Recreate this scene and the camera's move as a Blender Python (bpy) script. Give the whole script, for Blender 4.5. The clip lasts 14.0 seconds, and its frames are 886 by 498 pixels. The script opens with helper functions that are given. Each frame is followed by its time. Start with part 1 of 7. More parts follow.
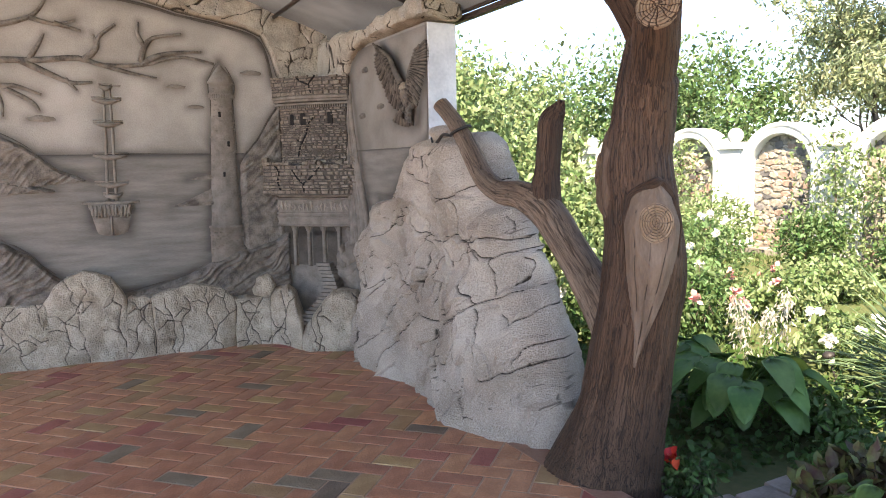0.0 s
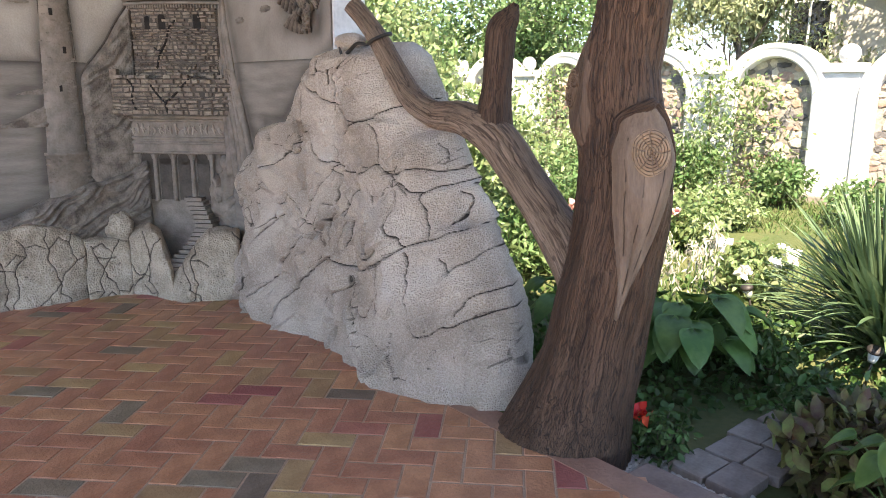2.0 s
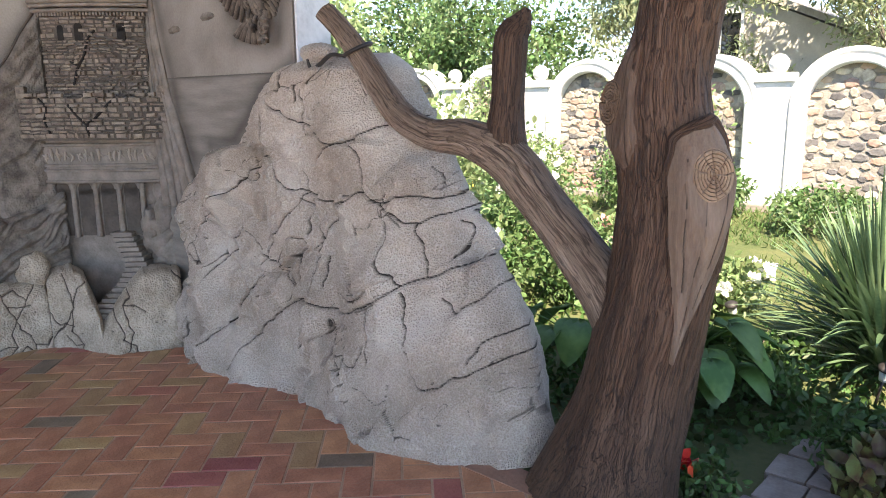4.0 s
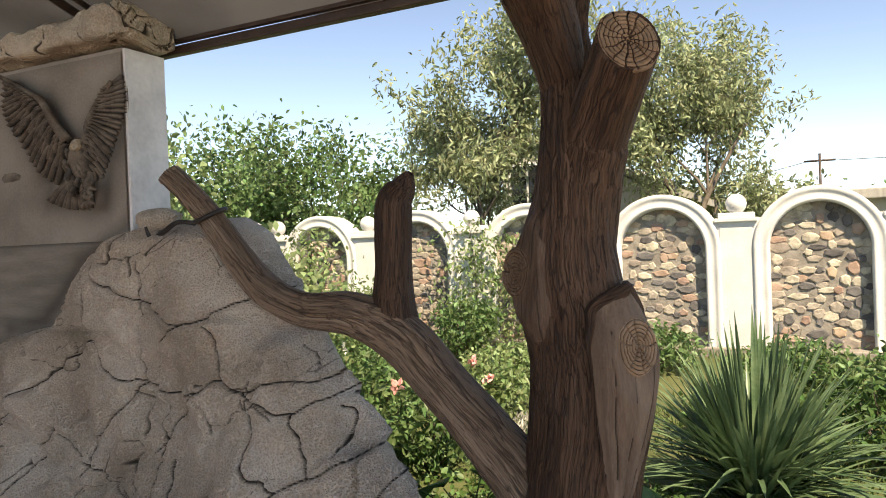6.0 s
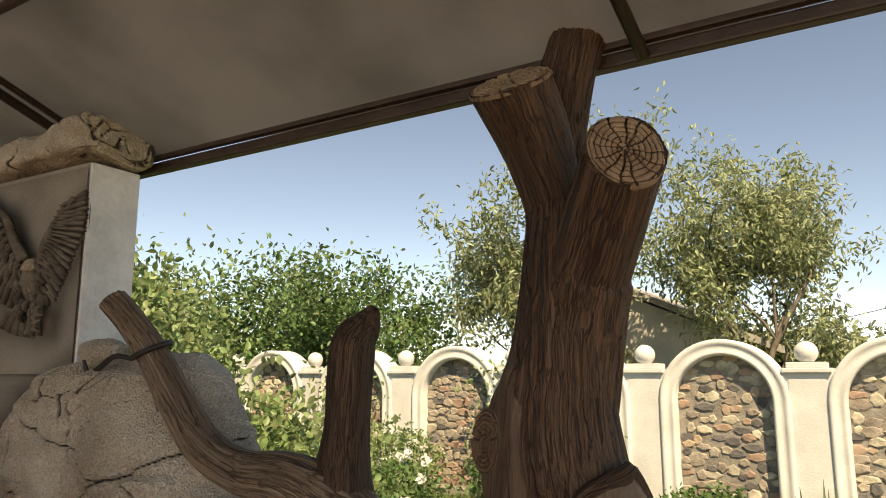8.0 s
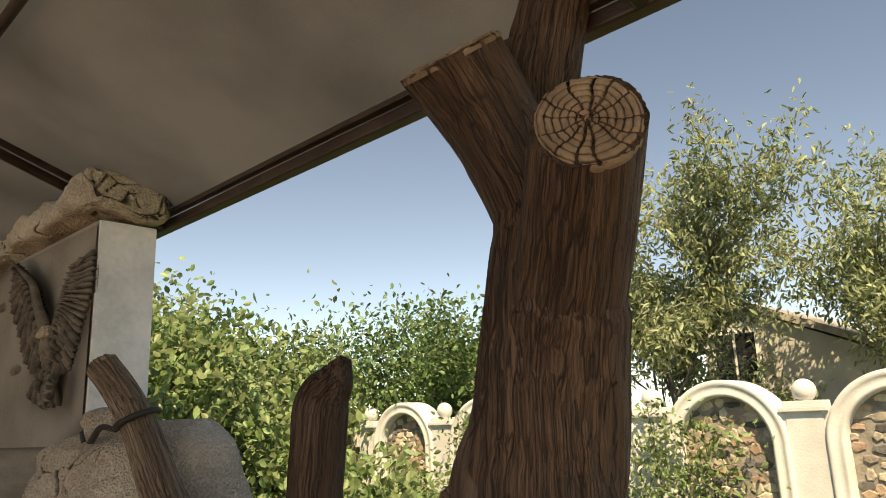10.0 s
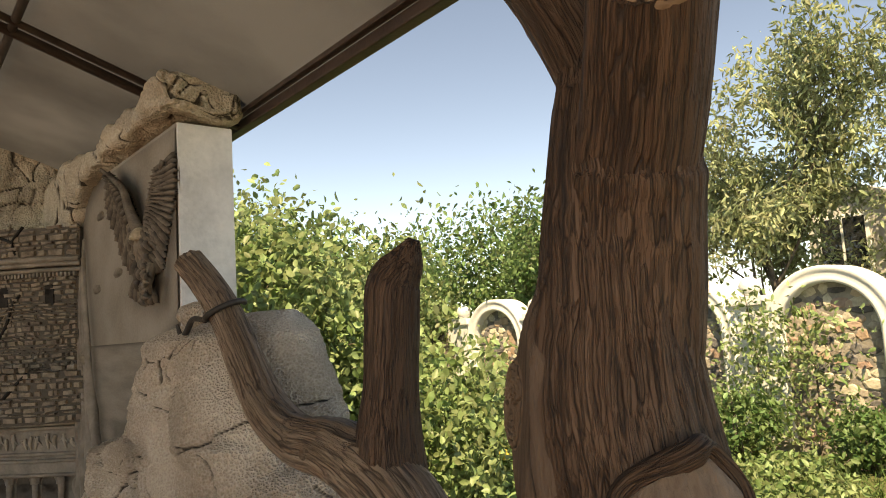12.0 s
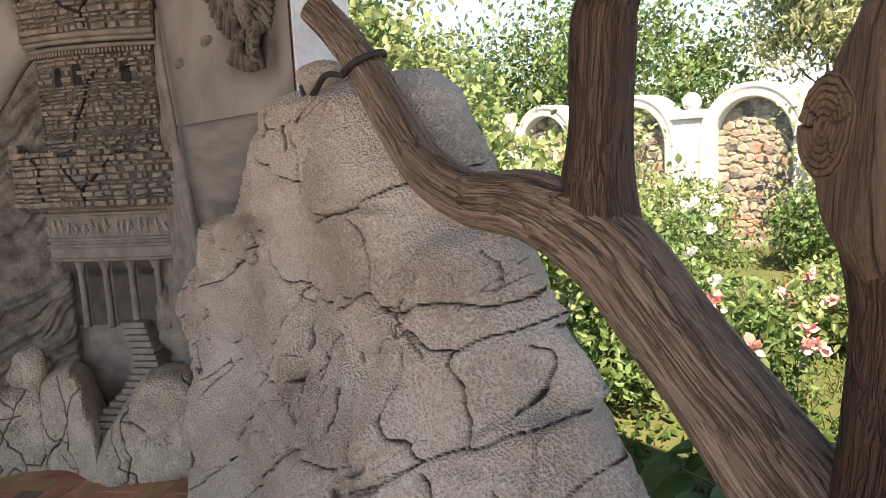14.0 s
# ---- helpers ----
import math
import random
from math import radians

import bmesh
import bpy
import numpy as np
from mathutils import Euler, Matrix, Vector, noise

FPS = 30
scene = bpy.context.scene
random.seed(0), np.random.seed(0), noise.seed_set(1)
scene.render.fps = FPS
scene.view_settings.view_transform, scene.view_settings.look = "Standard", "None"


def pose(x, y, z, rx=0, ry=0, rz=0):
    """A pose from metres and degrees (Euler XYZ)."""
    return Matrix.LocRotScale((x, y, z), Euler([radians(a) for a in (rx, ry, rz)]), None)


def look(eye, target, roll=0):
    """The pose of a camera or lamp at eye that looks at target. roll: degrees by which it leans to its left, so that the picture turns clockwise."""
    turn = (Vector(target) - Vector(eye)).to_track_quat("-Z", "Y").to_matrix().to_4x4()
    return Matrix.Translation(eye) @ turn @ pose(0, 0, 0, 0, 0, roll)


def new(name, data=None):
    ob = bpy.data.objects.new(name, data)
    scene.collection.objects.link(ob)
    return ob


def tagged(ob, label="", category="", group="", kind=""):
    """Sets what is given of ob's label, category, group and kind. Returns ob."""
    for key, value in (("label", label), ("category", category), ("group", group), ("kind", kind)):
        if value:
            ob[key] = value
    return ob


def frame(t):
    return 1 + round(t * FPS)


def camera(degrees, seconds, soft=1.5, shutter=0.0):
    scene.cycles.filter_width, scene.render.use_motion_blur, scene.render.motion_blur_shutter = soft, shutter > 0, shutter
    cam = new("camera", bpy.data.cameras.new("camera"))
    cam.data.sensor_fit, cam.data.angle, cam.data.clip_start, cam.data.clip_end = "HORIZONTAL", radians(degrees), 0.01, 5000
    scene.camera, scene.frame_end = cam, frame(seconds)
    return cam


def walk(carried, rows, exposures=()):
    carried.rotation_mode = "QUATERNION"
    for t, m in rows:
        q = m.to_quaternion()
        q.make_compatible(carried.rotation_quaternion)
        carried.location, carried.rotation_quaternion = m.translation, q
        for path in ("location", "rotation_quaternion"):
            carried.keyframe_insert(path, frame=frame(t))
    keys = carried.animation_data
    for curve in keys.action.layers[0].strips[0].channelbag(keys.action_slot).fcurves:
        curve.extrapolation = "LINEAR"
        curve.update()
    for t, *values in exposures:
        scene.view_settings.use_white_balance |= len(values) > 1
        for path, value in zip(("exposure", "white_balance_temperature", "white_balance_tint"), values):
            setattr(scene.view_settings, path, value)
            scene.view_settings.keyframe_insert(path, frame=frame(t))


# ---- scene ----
cam = camera(62.7, 14.0, soft=1.0)
PATH = [
    (0, (0.307, -0.416, 1.583), (0.155, 1.565, 1.353), -1.0),
    (0.5, (0.169, -0.287, 1.575), (0.164, 1.693, 1.29), 1.3),
    (1, (-0.035, -0.148, 1.559), (0.211, 1.792, 1.142), -1.1),
    (1.5, (-0.116, 0.054, 1.545), (0.164, 1.984, 1.101), -1.2),
    (2, (-0.16, 0.266, 1.542), (0.115, 2.199, 1.111), 0.2),
    (2.2, (-0.204, 0.331, 1.535), (0.136, 2.25, 1.086), 0.8),
    (4.3, (-0.547, 0.888, 1.572), (0.041, 2.765, 1.208), -0.2),
    (4.5, (-0.557, 0.937, 1.591), (0.083, 2.803, 1.265), 0.1),
    (5, (-0.63, 1.075, 1.627), (0.188, 2.887, 1.406), -1.2),
    (5.5, (-0.707, 1.203, 1.642), (0.261, 2.947, 1.494), -2.6),
    (6, (-0.655, 1.276, 1.662), (0.372, 2.992, 1.638), -2.3),
    (6.5, (-0.552, 1.33, 1.681), (0.44, 3.066, 1.732), -1.4),
    (7, (-0.445, 1.379, 1.686), (0.552, 3.109, 1.805), -1.7),
    (7.2, (-0.402, 1.415, 1.694), (0.584, 3.146, 1.877), -1.1),
    (9.3, (0.301, 1.75, 1.736), (0.965, 3.591, 2.148), -1.1),
    (9.5, (0.345, 1.778, 1.744), (0.967, 3.632, 2.165), -1.3),
    (10, (0.468, 1.81, 1.748), (0.933, 3.698, 2.217), -2.2),
    (10.5, (0.626, 1.811, 1.745), (0.942, 3.722, 2.243), -1.6),
    (11, (0.721, 1.804, 1.737), (0.951, 3.733, 2.211), -2.1),
    (11.5, (0.688, 1.829, 1.712), (0.914, 3.782, 2.076), -2.2),
    (12, (0.535, 1.869, 1.695), (0.753, 3.845, 1.913), -3.6),
    (12.5, (0.382, 1.906, 1.661), (0.556, 3.896, 1.761), -3.8),
    (13, (0.278, 1.951, 1.63), (0.455, 3.944, 1.635), -3.0),
    (13.5, (0.209, 2.039, 1.595), (0.364, 4.03, 1.487), -2.6),
    (14, (0.121, 2.147, 1.543), (0.258, 4.123, 1.269), -3.1),
]
EXPOSURES = [(0.0, 2.3, 7900, 15), (2.0, 2.4, 7900, 15), (4.5, 2.3, 7600, 14), (5.0, 1.9, 7600, 13), (6.0, 1.3, 8800, 12), (7.0, 0.95, 10200, 11), (9.5, 1.0, 11200, 9), (11.0, 1.0, 11200, 9), (12.0, 1.35, 11800, 11), (13.0, 1.6, 10200, 15), (14.0, 1.95, 9100, 17)]
walk(cam, [(t, look(eye, target, roll)) for t, eye, target, roll in PATH], EXPOSURES)

# ---- light ----
world = bpy.data.worlds.new("sky")
scene.world = world
world.use_nodes = True
SUN_U, SUN_V, SUN_Z = 0.44, 0.44, 0.78          # towards the sun, in the terrace's own axes

# the terrace's own axes: u out from the relief wall with the bird, v along it towards the garden end, corner at ORIGIN
ORIGIN = Vector((-1.33, 6.54, 0.0))
TURN = math.atan2(-0.527, -0.85)
L = Matrix.Translation(ORIGIN) @ Matrix.Rotation(TURN, 4, "Z")

sun_dir = (L.to_3x3() @ Vector((SUN_U, SUN_V, SUN_Z))).normalized()
sky = world.node_tree.nodes.new("ShaderNodeTexSky")
sky.sky_type, sky.sun_disc, sky.altitude = "NISHITA", False, 2500.0
sky.sun_elevation = math.asin(sun_dir.z)
sky.sun_rotation = math.atan2(sun_dir.x, sun_dir.y)
sky.dust_density, sky.air_density, sky.ozone_density = 0.05, 0.70, 1.1
bg = world.node_tree.nodes["Background"]
bg.inputs["Strength"].default_value = 0.14
world.node_tree.links.new(sky.outputs[0], bg.inputs[0])
sun = new("sun", bpy.data.lights.new("sun", "SUN"))
sun.data.energy, sun.data.angle, sun.data.color = 4.2, radians(0.6), (1.0, 0.94, 0.84)
sun.matrix_world = look((0, 0, 20), Vector((0, 0, 20)) - sun_dir)


# ---- materials ----
def mat(name, c1, c2, scale=6.0, rough=0.8, bump=0.3, fine=60.0, stretch=(1, 1, 1), c3=None, vary=0.0, island=0.0,
        metal=0.0, trans=0.0, spec=0.4, depth=0.01, grime_shade=None, stipple=0, edge=(0.30, 0.72)):
    """Two-scale noise colour with relief. vary: shift from piece to piece; island: from leaf to leaf; trans: light through leaves."""
    m = bpy.data.materials.new(name)
    m.use_nodes = True
    nt, N = m.node_tree, m.node_tree.nodes
    b = N["Principled BSDF"]
    b.inputs["Roughness"].default_value, b.inputs["Metallic"].default_value = rough, metal
    b.inputs["Specular IOR Level"].default_value = spec

    def link(a, z):
        nt.links.new(a, z)

    co, mp = N.new("ShaderNodeTexCoord"), N.new("ShaderNodeMapping")
    mp.inputs["Scale"].default_value = stretch
    link(co.outputs["Object"], mp.inputs["Vector"])
    n1, n2 = N.new("ShaderNodeTexNoise"), N.new("ShaderNodeTexNoise")
    for n, s, d in ((n1, scale, 4.0), (n2, fine, 6.0)):
        n.inputs["Scale"].default_value, n.inputs["Detail"].default_value = s, d
        link(mp.outputs[0], n.inputs["Vector"])
    ramp = N.new("ShaderNodeValToRGB")
    ramp.color_ramp.elements[0].position, ramp.color_ramp.elements[1].position = 0.32, 0.68
    ramp.color_ramp.elements[0].color, ramp.color_ramp.elements[1].color = (*c1, 1), (*c2, 1)
    if c3:
        e = ramp.color_ramp.elements.new(0.85)
        e.color = (*c3, 1)
    mix = N.new("ShaderNodeMath")
    mix.operation = "MULTIPLY_ADD"
    mix.inputs[1].default_value, mix.inputs[2].default_value = 0.35, -0.175
    link(n2.outputs["Fac"], mix.inputs[0])
    add = N.new("ShaderNodeMath")
    link(n1.outputs["Fac"], add.inputs[0])
    link(mix.outputs[0], add.inputs[1])
    link(add.outputs[0], ramp.inputs["Fac"])
    colour = ramp.outputs["Color"]
    if vary or island:
        hsv = N.new("ShaderNodeHueSaturation")
        src = N.new("ShaderNodeNewGeometry").outputs["Random Per Island"] if island else N.new("ShaderNodeObjectInfo").outputs["Random"]
        amount = island or vary
        for k, (lo, hi) in (("Value", (1 - amount, 1 + amount)), ("Hue", (0.5 - 0.06 * amount, 0.5 + 0.06 * amount))):
            r = N.new("ShaderNodeMapRange")
            r.inputs["To Min"].default_value, r.inputs["To Max"].default_value = lo, hi
            link(src, r.inputs["Value"])
            link(r.outputs[0], hsv.inputs[k])
        link(colour, hsv.inputs["Color"])
        colour = hsv.outputs["Color"]
    # tint driven by the crack attribute: dark crack lines and painted-in soft shading
    if grime_shade:
        at, gm = N.new("ShaderNodeAttribute"), N.new("ShaderNodeMixRGB")
        at.attribute_name = "crack"
        gm.inputs[2].default_value = (*grime_shade, 1)
        sharp = N.new("ShaderNodeMapRange")
        sharp.inputs["From Min"].default_value, sharp.inputs["From Max"].default_value = edge
        link(at.outputs["Fac"], sharp.inputs["Value"])
        link(sharp.outputs[0], gm.inputs[0])
        link(colour, gm.inputs[1])
        colour = gm.outputs[0]
    link(colour, b.inputs["Base Color"])
    if bump:
        bp = N.new("ShaderNodeBump")
        bp.inputs["Strength"].default_value, bp.inputs["Distance"].default_value = bump, depth
        height = n2.outputs["Fac"]
        if stipple:
            vo, su = N.new("ShaderNodeTexVoronoi"), N.new("ShaderNodeMath")
            vo.inputs["Scale"].default_value = stipple
            su.operation = "MULTIPLY_ADD"
            su.inputs[1].default_value = 0.9
            link(mp.outputs[0], vo.inputs["Vector"])
            link(vo.outputs["Distance"], su.inputs[0])
            pit = N.new("ShaderNodeMath")
            pit.operation, pit.inputs[1].default_value = "MULTIPLY_ADD", 0.34
            link(vo.outputs["Distance"], pit.inputs[0])
            link(add.outputs[0], pit.inputs[2])
            back = N.new("ShaderNodeMath")
            back.operation, back.inputs[1].default_value = "SUBTRACT", 0.15
            link(pit.outputs[0], back.inputs[0])
            link(back.outputs[0], ramp.inputs["Fac"])
            link(n2.outputs["Fac"], su.inputs[2])
            height = su.outputs[0]
        link(height, bp.inputs["Height"])
        link(bp.outputs[0], b.inputs["Normal"])
    if trans:
        t, ms = N.new("ShaderNodeBsdfTranslucent"), N.new("ShaderNodeMixShader")
        ms.inputs[0].default_value = trans
        link(colour, t.inputs["Color"])
        link(b.outputs[0], ms.inputs[1])
        link(t.outputs[0], ms.inputs[2])
        link(ms.outputs[0], N["Material Output"].inputs["Surface"])
    return m


def wood(name, groove, mid, light):
    """Bark whose grooves follow the run of the limb, by the grain that each tube carries."""
    m = bpy.data.materials.new(name)
    m.use_nodes = True
    nt, N = m.node_tree, m.node_tree.nodes
    b = N["Principled BSDF"]
    b.inputs["Roughness"].default_value, b.inputs["Specular IOR Level"].default_value = 0.62, 0.35
    at, mp, warp, add = N.new("ShaderNodeAttribute"), N.new("ShaderNodeMapping"), N.new("ShaderNodeTexNoise"), N.new("ShaderNodeVectorMath")
    at.attribute_name = "grain"
    mp.inputs["Scale"].default_value = (1, 1, 0.032)
    warp.inputs["Scale"].default_value = 7.0
    add.operation = "MULTIPLY_ADD"
    add.inputs[1].default_value = (0.022, 0.022, 0.0)
    nt.links.new(at.outputs["Vector"], warp.inputs["Vector"])
    nt.links.new(warp.outputs["Color"], add.inputs[0])
    nt.links.new(mp.outputs[0], add.inputs[2])
    nt.links.new(at.outputs["Vector"], mp.inputs["Vector"])
    lines = []
    for scale, width in ((80, 0.05), (190, 0.06)):
        n, s, a, r = N.new("ShaderNodeTexNoise"), N.new("ShaderNodeMath"), N.new("ShaderNodeMath"), N.new("ShaderNodeMapRange")
        n.inputs["Scale"].default_value, n.inputs["Detail"].default_value = scale, 2.0
        s.operation, s.inputs[1].default_value = "SUBTRACT", 0.5
        a.operation = "ABSOLUTE"
        r.inputs["From Max"].default_value = width
        for x, y in ((add.outputs[0], n.inputs["Vector"]), (n.outputs["Fac"], s.inputs[0]), (s.outputs[0], a.inputs[0]), (a.outputs[0], r.inputs["Value"])):
            nt.links.new(x, y)
        lines.append(r.outputs[0])
    big, ramp = N.new("ShaderNodeTexNoise"), N.new("ShaderNodeValToRGB")
    big.inputs["Scale"].default_value, big.inputs["Detail"].default_value = 9.0, 5.0
    nt.links.new(add.outputs[0], big.inputs["Vector"])
    ramp.color_ramp.elements[0].position, ramp.color_ramp.elements[1].position = 0.35, 0.68
    ramp.color_ramp.elements[0].color, ramp.color_ramp.elements[1].color = (*mid, 1), (*light, 1)
    nt.links.new(big.outputs["Fac"], ramp.inputs["Fac"])
    both = N.new("ShaderNodeMath")
    both.operation = "MULTIPLY_ADD"
    both.inputs[1].default_value = 0.35
    nt.links.new(lines[1], both.inputs[0])
    half = N.new("ShaderNodeMath")
    half.operation, half.inputs[1].default_value = "MULTIPLY", 0.65
    nt.links.new(lines[0], half.inputs[0])
    nt.links.new(half.outputs[0], both.inputs[2])
    # a few long open cracks across the fine grain
    n, s, a, r, gate = N.new("ShaderNodeTexNoise"), N.new("ShaderNodeMath"), N.new("ShaderNodeMath"), N.new("ShaderNodeMapRange"), N.new("ShaderNodeMath")
    n.inputs["Scale"].default_value, n.inputs["Detail"].default_value = 26.0, 1.5
    s.operation, s.inputs[1].default_value = "SUBTRACT", 0.5
    a.operation, gate.operation = "ABSOLUTE", "MULTIPLY"
    r.inputs["From Max"].default_value, r.inputs["To Min"].default_value = 0.020, 0.08
    for x, y in ((add.outputs[0], n.inputs["Vector"]), (n.outputs["Fac"], s.inputs[0]), (s.outputs[0], a.inputs[0]), (a.outputs[0], r.inputs["Value"]), (both.outputs[0], gate.inputs[0]), (r.outputs[0], gate.inputs[1])):
        nt.links.new(x, y)
    both = gate
    mix = N.new("ShaderNodeMixRGB")
    mix.inputs[1].default_value = (*groove, 1)
    nt.links.new(both.outputs[0], mix.inputs[0])
    nt.links.new(ramp.outputs["Color"], mix.inputs[2])
    nt.links.new(mix.outputs[0], b.inputs["Base Color"])
    bp = N.new("ShaderNodeBump")
    bp.inputs["Strength"].default_value, bp.inputs["Distance"].default_value = 0.8, 0.008
    nt.links.new(both.outputs[0], bp.inputs["Height"])
    nt.links.new(bp.outputs[0], b.inputs["Normal"])
    return m


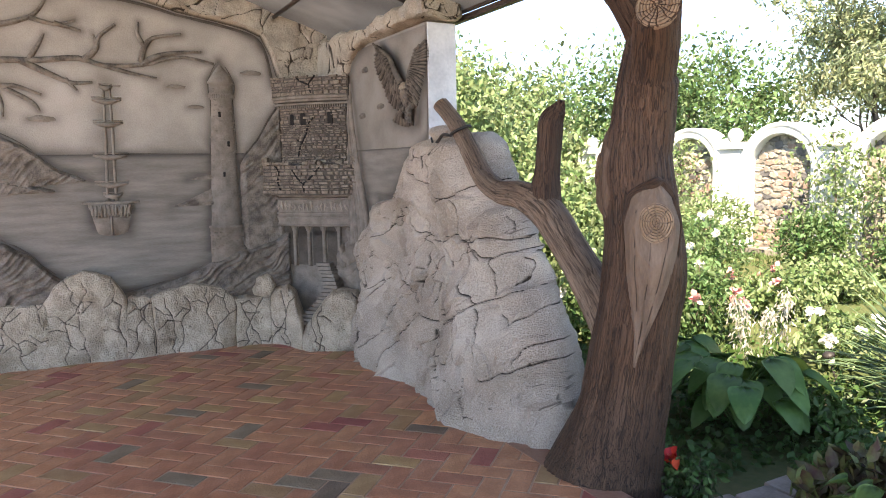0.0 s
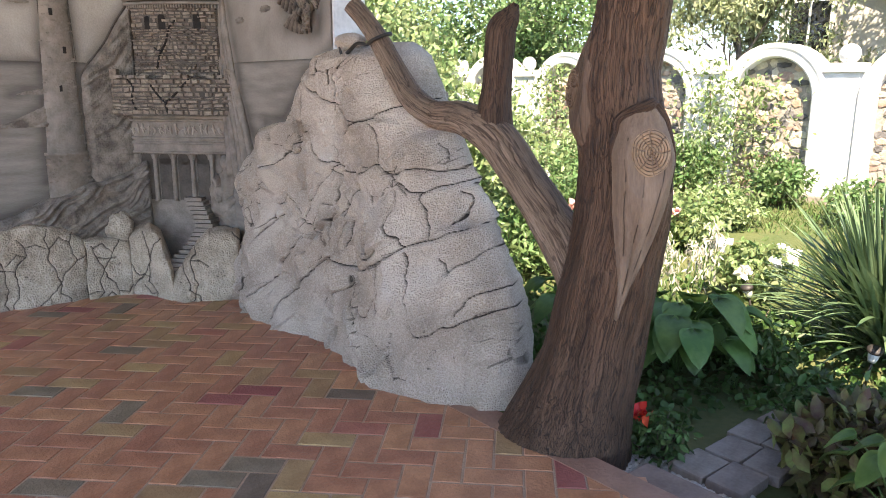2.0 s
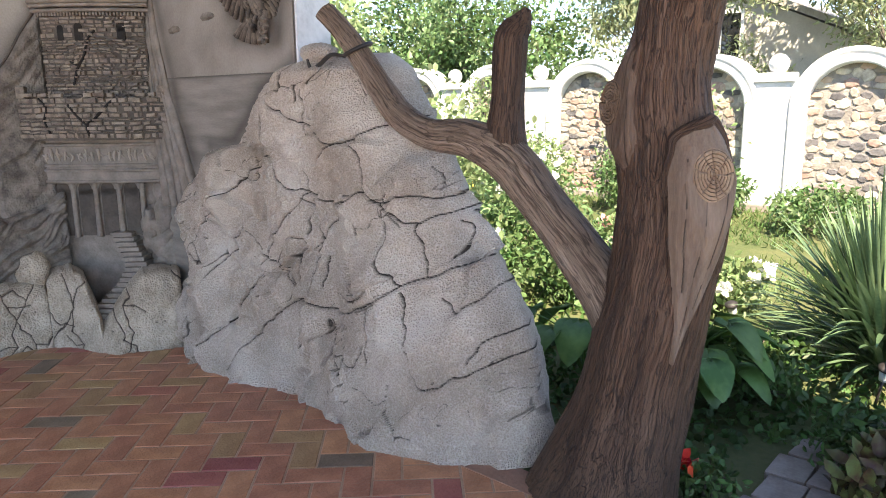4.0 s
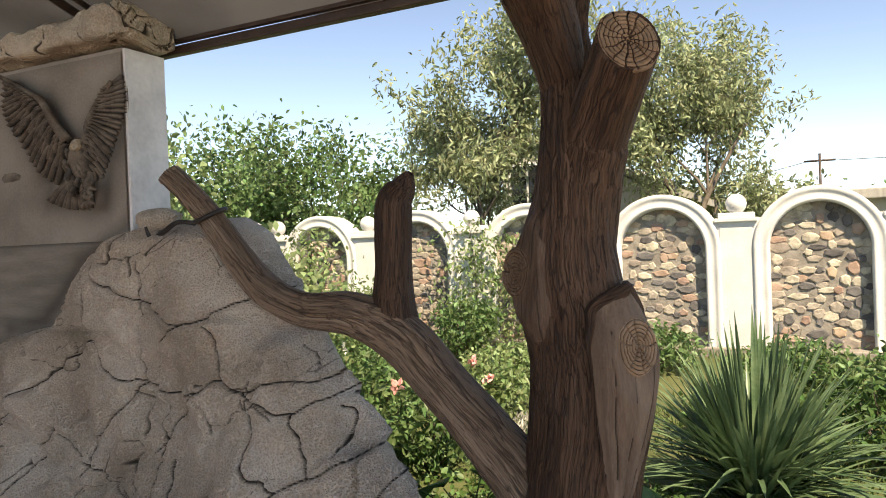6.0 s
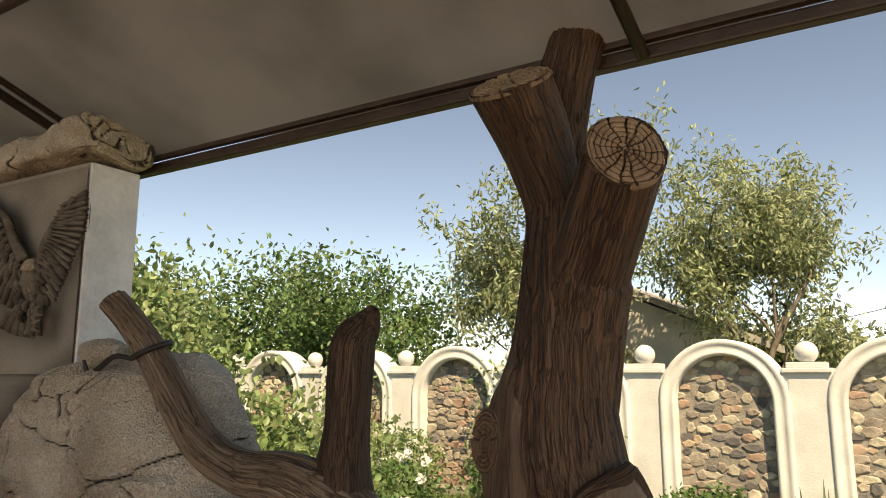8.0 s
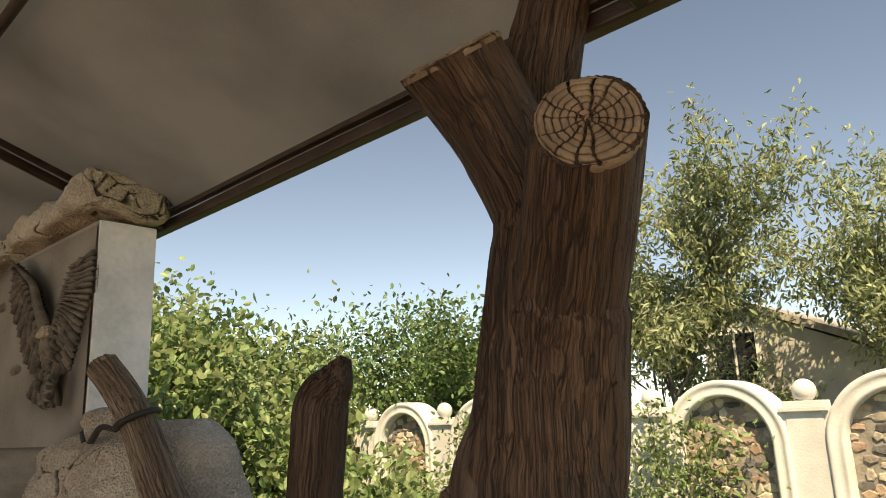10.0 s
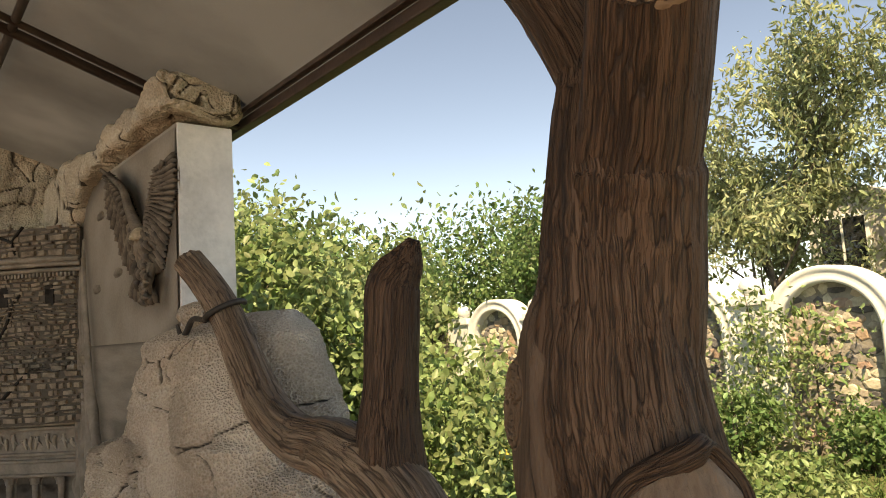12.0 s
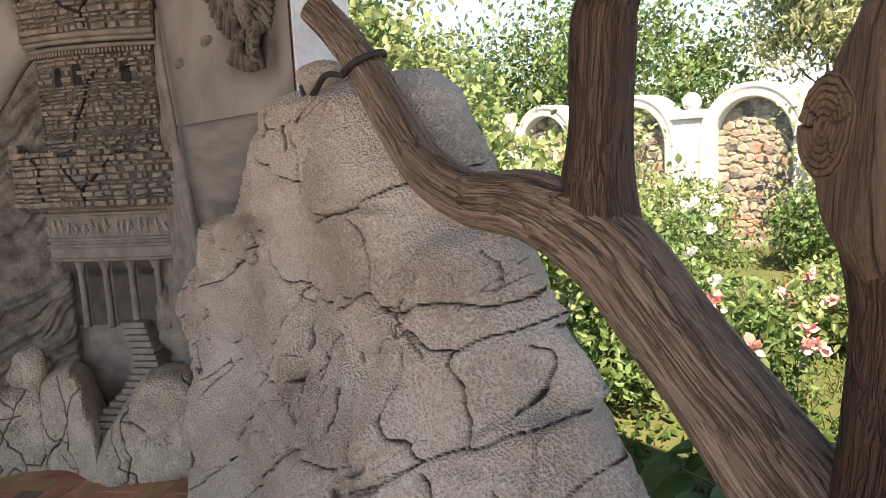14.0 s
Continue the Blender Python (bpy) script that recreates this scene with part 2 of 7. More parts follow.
M = {
    "wall": mat("painted_relief_plaster", (0.31, 0.28, 0.24), (0.46, 0.42, 0.37), 2.5, 0.75, 0.3, 90, grime_shade=(0.06, 0.05, 0.042), edge=(0.0, 1.0)),
    # relief plaster again but darker: the side wall's lower light put into its colour
    "wallShade": mat("shaded_relief_plaster", (0.20, 0.178, 0.152), (0.315, 0.284, 0.248), 2.5, 0.75, 0.3, 90, grime_shade=(0.05, 0.042, 0.035), edge=(0.0, 1.0)),
    "sea": mat("painted_sea_plaster", (0.165, 0.148, 0.128), (0.27, 0.245, 0.213), 2.2, 0.7, 0.3, 40, (1, 1, 7), grime_shade=(0.045, 0.038, 0.032), edge=(0.0, 1.0)),
    "hill": mat("painted_hill_plaster", (0.10, 0.085, 0.07), (0.25, 0.215, 0.18), 12, 0.8, 0.8, 70, grime_shade=(0.035, 0.028, 0.022)),
    "relief": mat("carved_relief_plaster", (0.155, 0.133, 0.11), (0.255, 0.22, 0.185), 11, 0.8, 0.5, 70),
    "castle": mat("carved_castle_stone", (0.115, 0.092, 0.072), (0.26, 0.215, 0.17), 20, 0.85, 0.5, 90, vary=0.14),
    "dark": mat("dark_recess_shade", (0.010, 0.009, 0.008), (0.022, 0.019, 0.017), 10, 0.9, 0.3, 80),
    "rock": mat("sculpted_grey_rock", (0.37, 0.305, 0.245), (0.61, 0.53, 0.445), 3.0, 0.85, 0.9, 110, c3=(0.66, 0.60, 0.53), stipple=115, depth=0.015, grime_shade=(0.035, 0.027, 0.02)),
    "paleRock": mat("pale_plaster_rock", (0.30, 0.245, 0.18), (0.52, 0.445, 0.35), 7.0, 0.85, 0.8, 90, stipple=85, depth=0.012, grime_shade=(0.05, 0.038, 0.028)),
    "arch": mat("ochre_carved_stone", (0.29, 0.25, 0.20), (0.48, 0.425, 0.345), 6.0, 0.85, 0.7, 80, stipple=100, grime_shade=(0.04, 0.03, 0.02)),
    "white": mat("white_wall_paint", (0.50, 0.51, 0.52), (0.74, 0.74, 0.74), 4, 0.7, 0.6, 40),
    "fenceWhite": mat("white_fence_paint", (0.54, 0.54, 0.525), (0.66, 0.66, 0.645), 3, 0.7, 0.3, 50),
    "bark": wood("dark_painted_bark", (0.014, 0.008, 0.006), (0.068, 0.037, 0.023), (0.14, 0.082, 0.052)),
    "barkPale": wood("worn_brown_bark", (0.04, 0.025, 0.017), (0.19, 0.13, 0.092), (0.37, 0.28, 0.21)),
    "bareDark": mat("bare_dark_wood", (0.07, 0.044, 0.03), (0.15, 0.10, 0.07), 14, 0.7, 0.8, 60, (3, 3, 0.25), grime_shade=(0.02, 0.013, 0.009)),
    "bare": mat("bare_worn_wood", (0.13, 0.09, 0.064), (0.235, 0.17, 0.125), 6, 0.7, 0.6, 60, (3, 3, 0.4), grime_shade=(0.03, 0.02, 0.014)),
    "figure": mat("pale_carved_figures", (0.25, 0.215, 0.175), (0.37, 0.32, 0.265), 12, 0.85, 0.5, 80),
    "bird": mat("dark_carved_feathers", (0.075, 0.06, 0.048), (0.20, 0.165, 0.132), 16, 0.7, 0.6, 120, grime_shade=(0.016, 0.012, 0.009), edge=(0.02, 0.7)),
    "glaze": mat("dark_glaze_and_shade", (0.055, 0.046, 0.038), (0.10, 0.085, 0.07), 9, 0.8, 0.4, 60),
    "band": mat("smooth_red_floor_band", (0.25, 0.135, 0.095), (0.37, 0.215, 0.155), 5, 0.5, 0.4, 50),
    "cut": mat("sawn_end_grain", (0.20, 0.135, 0.088), (0.34, 0.24, 0.16), 10, 0.75, 0.5, 80, grime_shade=(0.035, 0.02, 0.012)),
    "barkCut": mat("weathered_end_grain", (0.10, 0.062, 0.04), (0.18, 0.118, 0.078), 10, 0.75, 0.5, 80, grime_shade=(0.02, 0.012, 0.008)),
    "black": mat("black_painted_metal", (0.018, 0.016, 0.015), (0.035, 0.03, 0.028), 12, 0.55, 0.2, 90),
    "pipe": mat("brown_painted_steel", (0.035, 0.022, 0.018), (0.06, 0.04, 0.032), 12, 0.5, 0.2, 90),
    "canvas": mat("grey_awning_canvas", (0.075, 0.075, 0.076), (0.165, 0.165, 0.166), 1.6, 0.8, 0.25, 300, trans=0.22),
    "brickR": mat("red_clay_paver", (0.34, 0.143, 0.078), (0.53, 0.25, 0.145), 7, 0.36, 0.4, 60, vary=0.14),
    "brickY": mat("ochre_clay_paver", (0.34, 0.21, 0.10), (0.46, 0.31, 0.16), 7, 0.55, 0.4, 60, vary=0.15),
    "brickG": mat("grey_clay_paver", (0.15, 0.115, 0.08), (0.24, 0.19, 0.14), 7, 0.55, 0.4, 60, vary=0.2),
    "brickP": mat("crimson_clay_paver", (0.29, 0.09, 0.075), (0.41, 0.15, 0.12), 7, 0.55, 0.4, 60, vary=0.2),
    "mortar": mat("pale_floor_mortar", (0.34, 0.235, 0.17), (0.47, 0.34, 0.25), 8, 0.8, 0.4, 70),
    "kerb": mat("grey_red_kerb", (0.17, 0.12, 0.10), (0.26, 0.20, 0.17), 8, 0.8, 0.4, 70),
    "slab": mat("grey_stone_paver", (0.20, 0.16, 0.135), (0.31, 0.26, 0.225), 7, 0.8, 0.5, 60, vary=0.15),
    "soil": mat("garden_soil", (0.05, 0.04, 0.028), (0.12, 0.095, 0.065), 2.5, 0.95, 0.9, 30),
    "ground": mat("mown_garden_ground", (0.05, 0.075, 0.022), (0.12, 0.12, 0.05), 1.2, 0.95, 0.9, 25, c3=(0.22, 0.185, 0.12)),
    "grass": mat("grass_blades", (0.08, 0.15, 0.04), (0.19, 0.26, 0.10), 2, 0.6, 0, island=0.35, trans=0.3),
    "cover": mat("ground_cover_leaf", (0.035, 0.075, 0.02), (0.09, 0.16, 0.045), 3, 0.5, 0, island=0.4, trans=0.25),
    "leaf": mat("fresh_green_leaf", (0.075, 0.145, 0.045), (0.18, 0.27, 0.115), 3, 0.45, 0, island=0.4, trans=0.4),
    "leafY": mat("yellow_green_leaf", (0.125, 0.195, 0.065), (0.30, 0.38, 0.19), 3, 0.45, 0, island=0.4, trans=0.4),
    "leafS": mat("silver_green_leaf", (0.19, 0.235, 0.115), (0.39, 0.43, 0.26), 3, 0.45, 0, island=0.4, trans=0.4),
    "hosta": mat("broad_hosta_leaf", (0.06, 0.13, 0.03), (0.14, 0.24, 0.07), 5, 0.4, 0.3, 30, trans=0.25, vary=0.15),
    "yucca": mat("sword_leaf_green", (0.055, 0.105, 0.05), (0.16, 0.23, 0.12), 4, 0.4, 0, island=0.3, trans=0.15),
    "coleus": mat("dark_foliage_leaf", (0.075, 0.03, 0.022), (0.13, 0.15, 0.045), 14, 0.5, 0, island=0.5, trans=0.2),
    "red": mat("red_petal", (0.55, 0.02, 0.02), (0.75, 0.05, 0.04), 10, 0.5, 0, island=0.2, trans=0.2),
    "pink": mat("pink_petal", (0.70, 0.30, 0.30), (0.85, 0.50, 0.46), 10, 0.5, 0, island=0.2, trans=0.2),
    "petalW": mat("white_petal", (0.75, 0.73, 0.68), (0.85, 0.84, 0.8), 10, 0.5, 0, island=0.15, trans=0.2),
    "petalY": mat("yellow_petal", (0.65, 0.45, 0.03), (0.8, 0.6, 0.06), 10, 0.5, 0, island=0.2, trans=0.2),
    "fruit": mat("yellow_fruit_skin", (0.62, 0.42, 0.08), (0.78, 0.58, 0.16), 10, 0.4, 0.1, 60, vary=0.2),
    "twig": mat("grey_brown_twig", (0.07, 0.055, 0.042), (0.14, 0.115, 0.09), 8, 0.85, 0.5, 60),
    "stone": mat("fieldstone", (0.24, 0.21, 0.17), (0.48, 0.42, 0.34), 9, 0.85, 0.6, 40, vary=0.35),
    "stoneR": mat("reddish_fieldstone", (0.29, 0.20, 0.145), (0.43, 0.315, 0.245), 9, 0.85, 0.6, 40, vary=0.25),
    "stoneD": mat("dark_fieldstone", (0.07, 0.065, 0.065), (0.16, 0.15, 0.145), 5, 0.85, 0.6, 40, vary=0.25),
    "joint": mat("stone_wall_mortar", (0.19, 0.17, 0.145), (0.31, 0.28, 0.24), 8, 0.9, 0.8, 40),
    "house": mat("grey_rendered_wall", (0.40, 0.38, 0.35), (0.52, 0.50, 0.46), 2, 0.9, 0.3, 30),
    "roof": mat("weathered_roof_sheet", (0.30, 0.28, 0.25), (0.42, 0.40, 0.36), 2, 0.8, 0.3, 20, (1, 8, 1)),
    "frame": mat("white_window_frame", (0.68, 0.68, 0.66), (0.78, 0.78, 0.76), 6, 0.5, 0.1, 60),
    "gravel": mat("white_rubble", (0.42, 0.41, 0.38), (0.62, 0.60, 0.57), 8, 0.9, 0.6, 50, island=0.2),
    "plumeW": mat("faded_white_plume", (0.38, 0.37, 0.30), (0.55, 0.53, 0.45), 10, 0.6, 0, island=0.2, trans=0.3),
    "yard": mat("pale_bounce_ground", (0.42, 0.39, 0.35), (0.56, 0.53, 0.48), 1.5, 0.85, 0.4, 40),
    "far": mat("distant_foliage", (0.06, 0.09, 0.03), (0.13, 0.17, 0.06), 0.6, 0.9, 0.5, 6, island=0.3, trans=0.2),
}
glass = bpy.data.materials.new("window_glass")
glass.use_nodes = True
g = glass.node_tree.nodes["Principled BSDF"]
g.inputs["Base Color"].default_value, g.inputs["Roughness"].default_value, g.inputs["Specular IOR Level"].default_value = (0.02, 0.022, 0.024, 1), 0.06, 0.8
M["glass"] = glass


# ---- building helpers ----
def link_mesh(name, mesh, material, parent=None, label="", smooth=True):
    if smooth:
        mesh.shade_smooth()
    mesh.materials.append(M[material])
    ob = new(name, mesh)
    ob.parent = parent
    return tagged(ob, label)


def part(name, bm, material, parent=None, label="", smooth=True):
    mesh = bpy.data.meshes.new(name)
    bm.to_mesh(mesh)
    bm.free()
    return link_mesh(name, mesh, material, parent, label, smooth)


def arrays(name, verts, faces, material, parent=None, label="", smooth=True, crack=None, grain=None):
    mesh = bpy.data.meshes.new(name)
    mesh.from_pydata([tuple(v) for v in verts], [], [tuple(int(i) for i in f) for f in faces])
    mesh.update()
    if crack is not None:
        mesh.attributes.new("crack", "FLOAT", "POINT").data.foreach_set("value", np.asarray(crack, dtype=np.float32))
    if grain:
        mesh.attributes.new("grain", "FLOAT_VECTOR", "POINT").data.foreach_set("vector", np.asarray(grain, dtype=np.float32).ravel())
    return link_mesh(name, mesh, material, parent, label, smooth)


def thing(name, u, v, z, label, category, group="", kind="", turn=0.0):
    ob = new(name)
    ob.empty_display_size = 0.1
    ob.matrix_world = L @ pose(u, v, z, 0, 0, turn)
    return tagged(ob, label, category, group, kind)


def placed(ob, u=0.0, v=0.0, z=0.0, turn=0.0):
    """Puts a single mesh, built in terrace axes round (u, v, z), at its place."""
    ob.matrix_world = L @ pose(u, v, z, 0, 0, turn)
    return ob


def box(bm, x0, x1, y0, y1, z0, z1, bevel=0.0):
    r = bmesh.ops.create_cube(bm, size=1.0, matrix=Matrix.Translation(((x0 + x1) / 2, (y0 + y1) / 2, (z0 + z1) / 2)) @ Matrix.Diagonal((x1 - x0, y1 - y0, z1 - z0, 1)))
    if bevel:
        es = list({e for v in r["verts"] for e in v.link_edges})
        bmesh.ops.bevel(bm, geom=es, offset=bevel, segments=2, affect="EDGES", profile=0.6)
    return bm


def one_box(*a):
    return box(bmesh.new(), *a)


def fbm(x, y, z, octaves=4):
    return noise.fractal((x, y, z), 1.0, 2.0, octaves)


def spline(points, n):
    """A smooth run through points (any number of columns), n rows."""
    p = np.array(points, float)
    t = np.linspace(0, len(p) - 1, n)
    i = np.clip(t.astype(int), 0, len(p) - 2)
    f = (t - i)[:, None]
    p0, p1, p2, p3 = p[np.maximum(i - 1, 0)], p[i], p[i + 1], p[np.minimum(i + 2, len(p) - 1)]
    return 0.5 * (2 * p1 + (p2 - p0) * f + (2 * p0 - 5 * p1 + 4 * p2 - p3) * f * f + (3 * p1 - p0 - 3 * p2 + p3) * f ** 3)


def tube_data(points, sides=12, rows=0, groove=0.0, seed=0, freq=7, lump=0.0, caps=True, flat=None, grain=None):
    """A bent tube through rows of x, y, z, radius, with grooves running along it."""
    run = spline(points, rows or 6 * len(points))
    verts, faces = [], []
    ref = Vector((0.31, 0.2, 0.93)) if flat is None else Vector(flat)
    along = 0.0
    for k, row in enumerate(run):
        a, b = run[max(k - 1, 0)], run[min(k + 1, len(run) - 1)]
        d = Vector(b[:3] - a[:3]).normalized()
        x = d.cross(ref)
        x = (x if x.length > 0.05 else d.cross(Vector((1, 0, 0)))).normalized()
        ref = x.cross(d) if flat is None else ref
        y = d.cross(x)
        if k:
            along += float(np.linalg.norm(row[:3] - run[k - 1][:3]))
        for s in range(sides):
            w = 2 * math.pi * s / sides
            r = row[3]
            if groove or lump:
                cx, cy = math.cos(w), math.sin(w)
                warp = 0.35 * noise.noise((cx * 1.5 + seed, cy * 1.5, along * 3))
                g1 = noise.noise((cx * freq + warp * 3 + seed, cy * freq, along * 1.6 + warp * 2))
                g2 = noise.noise((cx * freq * 2.3 + seed, cy * freq * 2.3, along * 4 + 7))
                r += groove * (min(0.0, abs(g1) * 2.2 - 0.5) * 1.6 + 0.45 * g2) + lump * noise.noise((cx * 1.3 + seed, cy * 1.3, along * 3.0))
            if grain is not None:
                grain.append((math.cos(w) * row[3] + seed, math.sin(w) * row[3], along))
            verts.append(Vector(row[:3]) + (x * math.cos(w) + y * math.sin(w)) * r)
    for k in range(len(run) - 1):
        for s in range(sides):
            t = (s + 1) % sides
            faces.append((k * sides + s, k * sides + t, (k + 1) * sides + t, (k + 1) * sides + s))
    if caps:
        for k, order in ((0, -1), (len(run) - 1, 1)):
            c = len(verts)
            verts.append(Vector(run[k][:3]))
            if grain is not None:
                grain.append((seed, 0.0, along))
            for s in range(sides):
                t = (s + 1) % sides
                faces.append((k * sides + s, k * sides + t, c)[::order])
    return verts, faces


def tube(name, points, material, parent, label="", **kw):
    grain = []
    return arrays(name, *tube_data(points, grain=grain, **kw), material, parent, label, grain=grain)


def merge(items):
    """Joins lists of (verts, faces)."""
    verts, faces = [], []
    for v, f in items:
        o = len(verts)
        verts.extend(v)
        faces.extend(tuple(i + o for i in face) for face in f)
    return verts, faces


def leaf_data(centres, size, rng, droop=0.3, narrow=0.5, fold=0.25, up=0.4):
    """Bent four-cornered leaves round the centres, facing all ways with a leaning to the sky."""
    c = np.asarray(centres, float)
    n = len(c)
    d = rng.normal(size=(n, 3))
    d[:, 2] -= droop
    d /= np.linalg.norm(d, axis=1)[:, None]
    w = rng.normal(size=(n, 3))
    w[:, 2] += up
    side = np.cross(d, w)
    side /= np.linalg.norm(side, axis=1)[:, None] + 1e-9
    nor = np.cross(side, d)
    s = (size * rng.uniform(0.6, 1.3, n))[:, None]
    wide, rise = side * s * narrow * 0.5, nor * s * fold * 0.3
    v = np.stack([c, c + d * s * 0.28 + wide * 0.86 + rise * 0.8, c + d * s * 0.62 + wide * 0.84 + rise * 0.7, c + d * s - nor * s * 0.12, c + d * s * 0.62 - wide * 0.84 + rise * 0.7, c + d * s * 0.28 - wide * 0.86 + rise * 0.8], 1).reshape(-1, 3)
    i = np.arange(n)[:, None] * 6
    return v, np.concatenate([i + (0, 1, 2), i + (0, 2, 3), i + (0, 3, 4), i + (0, 4, 5)], 0)


def grow(base, length, radius, levels, rng, spread=0.6, up=0.3, kids=4, first=0.35):
    """A branching skeleton: limbs (rows of x, y, z, r) and the points along the outer twigs."""
    limbs, tips = [], []

    def limb(p, d, length, r, level):
        pts, q, way = [], Vector(p), Vector(d).normalized()
        steps = 5
        for k in range(steps + 1):
            pts.append((*q, r * (1 - 0.75 * k / steps)))
            way = (way + Vector(rng.normal(size=3)) * 0.13 + Vector((0, 0, up * 0.12))).normalized()
            q = q + way * (length / steps)
            if level == 0:
                tips.append(tuple(q))
        limbs.append(pts)
        if level:
            for k in range(kids + (level == levels)):
                f = first + (1 - first) * (k + rng.uniform(0, 1)) / (kids + 1)
                at = pts[min(int(f * steps) + 0, steps)]
                dd = (way + Vector(rng.normal(size=3)) * spread + Vector((0, 0, up))).normalized()
                limb(at[:3], dd, length * rng.uniform(0.5, 0.75), max(at[3] * 0.6, 0.004), level - 1)

    limb(base, (0, 0, 1), length, radius, levels)
    return limbs, np.array(tips)


# ---- terrace ----
def rock_mesh(name, left, right, front, back, top, material, parent, label="", cracks=(), step=0.012, seed=0, lump=0.035, cells=0.28, crack=0.012, base=0.0, net=0.0, facet=0.5, ridge=0.0):
    """A sculpted rock: at each height a ring from left to right, front and back, with lumps, main cracks and a finer net of cracks."""
    rows = int((top - base) / step) + 1
    span = max(right(z) - left(z) for z in np.linspace(base, top, 20))
    nf, nb = int(span / step) + 1, 24
    verts, where = [], []
    for k in range(rows + 1):
        z = base + (top - base) * k / rows
        l, r = left(z), right(z)
        over = min(1.0, max(0.0, (top - z) / 0.09)) ** 0.5
        for i in range(nf + nb):
            s = i / (nf - 1) if i < nf else 1 - (i - nf + 1) / (nb + 1)
            a = l + (r - l) * s
            e = max(0.0, 1 - abs(2 * s - 1) ** 7) ** 0.5 * over
            f, b = front(a, z), back(a, z)
            mid = b + (f - b) * 0.35
            o = mid + ((f if i < nf else b) - mid) * e
            verts.append((a, o, z))
            where.append(i < nf)
    p = np.array(verts)
    isf = np.array(where)
    # lumps and facets, grain
    d = np.array([lump * fbm(a * 1.5 + seed, o + seed, z * 1.5, 2) + 0.16 * lump * fbm(a * 8 + seed, 3.1, z * 8, 3) + 0.07 * lump * noise.noise((a * 70, seed, z * 70)) for a, o, z in verts])
    grime_shade = np.zeros(len(p))
    # finer net of cracks between warped cells, and facets of differing depth
    if cells:
        for q, (a, o, z) in enumerate(verts):
            if not where[q]:
                continue
            w = 0.07 * fbm(a * 4 + 5, seed, z * 4, 3)
            dist, spots = noise.voronoi(((a + w) / cells + seed, seed, (z - w) / (cells * 1.3)))
            gap = (dist[1] - dist[0]) * cells
            sx, sz = spots[0][0], spots[0][2]
            tx, tz = noise.noise((sx * 5.1, 2.0, sz * 5.1)), noise.noise((sx * 5.1, 8.0, sz * 5.1))
            lean = ((a + w) / cells + seed - sx) * cells * tx * facet + ((z - w) / (cells * 1.3) - sz) * cells * 1.3 * tz * facet
            d[q] += (0.050 * noise.noise((sx * 3.7, 1.0, sz * 3.7)) + lean) * min(1.0, gap / 0.022)
            big = noise.voronoi(((a - w) / 0.55 + seed, seed + 3, (z + w) / 0.6))[1][0]
            bx, bz = noise.noise((big[0] * 4.3, 5.0, big[2] * 4.3)), noise.noise((big[0] * 4.3, 6.0, big[2] * 4.3))
            bgap = noise.voronoi(((a - w) / 0.55 + seed, seed + 3, (z + w) / 0.6))[0]
            d[q] += (((a - w) / 0.55 + seed - big[0]) * bx + ((z + w) / 0.6 - big[2]) * bz) * 0.22 * facet * min(1.0, (bgap[1] - bgap[0]) / 0.12)
            if ridge:
                d[q] += ridge * (0.5 - abs(noise.noise((a * 3.4 + z * 0.9 + w * 3, seed, z * 0.9))) * 2.2) * min(1.0, max(0.0, (1.15 - z) / 0.5))
            fine = noise.voronoi(((a + 2 * w) / 0.11, seed + 6, (z + w) / 0.14))[0]
            if noise.noise((a * 2.1, seed + 4, z * 2.1)) > 0.22:
                k = math.exp(-((fine[1] - fine[0]) * 0.11 / 0.0032) ** 2)
                d[q] -= crack * 0.35 * k
                grime_shade[q] = 0.62 * k
            if noise.noise((a * 2.6, seed + 9, z * 2.6)) > net:
                k = math.exp(-(gap / 0.0045) ** 2)
                d[q] -= crack * 0.8 * k
                # the wider term is shade beside the crack, put into the colour
                grime_shade[q] = max(grime_shade[q], 0.72 * k, 0.345 * math.exp(-(gap / 0.010) ** 2))
    for line in cracks:
        best = np.full(len(p), 9.0)
        run = spline(line, 10 * len(line))
        wob = np.array([[0.014 * noise.noise((x * 16, y * 16, 1)), 0.014 * noise.noise((x * 16, y * 16, 5))] for x, y in run])
        run = run + wob
        for (x0, y0), (x1, y1) in zip(run[:-1], run[1:]):
            ax, ay = x1 - x0, y1 - y0
            t = np.clip(((p[:, 0] - x0) * ax + (p[:, 2] - y0) * ay) / (ax * ax + ay * ay + 1e-9), 0, 1)
            best = np.minimum(best, np.hypot(p[:, 0] - x0 - t * ax, p[:, 2] - y0 - t * ay))
        k = np.exp(-(best / 0.0042) ** 2) * isf
        d -= crack * 1.6 * k - 0.008 * np.exp(-((best - 0.03) / 0.02) ** 2)
        # a soft dark halo follows each main crack, shading laid in as colour
        grime_shade = np.maximum(grime_shade, np.maximum(0.95 * k, 0.36 * np.exp(-(best / 0.012) ** 2) * isf))
    p[:, 1] += np.where(isf, d, -d)
    n = nf + nb
    faces = [(k * n + i, k * n + (i + 1) % n, (k + 1) * n + (i + 1) % n, (k + 1) * n + i) for k in range(rows) for i in range(n)]
    c = len(p)
    lastrow = p[rows * n:]
    p = np.vstack([p, lastrow.mean(0)])
    grime_shade = np.append(grime_shade, 0.0)
    faces += [(rows * n + i, rows * n + (i + 1) % n, c) for i in range(n)]
    return arrays(name, p, faces, material, parent, label, crack=grime_shade)


def table(pairs):
    xs, ys = zip(*pairs)
    return lambda z: float(np.interp(z, xs, ys))


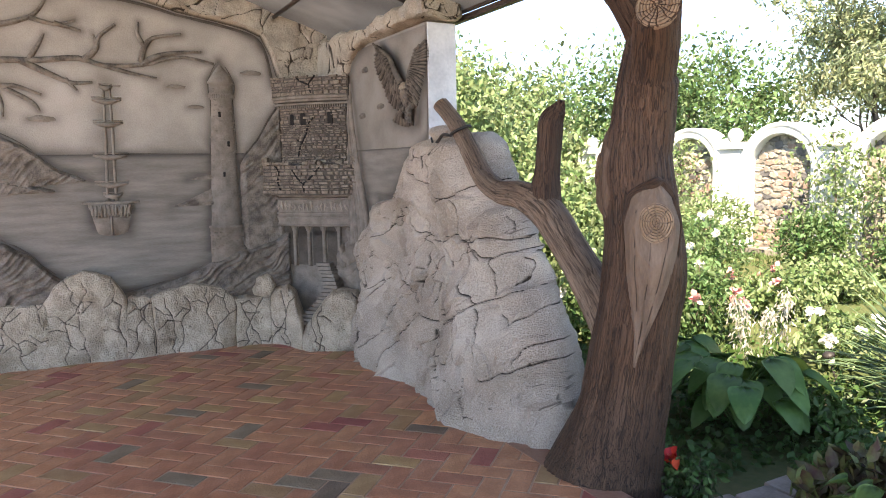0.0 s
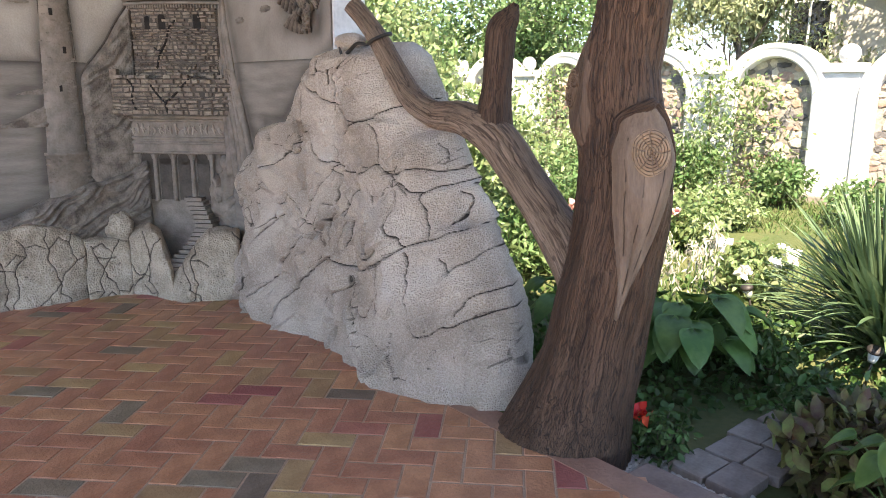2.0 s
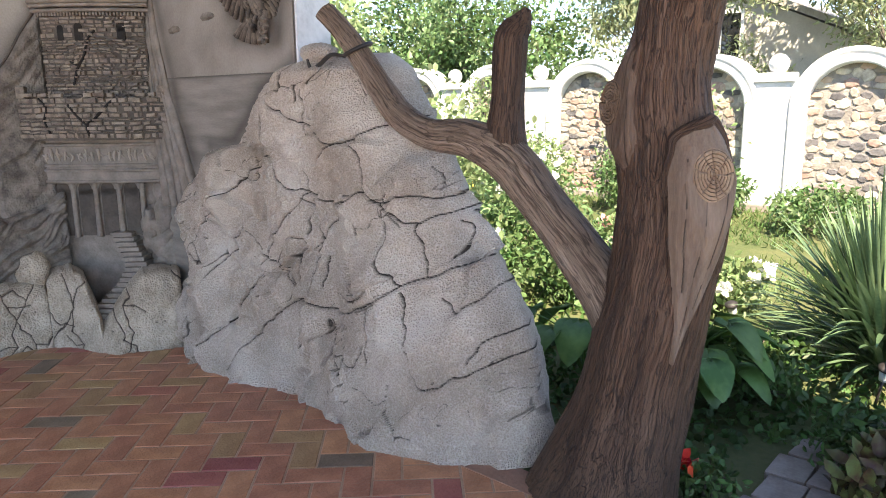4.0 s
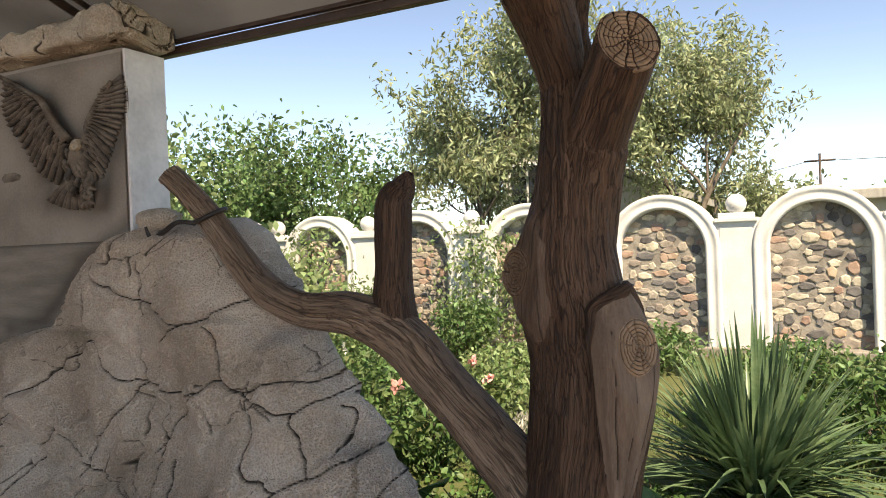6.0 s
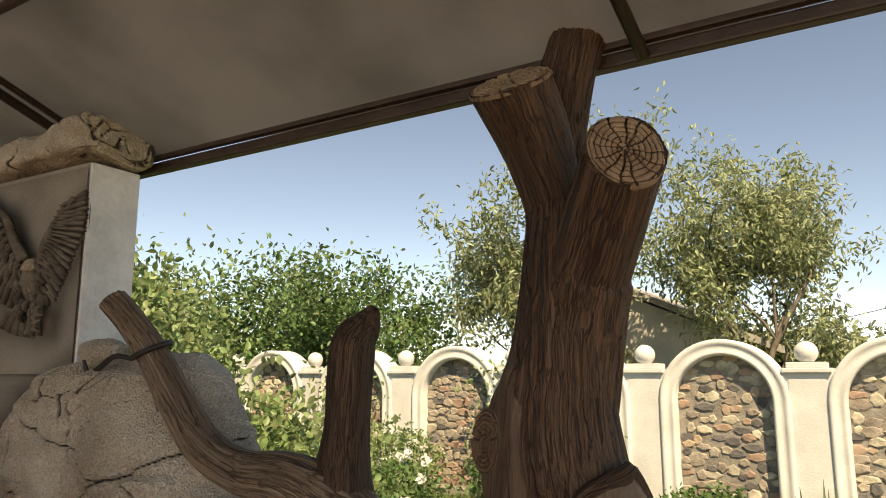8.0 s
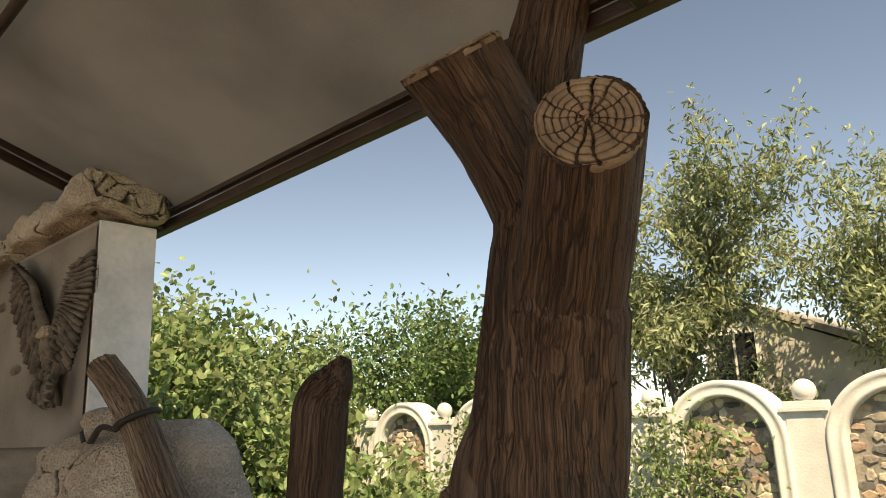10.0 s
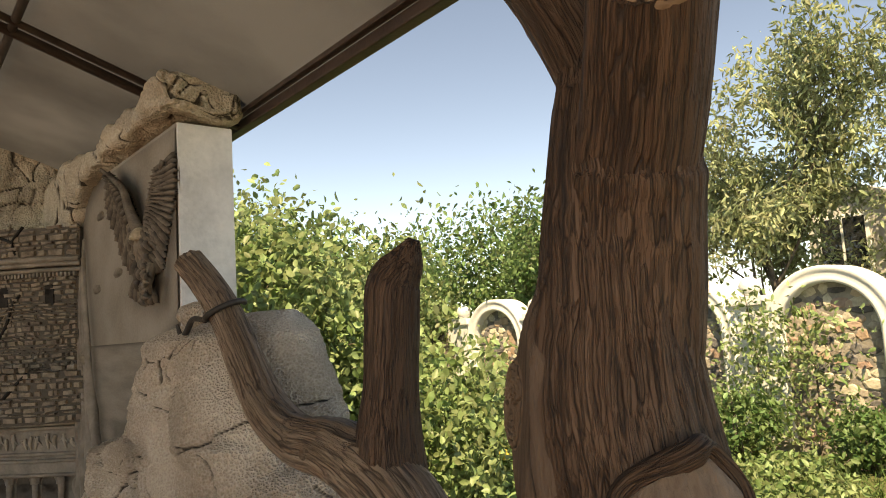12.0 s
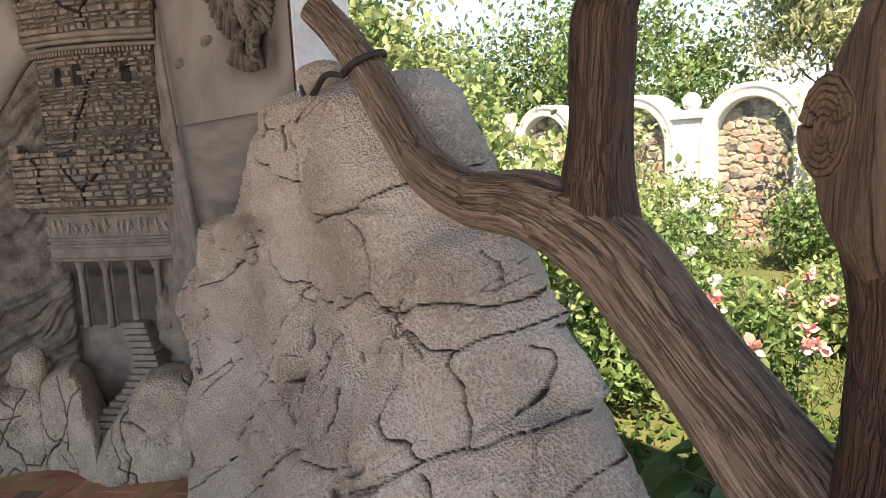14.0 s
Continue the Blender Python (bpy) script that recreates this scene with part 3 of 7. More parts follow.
def swap(ob):
    """Turns a rock built as (along, out, up) into terrace axes (out, along, up)."""
    for vert in ob.data.vertices:
        x, y, z = vert.co
        vert.co = (y, x, z)
    ob.data.flip_normals()
    return ob


# floor slab, with the pavers on it at the end of the file
floor = tagged(placed(part("floor", one_box(-0.02, 7.0, -0.2, 10.5, -0.2, -0.003), "mortar", smooth=False)), "pale mortar bed of the brick terrace floor", "floor", kind="structure")

# back wall with the seascape
wall_back = thing("wall_back", 0, 0, 0, "plastered terrace wall with a carved seascape relief", "wall", kind="structure")
part("wall_body", one_box(-0.24, 7.0, -0.25, 0.0, -0.1, 3.9), "wall", wall_back, "pale grey-brown painted sky", smooth=False)
BORDERS = []          # (points, half width, strength) of the dark airbrushed borders painted round the carving


def painted(owner, side, a0, a1, z0, z1, borders, sky_tone="wall"):
    """The painted face of a relief wall: sky above the horizon, rippled sea below, airbrushed dark along the carving."""
    for name, tone, lo, hi in (("sea", "sea", z0, 1.72), ("painted_sky", sky_tone, 1.72, z1)):
        na, nz = int((a1 - a0) / 0.016), int((hi - lo) / 0.016)
        a, z = (g.ravel() for g in np.meshgrid(np.linspace(a0, a1, na), np.linspace(lo, hi, nz), indexing="ij"))
        dark = np.zeros(len(a))
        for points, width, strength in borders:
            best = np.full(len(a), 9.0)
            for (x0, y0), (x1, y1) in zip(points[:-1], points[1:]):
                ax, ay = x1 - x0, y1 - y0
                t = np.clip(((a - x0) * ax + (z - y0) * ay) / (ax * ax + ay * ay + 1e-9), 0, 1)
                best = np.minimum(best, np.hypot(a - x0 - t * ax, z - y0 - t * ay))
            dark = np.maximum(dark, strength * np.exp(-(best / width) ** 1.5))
        if name == "sea":
            dark = np.maximum(dark, 0.75 * np.exp(-((1.72 - z) / 0.012) ** 2))
            out = [0.004 + 0.010 * min(1.0, (1.72 - q) / 0.012) + 0.006 * fbm(p * 0.9, 4.0, q * 9, 3) for p, q in zip(a, z)]
        else:
            out = [0.009 + 0.003 * fbm(p * 2, 1.0, q * 2, 3) for p, q in zip(a, z)]
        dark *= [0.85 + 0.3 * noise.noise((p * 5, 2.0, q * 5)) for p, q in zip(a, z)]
        verts = [(o, p, q) if side else (p, o, q) for p, q, o in zip(a, z, out)]
        faces = [(i * nz + k, i * nz + k + 1, (i + 1) * nz + k + 1, (i + 1) * nz + k) for i in range(na - 1) for k in range(nz - 1)]
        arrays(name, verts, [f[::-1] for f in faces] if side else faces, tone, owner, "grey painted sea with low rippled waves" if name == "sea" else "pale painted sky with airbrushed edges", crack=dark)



def hump(name, outline, depth, material, label, wave=0.012, seed=0.0, floor_z=None):
    """A carved form on the back wall: fills the area under an outline of (u, z) rows, rounded at its rim, ribbed by strata."""
    us = np.linspace(outline[0][0], outline[-1][0], 240)
    tops = np.interp(us, [o[0] for o in outline], [o[1] for o in outline])
    base = np.interp(us, [o[0] for o in outline], [o[2] for o in outline])
    verts, n = [], 80
    for x, t, b in zip(us, tops, base):
        t += 0.012 * fbm(x * 9 + seed, 1.7, 0.0, 3)
        for k in range(n):
            f = k / (n - 1)
            z = b + (t - b) * f
            rim = min(1.0, max(0.0, (t - z)) / 0.035) ** 0.5 * min(1.0, (x - us[0]) / 0.05 + 0.02) ** 0.5 * min(1.0, (us[-1] - x) / 0.05 + 0.02) ** 0.5
            bend = 0.5 * noise.noise((x * 4 + seed, 3, z * 4))
            strata = (0.6 - abs(noise.noise((x * 3 + seed, seed, z * 17 + x * 11 + 3 * bend)))) * wave * 2.2 + (0.5 - abs(noise.noise((x * 7 + seed, seed + 5, z * 30 + x * 20 + 5 * bend)))) * wave * 0.9 + wave * fbm(x * 5 + seed, 2, z * 5, 3)
            verts.append((x, -0.004 + (depth + strata) * rim, z))
    faces = [(i * n + k, i * n + k + 1, (i + 1) * n + k + 1, (i + 1) * n + k) for i in range(len(us) - 1) for k in range(n - 1)]
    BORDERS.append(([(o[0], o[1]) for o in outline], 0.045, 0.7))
    return arrays(name, verts, faces, material, wall_back, label)


hump("headland", [(0.42, 2.20, 0.7), (0.55, 2.02, 0.7), (0.66, 1.84, 0.7), (0.78, 1.70, 0.8), (0.84, 1.62, 0.9)], 0.05, "hill", "brown carved cliff beside the tower", 0.014, 3)
hump("headland", [(0.98, 1.44, 1.26), (1.08, 1.42, 1.26), (1.24, 1.345, 1.26), (1.44, 1.268, 1.255)], 0.025, "hill", "far dark headland in the sea", 0.008, 5)
hump("headland", [(1.0, 1.58, 1.49), (1.1, 1.54, 1.49), (1.2, 1.525, 1.49), (1.30, 1.49, 1.485)], 0.018, "hill", "far dark headland under the horizon", 0.008, 6)
hump("headland", [(2.08, 1.51, 1.50), (2.3, 1.60, 1.48), (2.55, 1.80, 1.46), (2.80, 1.92, 1.46), (3.3, 2.05, 1.4)], 0.04, "hill", "dark carved mountain across the sea", 0.014, 7)
hump("headland", [(2.33, 1.43, 1.415), (2.5, 1.48, 1.41), (2.75, 1.53, 1.41), (3.3, 1.58, 1.4)], 0.05, "hill", "dark carved ridge across the sea", 0.012, 8)
hump("headland", [(2.22, 0.62, 0.4), (2.4, 0.74, 0.4), (2.55, 0.9, 0.4), (2.72, 1.02, 0.4), (2.9, 1.08, 0.4), (3.3, 1.12, 0.4)], 0.07, "hill", "dark carved shore rock", 0.02, 9)
hump("headland", [(0.40, 1.02, 0.3), (0.55, 0.92, 0.3), (0.75, 0.86, 0.3), (0.95, 0.83, 0.3), (1.1, 0.76, 0.3), (1.35, 0.64, 0.3), (1.65, 0.56, 0.3), (2.0, 0.50, 0.3)], 0.10, "hill", "brown carved shore with folded strata", 0.03, 11)


def cloud(u, z, w):
    bm = bmesh.new()
    bmesh.ops.create_uvsphere(bm, u_segments=20, v_segments=10, radius=1.0)
    for vert in bm.verts:
        k = 1 + 0.25 * noise.noise((vert.co.x * 2 + u * 5, vert.co.z * 2, 0))
        vert.co = (u + vert.co.x * w * k, 0.002 + vert.co.y * 0.016, z + (vert.co.z * (0.34 if vert.co.z > 0 else 0.16)) * w * k + 0.006 * noise.noise((vert.co.x * 4 + u, 1, 0)))
    part("cloud", bm, "relief", wall_back, "small grey carved cloud")
    BORDERS.append(([(u - w * 0.8, z), (u + w * 0.8, z)], 0.04, 0.55))


for cu, cz, cw in ((1.35, 2.29, 0.09), (1.19, 2.12, 0.085), (2.39, 2.0, 0.125), (0.69, 2.43, 0.11)):
    cloud(cu, cz, cw)

# the boughs of a carved tree
for rows in ([(3.1, 2.36), (2.75, 2.45), (2.4, 2.47), (2.1, 2.50), (1.9, 2.45), (1.6, 2.47), (1.3, 2.55), (1.02, 2.50)],
             [(1.9, 2.45), (1.72, 2.40), (1.50, 2.36)], [(1.62, 2.47), (1.5, 2.54), (1.35, 2.58), (1.12, 2.60)],
             [(1.62, 2.49), (1.58, 2.62), (1.50, 2.70), (1.28, 2.74)], [(1.58, 2.62), (1.63, 2.72), (1.62, 2.82)],
             [(2.05, 2.49), (1.96, 2.58), (1.93, 2.68), (1.80, 2.79)], [(1.95, 2.60), (1.97, 2.70)],
             [(2.45, 2.47), (2.38, 2.58), (2.33, 2.68)], [(2.5, 2.46), (2.3, 2.36), (2.15, 2.30), (2.0, 2.31)], [(2.2, 2.33), (2.12, 2.24)],
             [(3.0, 2.66), (2.6, 2.74), (2.4, 2.82), (2.3, 2.95)], [(2.42, 2.80), (2.25, 2.76), (2.1, 2.80)], [(2.25, 2.77), (2.06, 2.72)],
             [(3.0, 2.45), (2.72, 2.28), (2.55, 2.26), (2.38, 2.2)], [(2.70, 2.26), (2.66, 2.12), (2.66, 2.02)], [(2.62, 2.24), (2.45, 2.14), (2.4, 2.07)]):
    n = len(rows)
    BORDERS.append((rows, 0.035, 0.75))
    tube("bough", [(u, 0.008, z, 0.031 * (1 - 0.6 * k / (n - 1)) * (1 if n > 3 else 0.75)) for k, (u, z) in enumerate(rows)], "hill", wall_back, sides=8, rows=24, groove=0.003, freq=3)

# lighthouse tower in the relief
tower = [(0.978, 0.70, 0.152), (0.978, 1.05, 0.148), (0.978, 1.051, 0.156), (0.978, 1.075, 0.156), (0.978, 1.076, 0.136), (0.975, 1.6, 0.116), (0.968, 2.19, 0.092), (0.968, 2.195, 0.10), (0.968, 2.215, 0.10), (0.968, 2.22, 0.110), (0.968, 2.25, 0.110), (0.968, 2.255, 0.104), (0.968, 2.33, 0.104), (0.968, 2.332, 0.120), (0.968, 2.345, 0.118), (0.968, 2.43, 0.062), (0.968, 2.515, 0.004)]
verts, n = [], 20
for u, z, r in tower:
    verts += [(u + r * math.cos(math.pi * k / (n - 1)), 0.0 + r * 0.55 * math.sin(math.pi * k / (n - 1)), z) for k in range(n)]
lighthouse = arrays("stone_tower", verts, [(i * n + k, (i + 1) * n + k, (i + 1) * n + k + 1, i * n + k + 1) for i in range(len(tower) - 1) for k in range(n - 1)], "relief", wall_back, "round carved tower with a pointed roof")
# slits are solid dark blocks; their inner shade is put into the colour
for k, (u, z) in enumerate(((0.935, 1.80), (0.985, 1.53), (1.0, 2.06), (0.90, 0.90))):
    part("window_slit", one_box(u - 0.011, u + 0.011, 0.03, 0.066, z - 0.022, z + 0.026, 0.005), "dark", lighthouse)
for k in range(16):
    w = math.pi * (k + 0.5) / 16
    x, y = 0.968 + 0.110 * math.cos(w), 0.062 * math.sin(w)
    part("corbel", one_box(x - 0.006, x + 0.006, y - 0.008, y + 0.006, 2.205, 2.238, 0.002), "relief", lighthouse)
rng = np.random.default_rng(5)
for k in range(120):
    z = rng.uniform(0.86, 2.30) if k > 46 else rng.uniform(0.85, 1.05)
    cu = float(np.interp(z, [0.83, 2.19], [0.978, 0.968]))
    r = float(np.interp(z, [0.83, 1.05, 1.076, 1.6, 2.19, 2.25, 2.3], [0.15, 0.146, 0.134, 0.116, 0.092, 0.104, 0.104]))
    w = rng.uniform(0.4, 2.7)
    x, y = cu + r * math.cos(w), r * 0.55 * math.sin(w)
    part("brick", one_box(x - 0.018, x + 0.018, y - 0.01, y + 0.0035, z - 0.006, z + 0.006, 0.0015), "relief", lighthouse)

# the three-masted ship
ship = part("ship_hull", bmesh.new(), "relief", wall_back, "carved sailing ship seen from astern")
verts, n = [], 17
for z, w, d in ((1.03, 0.10, 0.012), (1.06, 0.125, 0.03), (1.16, 0.15, 0.04), (1.20, 0.16, 0.042), (1.205, 0.15, 0.03), (1.27, 0.185, 0.045), (1.305, 0.19, 0.05), (1.306, 0.0, 0.0)):
    verts += [(1.925 + w * math.cos(math.pi * k / (n - 1)), d * math.sin(math.pi * k / (n - 1)), z) for k in range(n)]
ship.data.from_pydata(verts, [], [(i * n + k, (i + 1) * n + k, (i + 1) * n + k + 1, i * n + k + 1) for i in range(7) for k in range(n - 1)])
ship.data.shade_smooth()
for k in range(11):
    x = 1.925 + (k - 5) * 0.030
    tube("stern_rib", [(x * 0.8 + 1.925 * 0.2, 0.035, 1.19, 0.009), (x * 0.93 + 1.925 * 0.07, 0.047, 1.24, 0.010), (x, 0.05, 1.285, 0.009)], "relief", ship, sides=6, rows=6)
part("deck_rail", one_box(1.70, 2.15, 0.0, 0.05, 1.305, 1.325, 0.006), "relief", ship)
for dx in (-0.028, 0.028):
    tube("mast", [(1.915 + dx * 1.2, 0.014, 1.32, 0.014), (1.905 + dx, 0.012, 1.8, 0.012), (1.90 + dx * 0.8, 0.01, 2.30, 0.010)], "relief", ship, sides=7, rows=8)
BORDERS.append(([(1.915, 1.32), (1.90, 2.30)], 0.10, 0.7))
BORDERS.append(([(1.79, 1.10), (1.76, 1.30), (2.09, 1.30), (2.06, 1.10), (1.79, 1.06)], 0.06, 0.8))
for z, w in ((1.37, 0.07), (1.465, 0.12), (1.70, 0.125), (1.97, 0.105), (2.16, 0.105), (2.27, 0.05)):
    tube("yard", [(1.91 - w * 1.1, 0.012, z + 0.012, 0.008), (1.905, 0.024, z - 0.006, 0.024), (1.90 + w * 1.1, 0.012, z + 0.012, 0.008)], "relief", ship, sides=8, rows=9, lump=0.005, seed=z)
    tube("spar", [(1.91 - w * 1.15, 0.016, z + 0.026, 0.006), (1.90 + w * 1.15, 0.016, z + 0.030, 0.006)], "relief", ship, sides=6, rows=4)
for k in range(14):
    x = 1.925 + (k - 6.5) * 0.022
    tube("stern_plank", [(x, 0.046, 1.21, 0.012), (x + rng.uniform(-0.012, 0.012), 0.058, 1.25, 0.013), (x * 1.0 + rng.uniform(-0.01, 0.01), 0.054, 1.295, 0.008)], "relief", ship, sides=6, rows=7, lump=0.004, seed=k)
tube("keel", [(1.93, 0.05, 1.04, 0.009), (1.93, 0.052, 1.20, 0.009)], "relief", ship, sides=6, rows=4)
part("pennant", one_box(1.79, 1.86, 0.0, 0.012, 2.275, 2.295, 0.003), "relief", ship)

# dark incised outlines of the carving
def outline(rows, r=0.006):
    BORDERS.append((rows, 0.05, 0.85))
    tube("incised_outline", [(u, 0.004, z, r) for u, z in rows], "glaze", wall_back, sides=6, rows=10 * len(rows), lump=0.003)


outline([(0.50, 2.34), (0.55, 2.60), (0.63, 2.74), (0.78, 2.80), (1.0, 2.85), (1.3, 2.90), (1.6, 2.97), (2.2, 3.05)], 0.014)
outline([(1.135, 0.86), (1.11, 1.3), (1.065, 2.19), (1.075, 2.24), (1.075, 2.36), (0.975, 2.525), (0.86, 2.36), (0.86, 2.24), (0.87, 2.19), (0.85, 1.6), (0.825, 1.06), (0.82, 0.86)])
outline([(2.06, 1.50), (2.3, 1.61), (2.55, 1.81), (2.80, 1.93), (3.3, 2.06)])
outline([(2.0, 0.52), (1.65, 0.575), (1.35, 0.655), (1.1, 0.775), (0.95, 0.845)], 0.011)
outline([(2.22, 0.63), (2.4, 0.75), (2.55, 0.91), (2.72, 1.03), (2.9, 1.09), (3.3, 1.13)], 0.011)
outline([(0.42, 2.21), (0.55, 2.03), (0.66, 1.85), (0.78, 1.71), (0.84, 1.63)], 0.011)
outline([(2.7, 1.722), (2.2, 1.722), (1.6, 1.722), (1.06, 1.722)], 0.004)

# the carved arch of stones that frames the relief, over the back wall and over the bird
def arch_low(u):
    return float(np.interp(u, [0.30, 0.42, 0.47, 0.52, 0.60, 0.75, 1.0, 1.3, 1.6, 2.2, 3.5], [2.30, 2.34, 2.42, 2.60, 2.76, 2.82, 2.87, 2.92, 3.0, 3.08, 3.1]))


def roof_z(u):
    return 2.63 + 0.35 * (u + 0.38)


verts, grime_shade, nu, nz = [], [], 420, 60
for i in range(nu):
    u = 0.0 + 3.4 * i / (nu - 1)
    lo, hi = arch_low(u) if u > 0.30 else 2.30, roof_z(u) + 0.05
    for k in range(nz):
        z = lo + (hi - lo) * k / (nz - 1)
        w = 0.05 * fbm(u * 4, 2.0, z * 4, 2)
        dist, spots = noise.voronoi(((u + 2 * w) / 0.34, 7.7, (z - 2 * w) / 0.26))
        gap = (dist[1] - dist[0]) * 0.28
        f2 = noise.voronoi(((u - w) / 0.13, 3.3, (z + w) / 0.15))[0]
        thin = math.exp(-((f2[1] - f2[0]) * 0.13 / 0.004) ** 2) * (noise.noise((u * 3, 4, z * 3)) > 0.02)
        rim = min(1.0, (z - lo) / 0.03) ** 0.5
        line = max(math.exp(-(gap / 0.0055) ** 2) * (noise.noise((u * 4, 9, z * 4)) > -0.25), 0.75 * thin)
        # crack lines, and a darker strip over the lowest two centimetres
        grime_shade.append(max(0.9 * line, 0.8 * max(0.0, 1 - (z - lo) / 0.02)))
        chisel = 0.012 * abs(noise.noise((u * 7 + w * 9, 2.0, z * 13)))
        verts.append((u, -0.01 + rim * (0.13 + 0.03 * noise.noise((spots[0][0] * 3.1, 2, spots[0][2] * 3.1)) + 0.022 * fbm(u * 5, 1.0, z * 5, 4) + chisel - 0.014 * line), z))
arch_back = arrays("carved_arch", verts, [(i * nz + k, i * nz + k + 1, (i + 1) * nz + k + 1, (i + 1) * nz + k) for i in range(nu - 1) for k in range(nz - 1)], "arch", wall_back, "ochre carved stone arch with cracked blocks", crack=grime_shade)

# side wall with the bird
wall_side = thing("wall_side", 0, 0, 0, "plastered side wall with a carved bird of prey, white at its end", "wall", kind="structure", turn=1.5)
part("wall_body", one_box(-0.21, 0.0, 0.0, 2.10, -0.15, 2.58), "wallShade", wall_side, "pale grey-brown painted plaster", smooth=False)
part("wall_end", one_box(-0.222, 0.004, 2.10, 2.116, -0.15, 2.575, 0.004), "white", wall_side, "white painted end of the wall", smooth=False)
part("wall_back_face", one_box(-0.222, -0.212, 0.0, 2.10, -0.15, 2.575), "white", wall_side, smooth=False)
# airbrushed round the bird, and spread further to paint in the wall's lower light
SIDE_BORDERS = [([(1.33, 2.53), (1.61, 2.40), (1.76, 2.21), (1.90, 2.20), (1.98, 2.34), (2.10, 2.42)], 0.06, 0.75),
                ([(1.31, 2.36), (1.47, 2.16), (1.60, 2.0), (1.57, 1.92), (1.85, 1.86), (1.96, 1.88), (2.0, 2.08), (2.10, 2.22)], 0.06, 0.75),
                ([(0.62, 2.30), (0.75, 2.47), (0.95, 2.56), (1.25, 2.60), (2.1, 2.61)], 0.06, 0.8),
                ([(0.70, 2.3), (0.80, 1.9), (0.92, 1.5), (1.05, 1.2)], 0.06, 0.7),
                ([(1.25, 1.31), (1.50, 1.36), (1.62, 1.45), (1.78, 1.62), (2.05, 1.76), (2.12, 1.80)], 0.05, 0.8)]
painted(wall_back, False, 0.0, 3.8, 0.35, 3.1, BORDERS)
painted(wall_side, True, 0.40, 2.095, 0.3, 2.56, SIDE_BORDERS, "wallShade")


def side_low(v):
    return float(np.interp(v, [0.0, 0.35, 0.62, 0.75, 0.95, 1.25, 1.6, 2.0, 2.15], [2.3, 2.36, 2.38, 2.47, 2.56, 2.60, 2.61, 2.61, 2.60]))


verts, grime_shade, nv, nz = [], [], 320, 90
for i in range(nv):
    v = 2.17 * i / (nv - 1)
    lo = side_low(v)
    hi = 2.715 + 0.02 * math.sin(v * 4.2) + 0.03 * min(1.0, max(0.0, (v - 1.75) / 0.15)) + 0.015 * fbm(v * 5, 0, 0, 2)
    end = min(1.0, max(0.0, (2.17 - v) / 0.03) + 0.8) ** 0.6
    for k in range(nz):
        w = 2 * math.pi * k / nz
        cx, cz = math.cos(w), math.sin(w)
        x = -0.075 + 0.165 * end * math.copysign(abs(cx) ** 0.3, cx)
        z = (lo + hi) / 2 + (hi - lo) / 2 * end * math.copysign(abs(cz) ** 0.3, cz)
        warp = 0.05 * fbm(v * 4, x * 3, z * 4, 2)
        dist = noise.voronoi(((v + 2 * warp) / 0.26, x * 2.2, (z - warp) / 0.40))[0]
        gap = (dist[1] - dist[0]) * 0.26
        line = math.exp(-(gap / 0.006) ** 2)
        grime_shade.append(0.9 * line)
        dd = 0.035 * fbm(v * 5, x * 5, z * 5, 4) + 0.014 * abs(noise.noise((v * 8, x * 4, z * 15))) - 0.014 * line
        verts.append((x + dd * cx, v, z + dd * cz))
fs = [(i * nz + k, (i + 1) * nz + k, (i + 1) * nz + (k + 1) % nz, i * nz + (k + 1) % nz) for i in range(nv - 1) for k in range(nz)]
last = np.array(verts[-nz:])
mid = last.mean(0)
for r, q in enumerate((0.985, 0.95, 0.9, 0.84, 0.78, 0.72, 0.66, 0.6, 0.54, 0.48, 0.42, 0.36, 0.3, 0.24, 0.18, 0.12, 0.06)):
    for k in range(nz):
        p = mid + (last[k] - mid) * q
        w = 0.03 * fbm(p[0] * 9, 3.0, p[2] * 9, 2)
        dist = noise.voronoi(((p[0] + w) / 0.09, 4.0, (p[2] - w) / 0.08))[0]
        line = math.exp(-((dist[1] - dist[0]) * 0.085 / 0.006) ** 2)
        verts.append((p[0], 2.17 + 0.012 * min(1.0, (1 - q) / 0.1) + 0.02 * fbm(p[0] * 12, 1.0, p[2] * 12, 3) - 0.010 * line, p[2]))
        grime_shade.append(0.9 * line)
    o = (nv + r) * nz
    fs += [(o - nz + k, o + k, o + (k + 1) % nz, o - nz + (k + 1) % nz) for k in range(nz)]
fs.append(tuple(len(verts) - nz + k for k in range(nz)))
arrays("carved_arch", verts, fs, "arch", wall_side, "ochre carved stone border along the top of the wall", crack=grime_shade)
for cv, cz, cw in ((1.0, 2.37, 0.07), (1.30, 2.05, 0.085), (0.92, 2.0, 0.08)):
    bm = bmesh.new()
    bmesh.ops.create_uvsphere(bm, u_segments=18, v_segments=8, radius=1.0)
    for vert in bm.verts:
        k = 1 + 0.3 * noise.noise((vert.co.y * 2 + cv * 7, vert.co.z * 2, 0))
        vert.co = (0.002 + vert.co.x * 0.018, cv + vert.co.y * cw * k, cz + vert.co.z * (0.034 if vert.co.z > 0 else 0.018) * k)
    part("cloud", bm, "hill", wall_side)
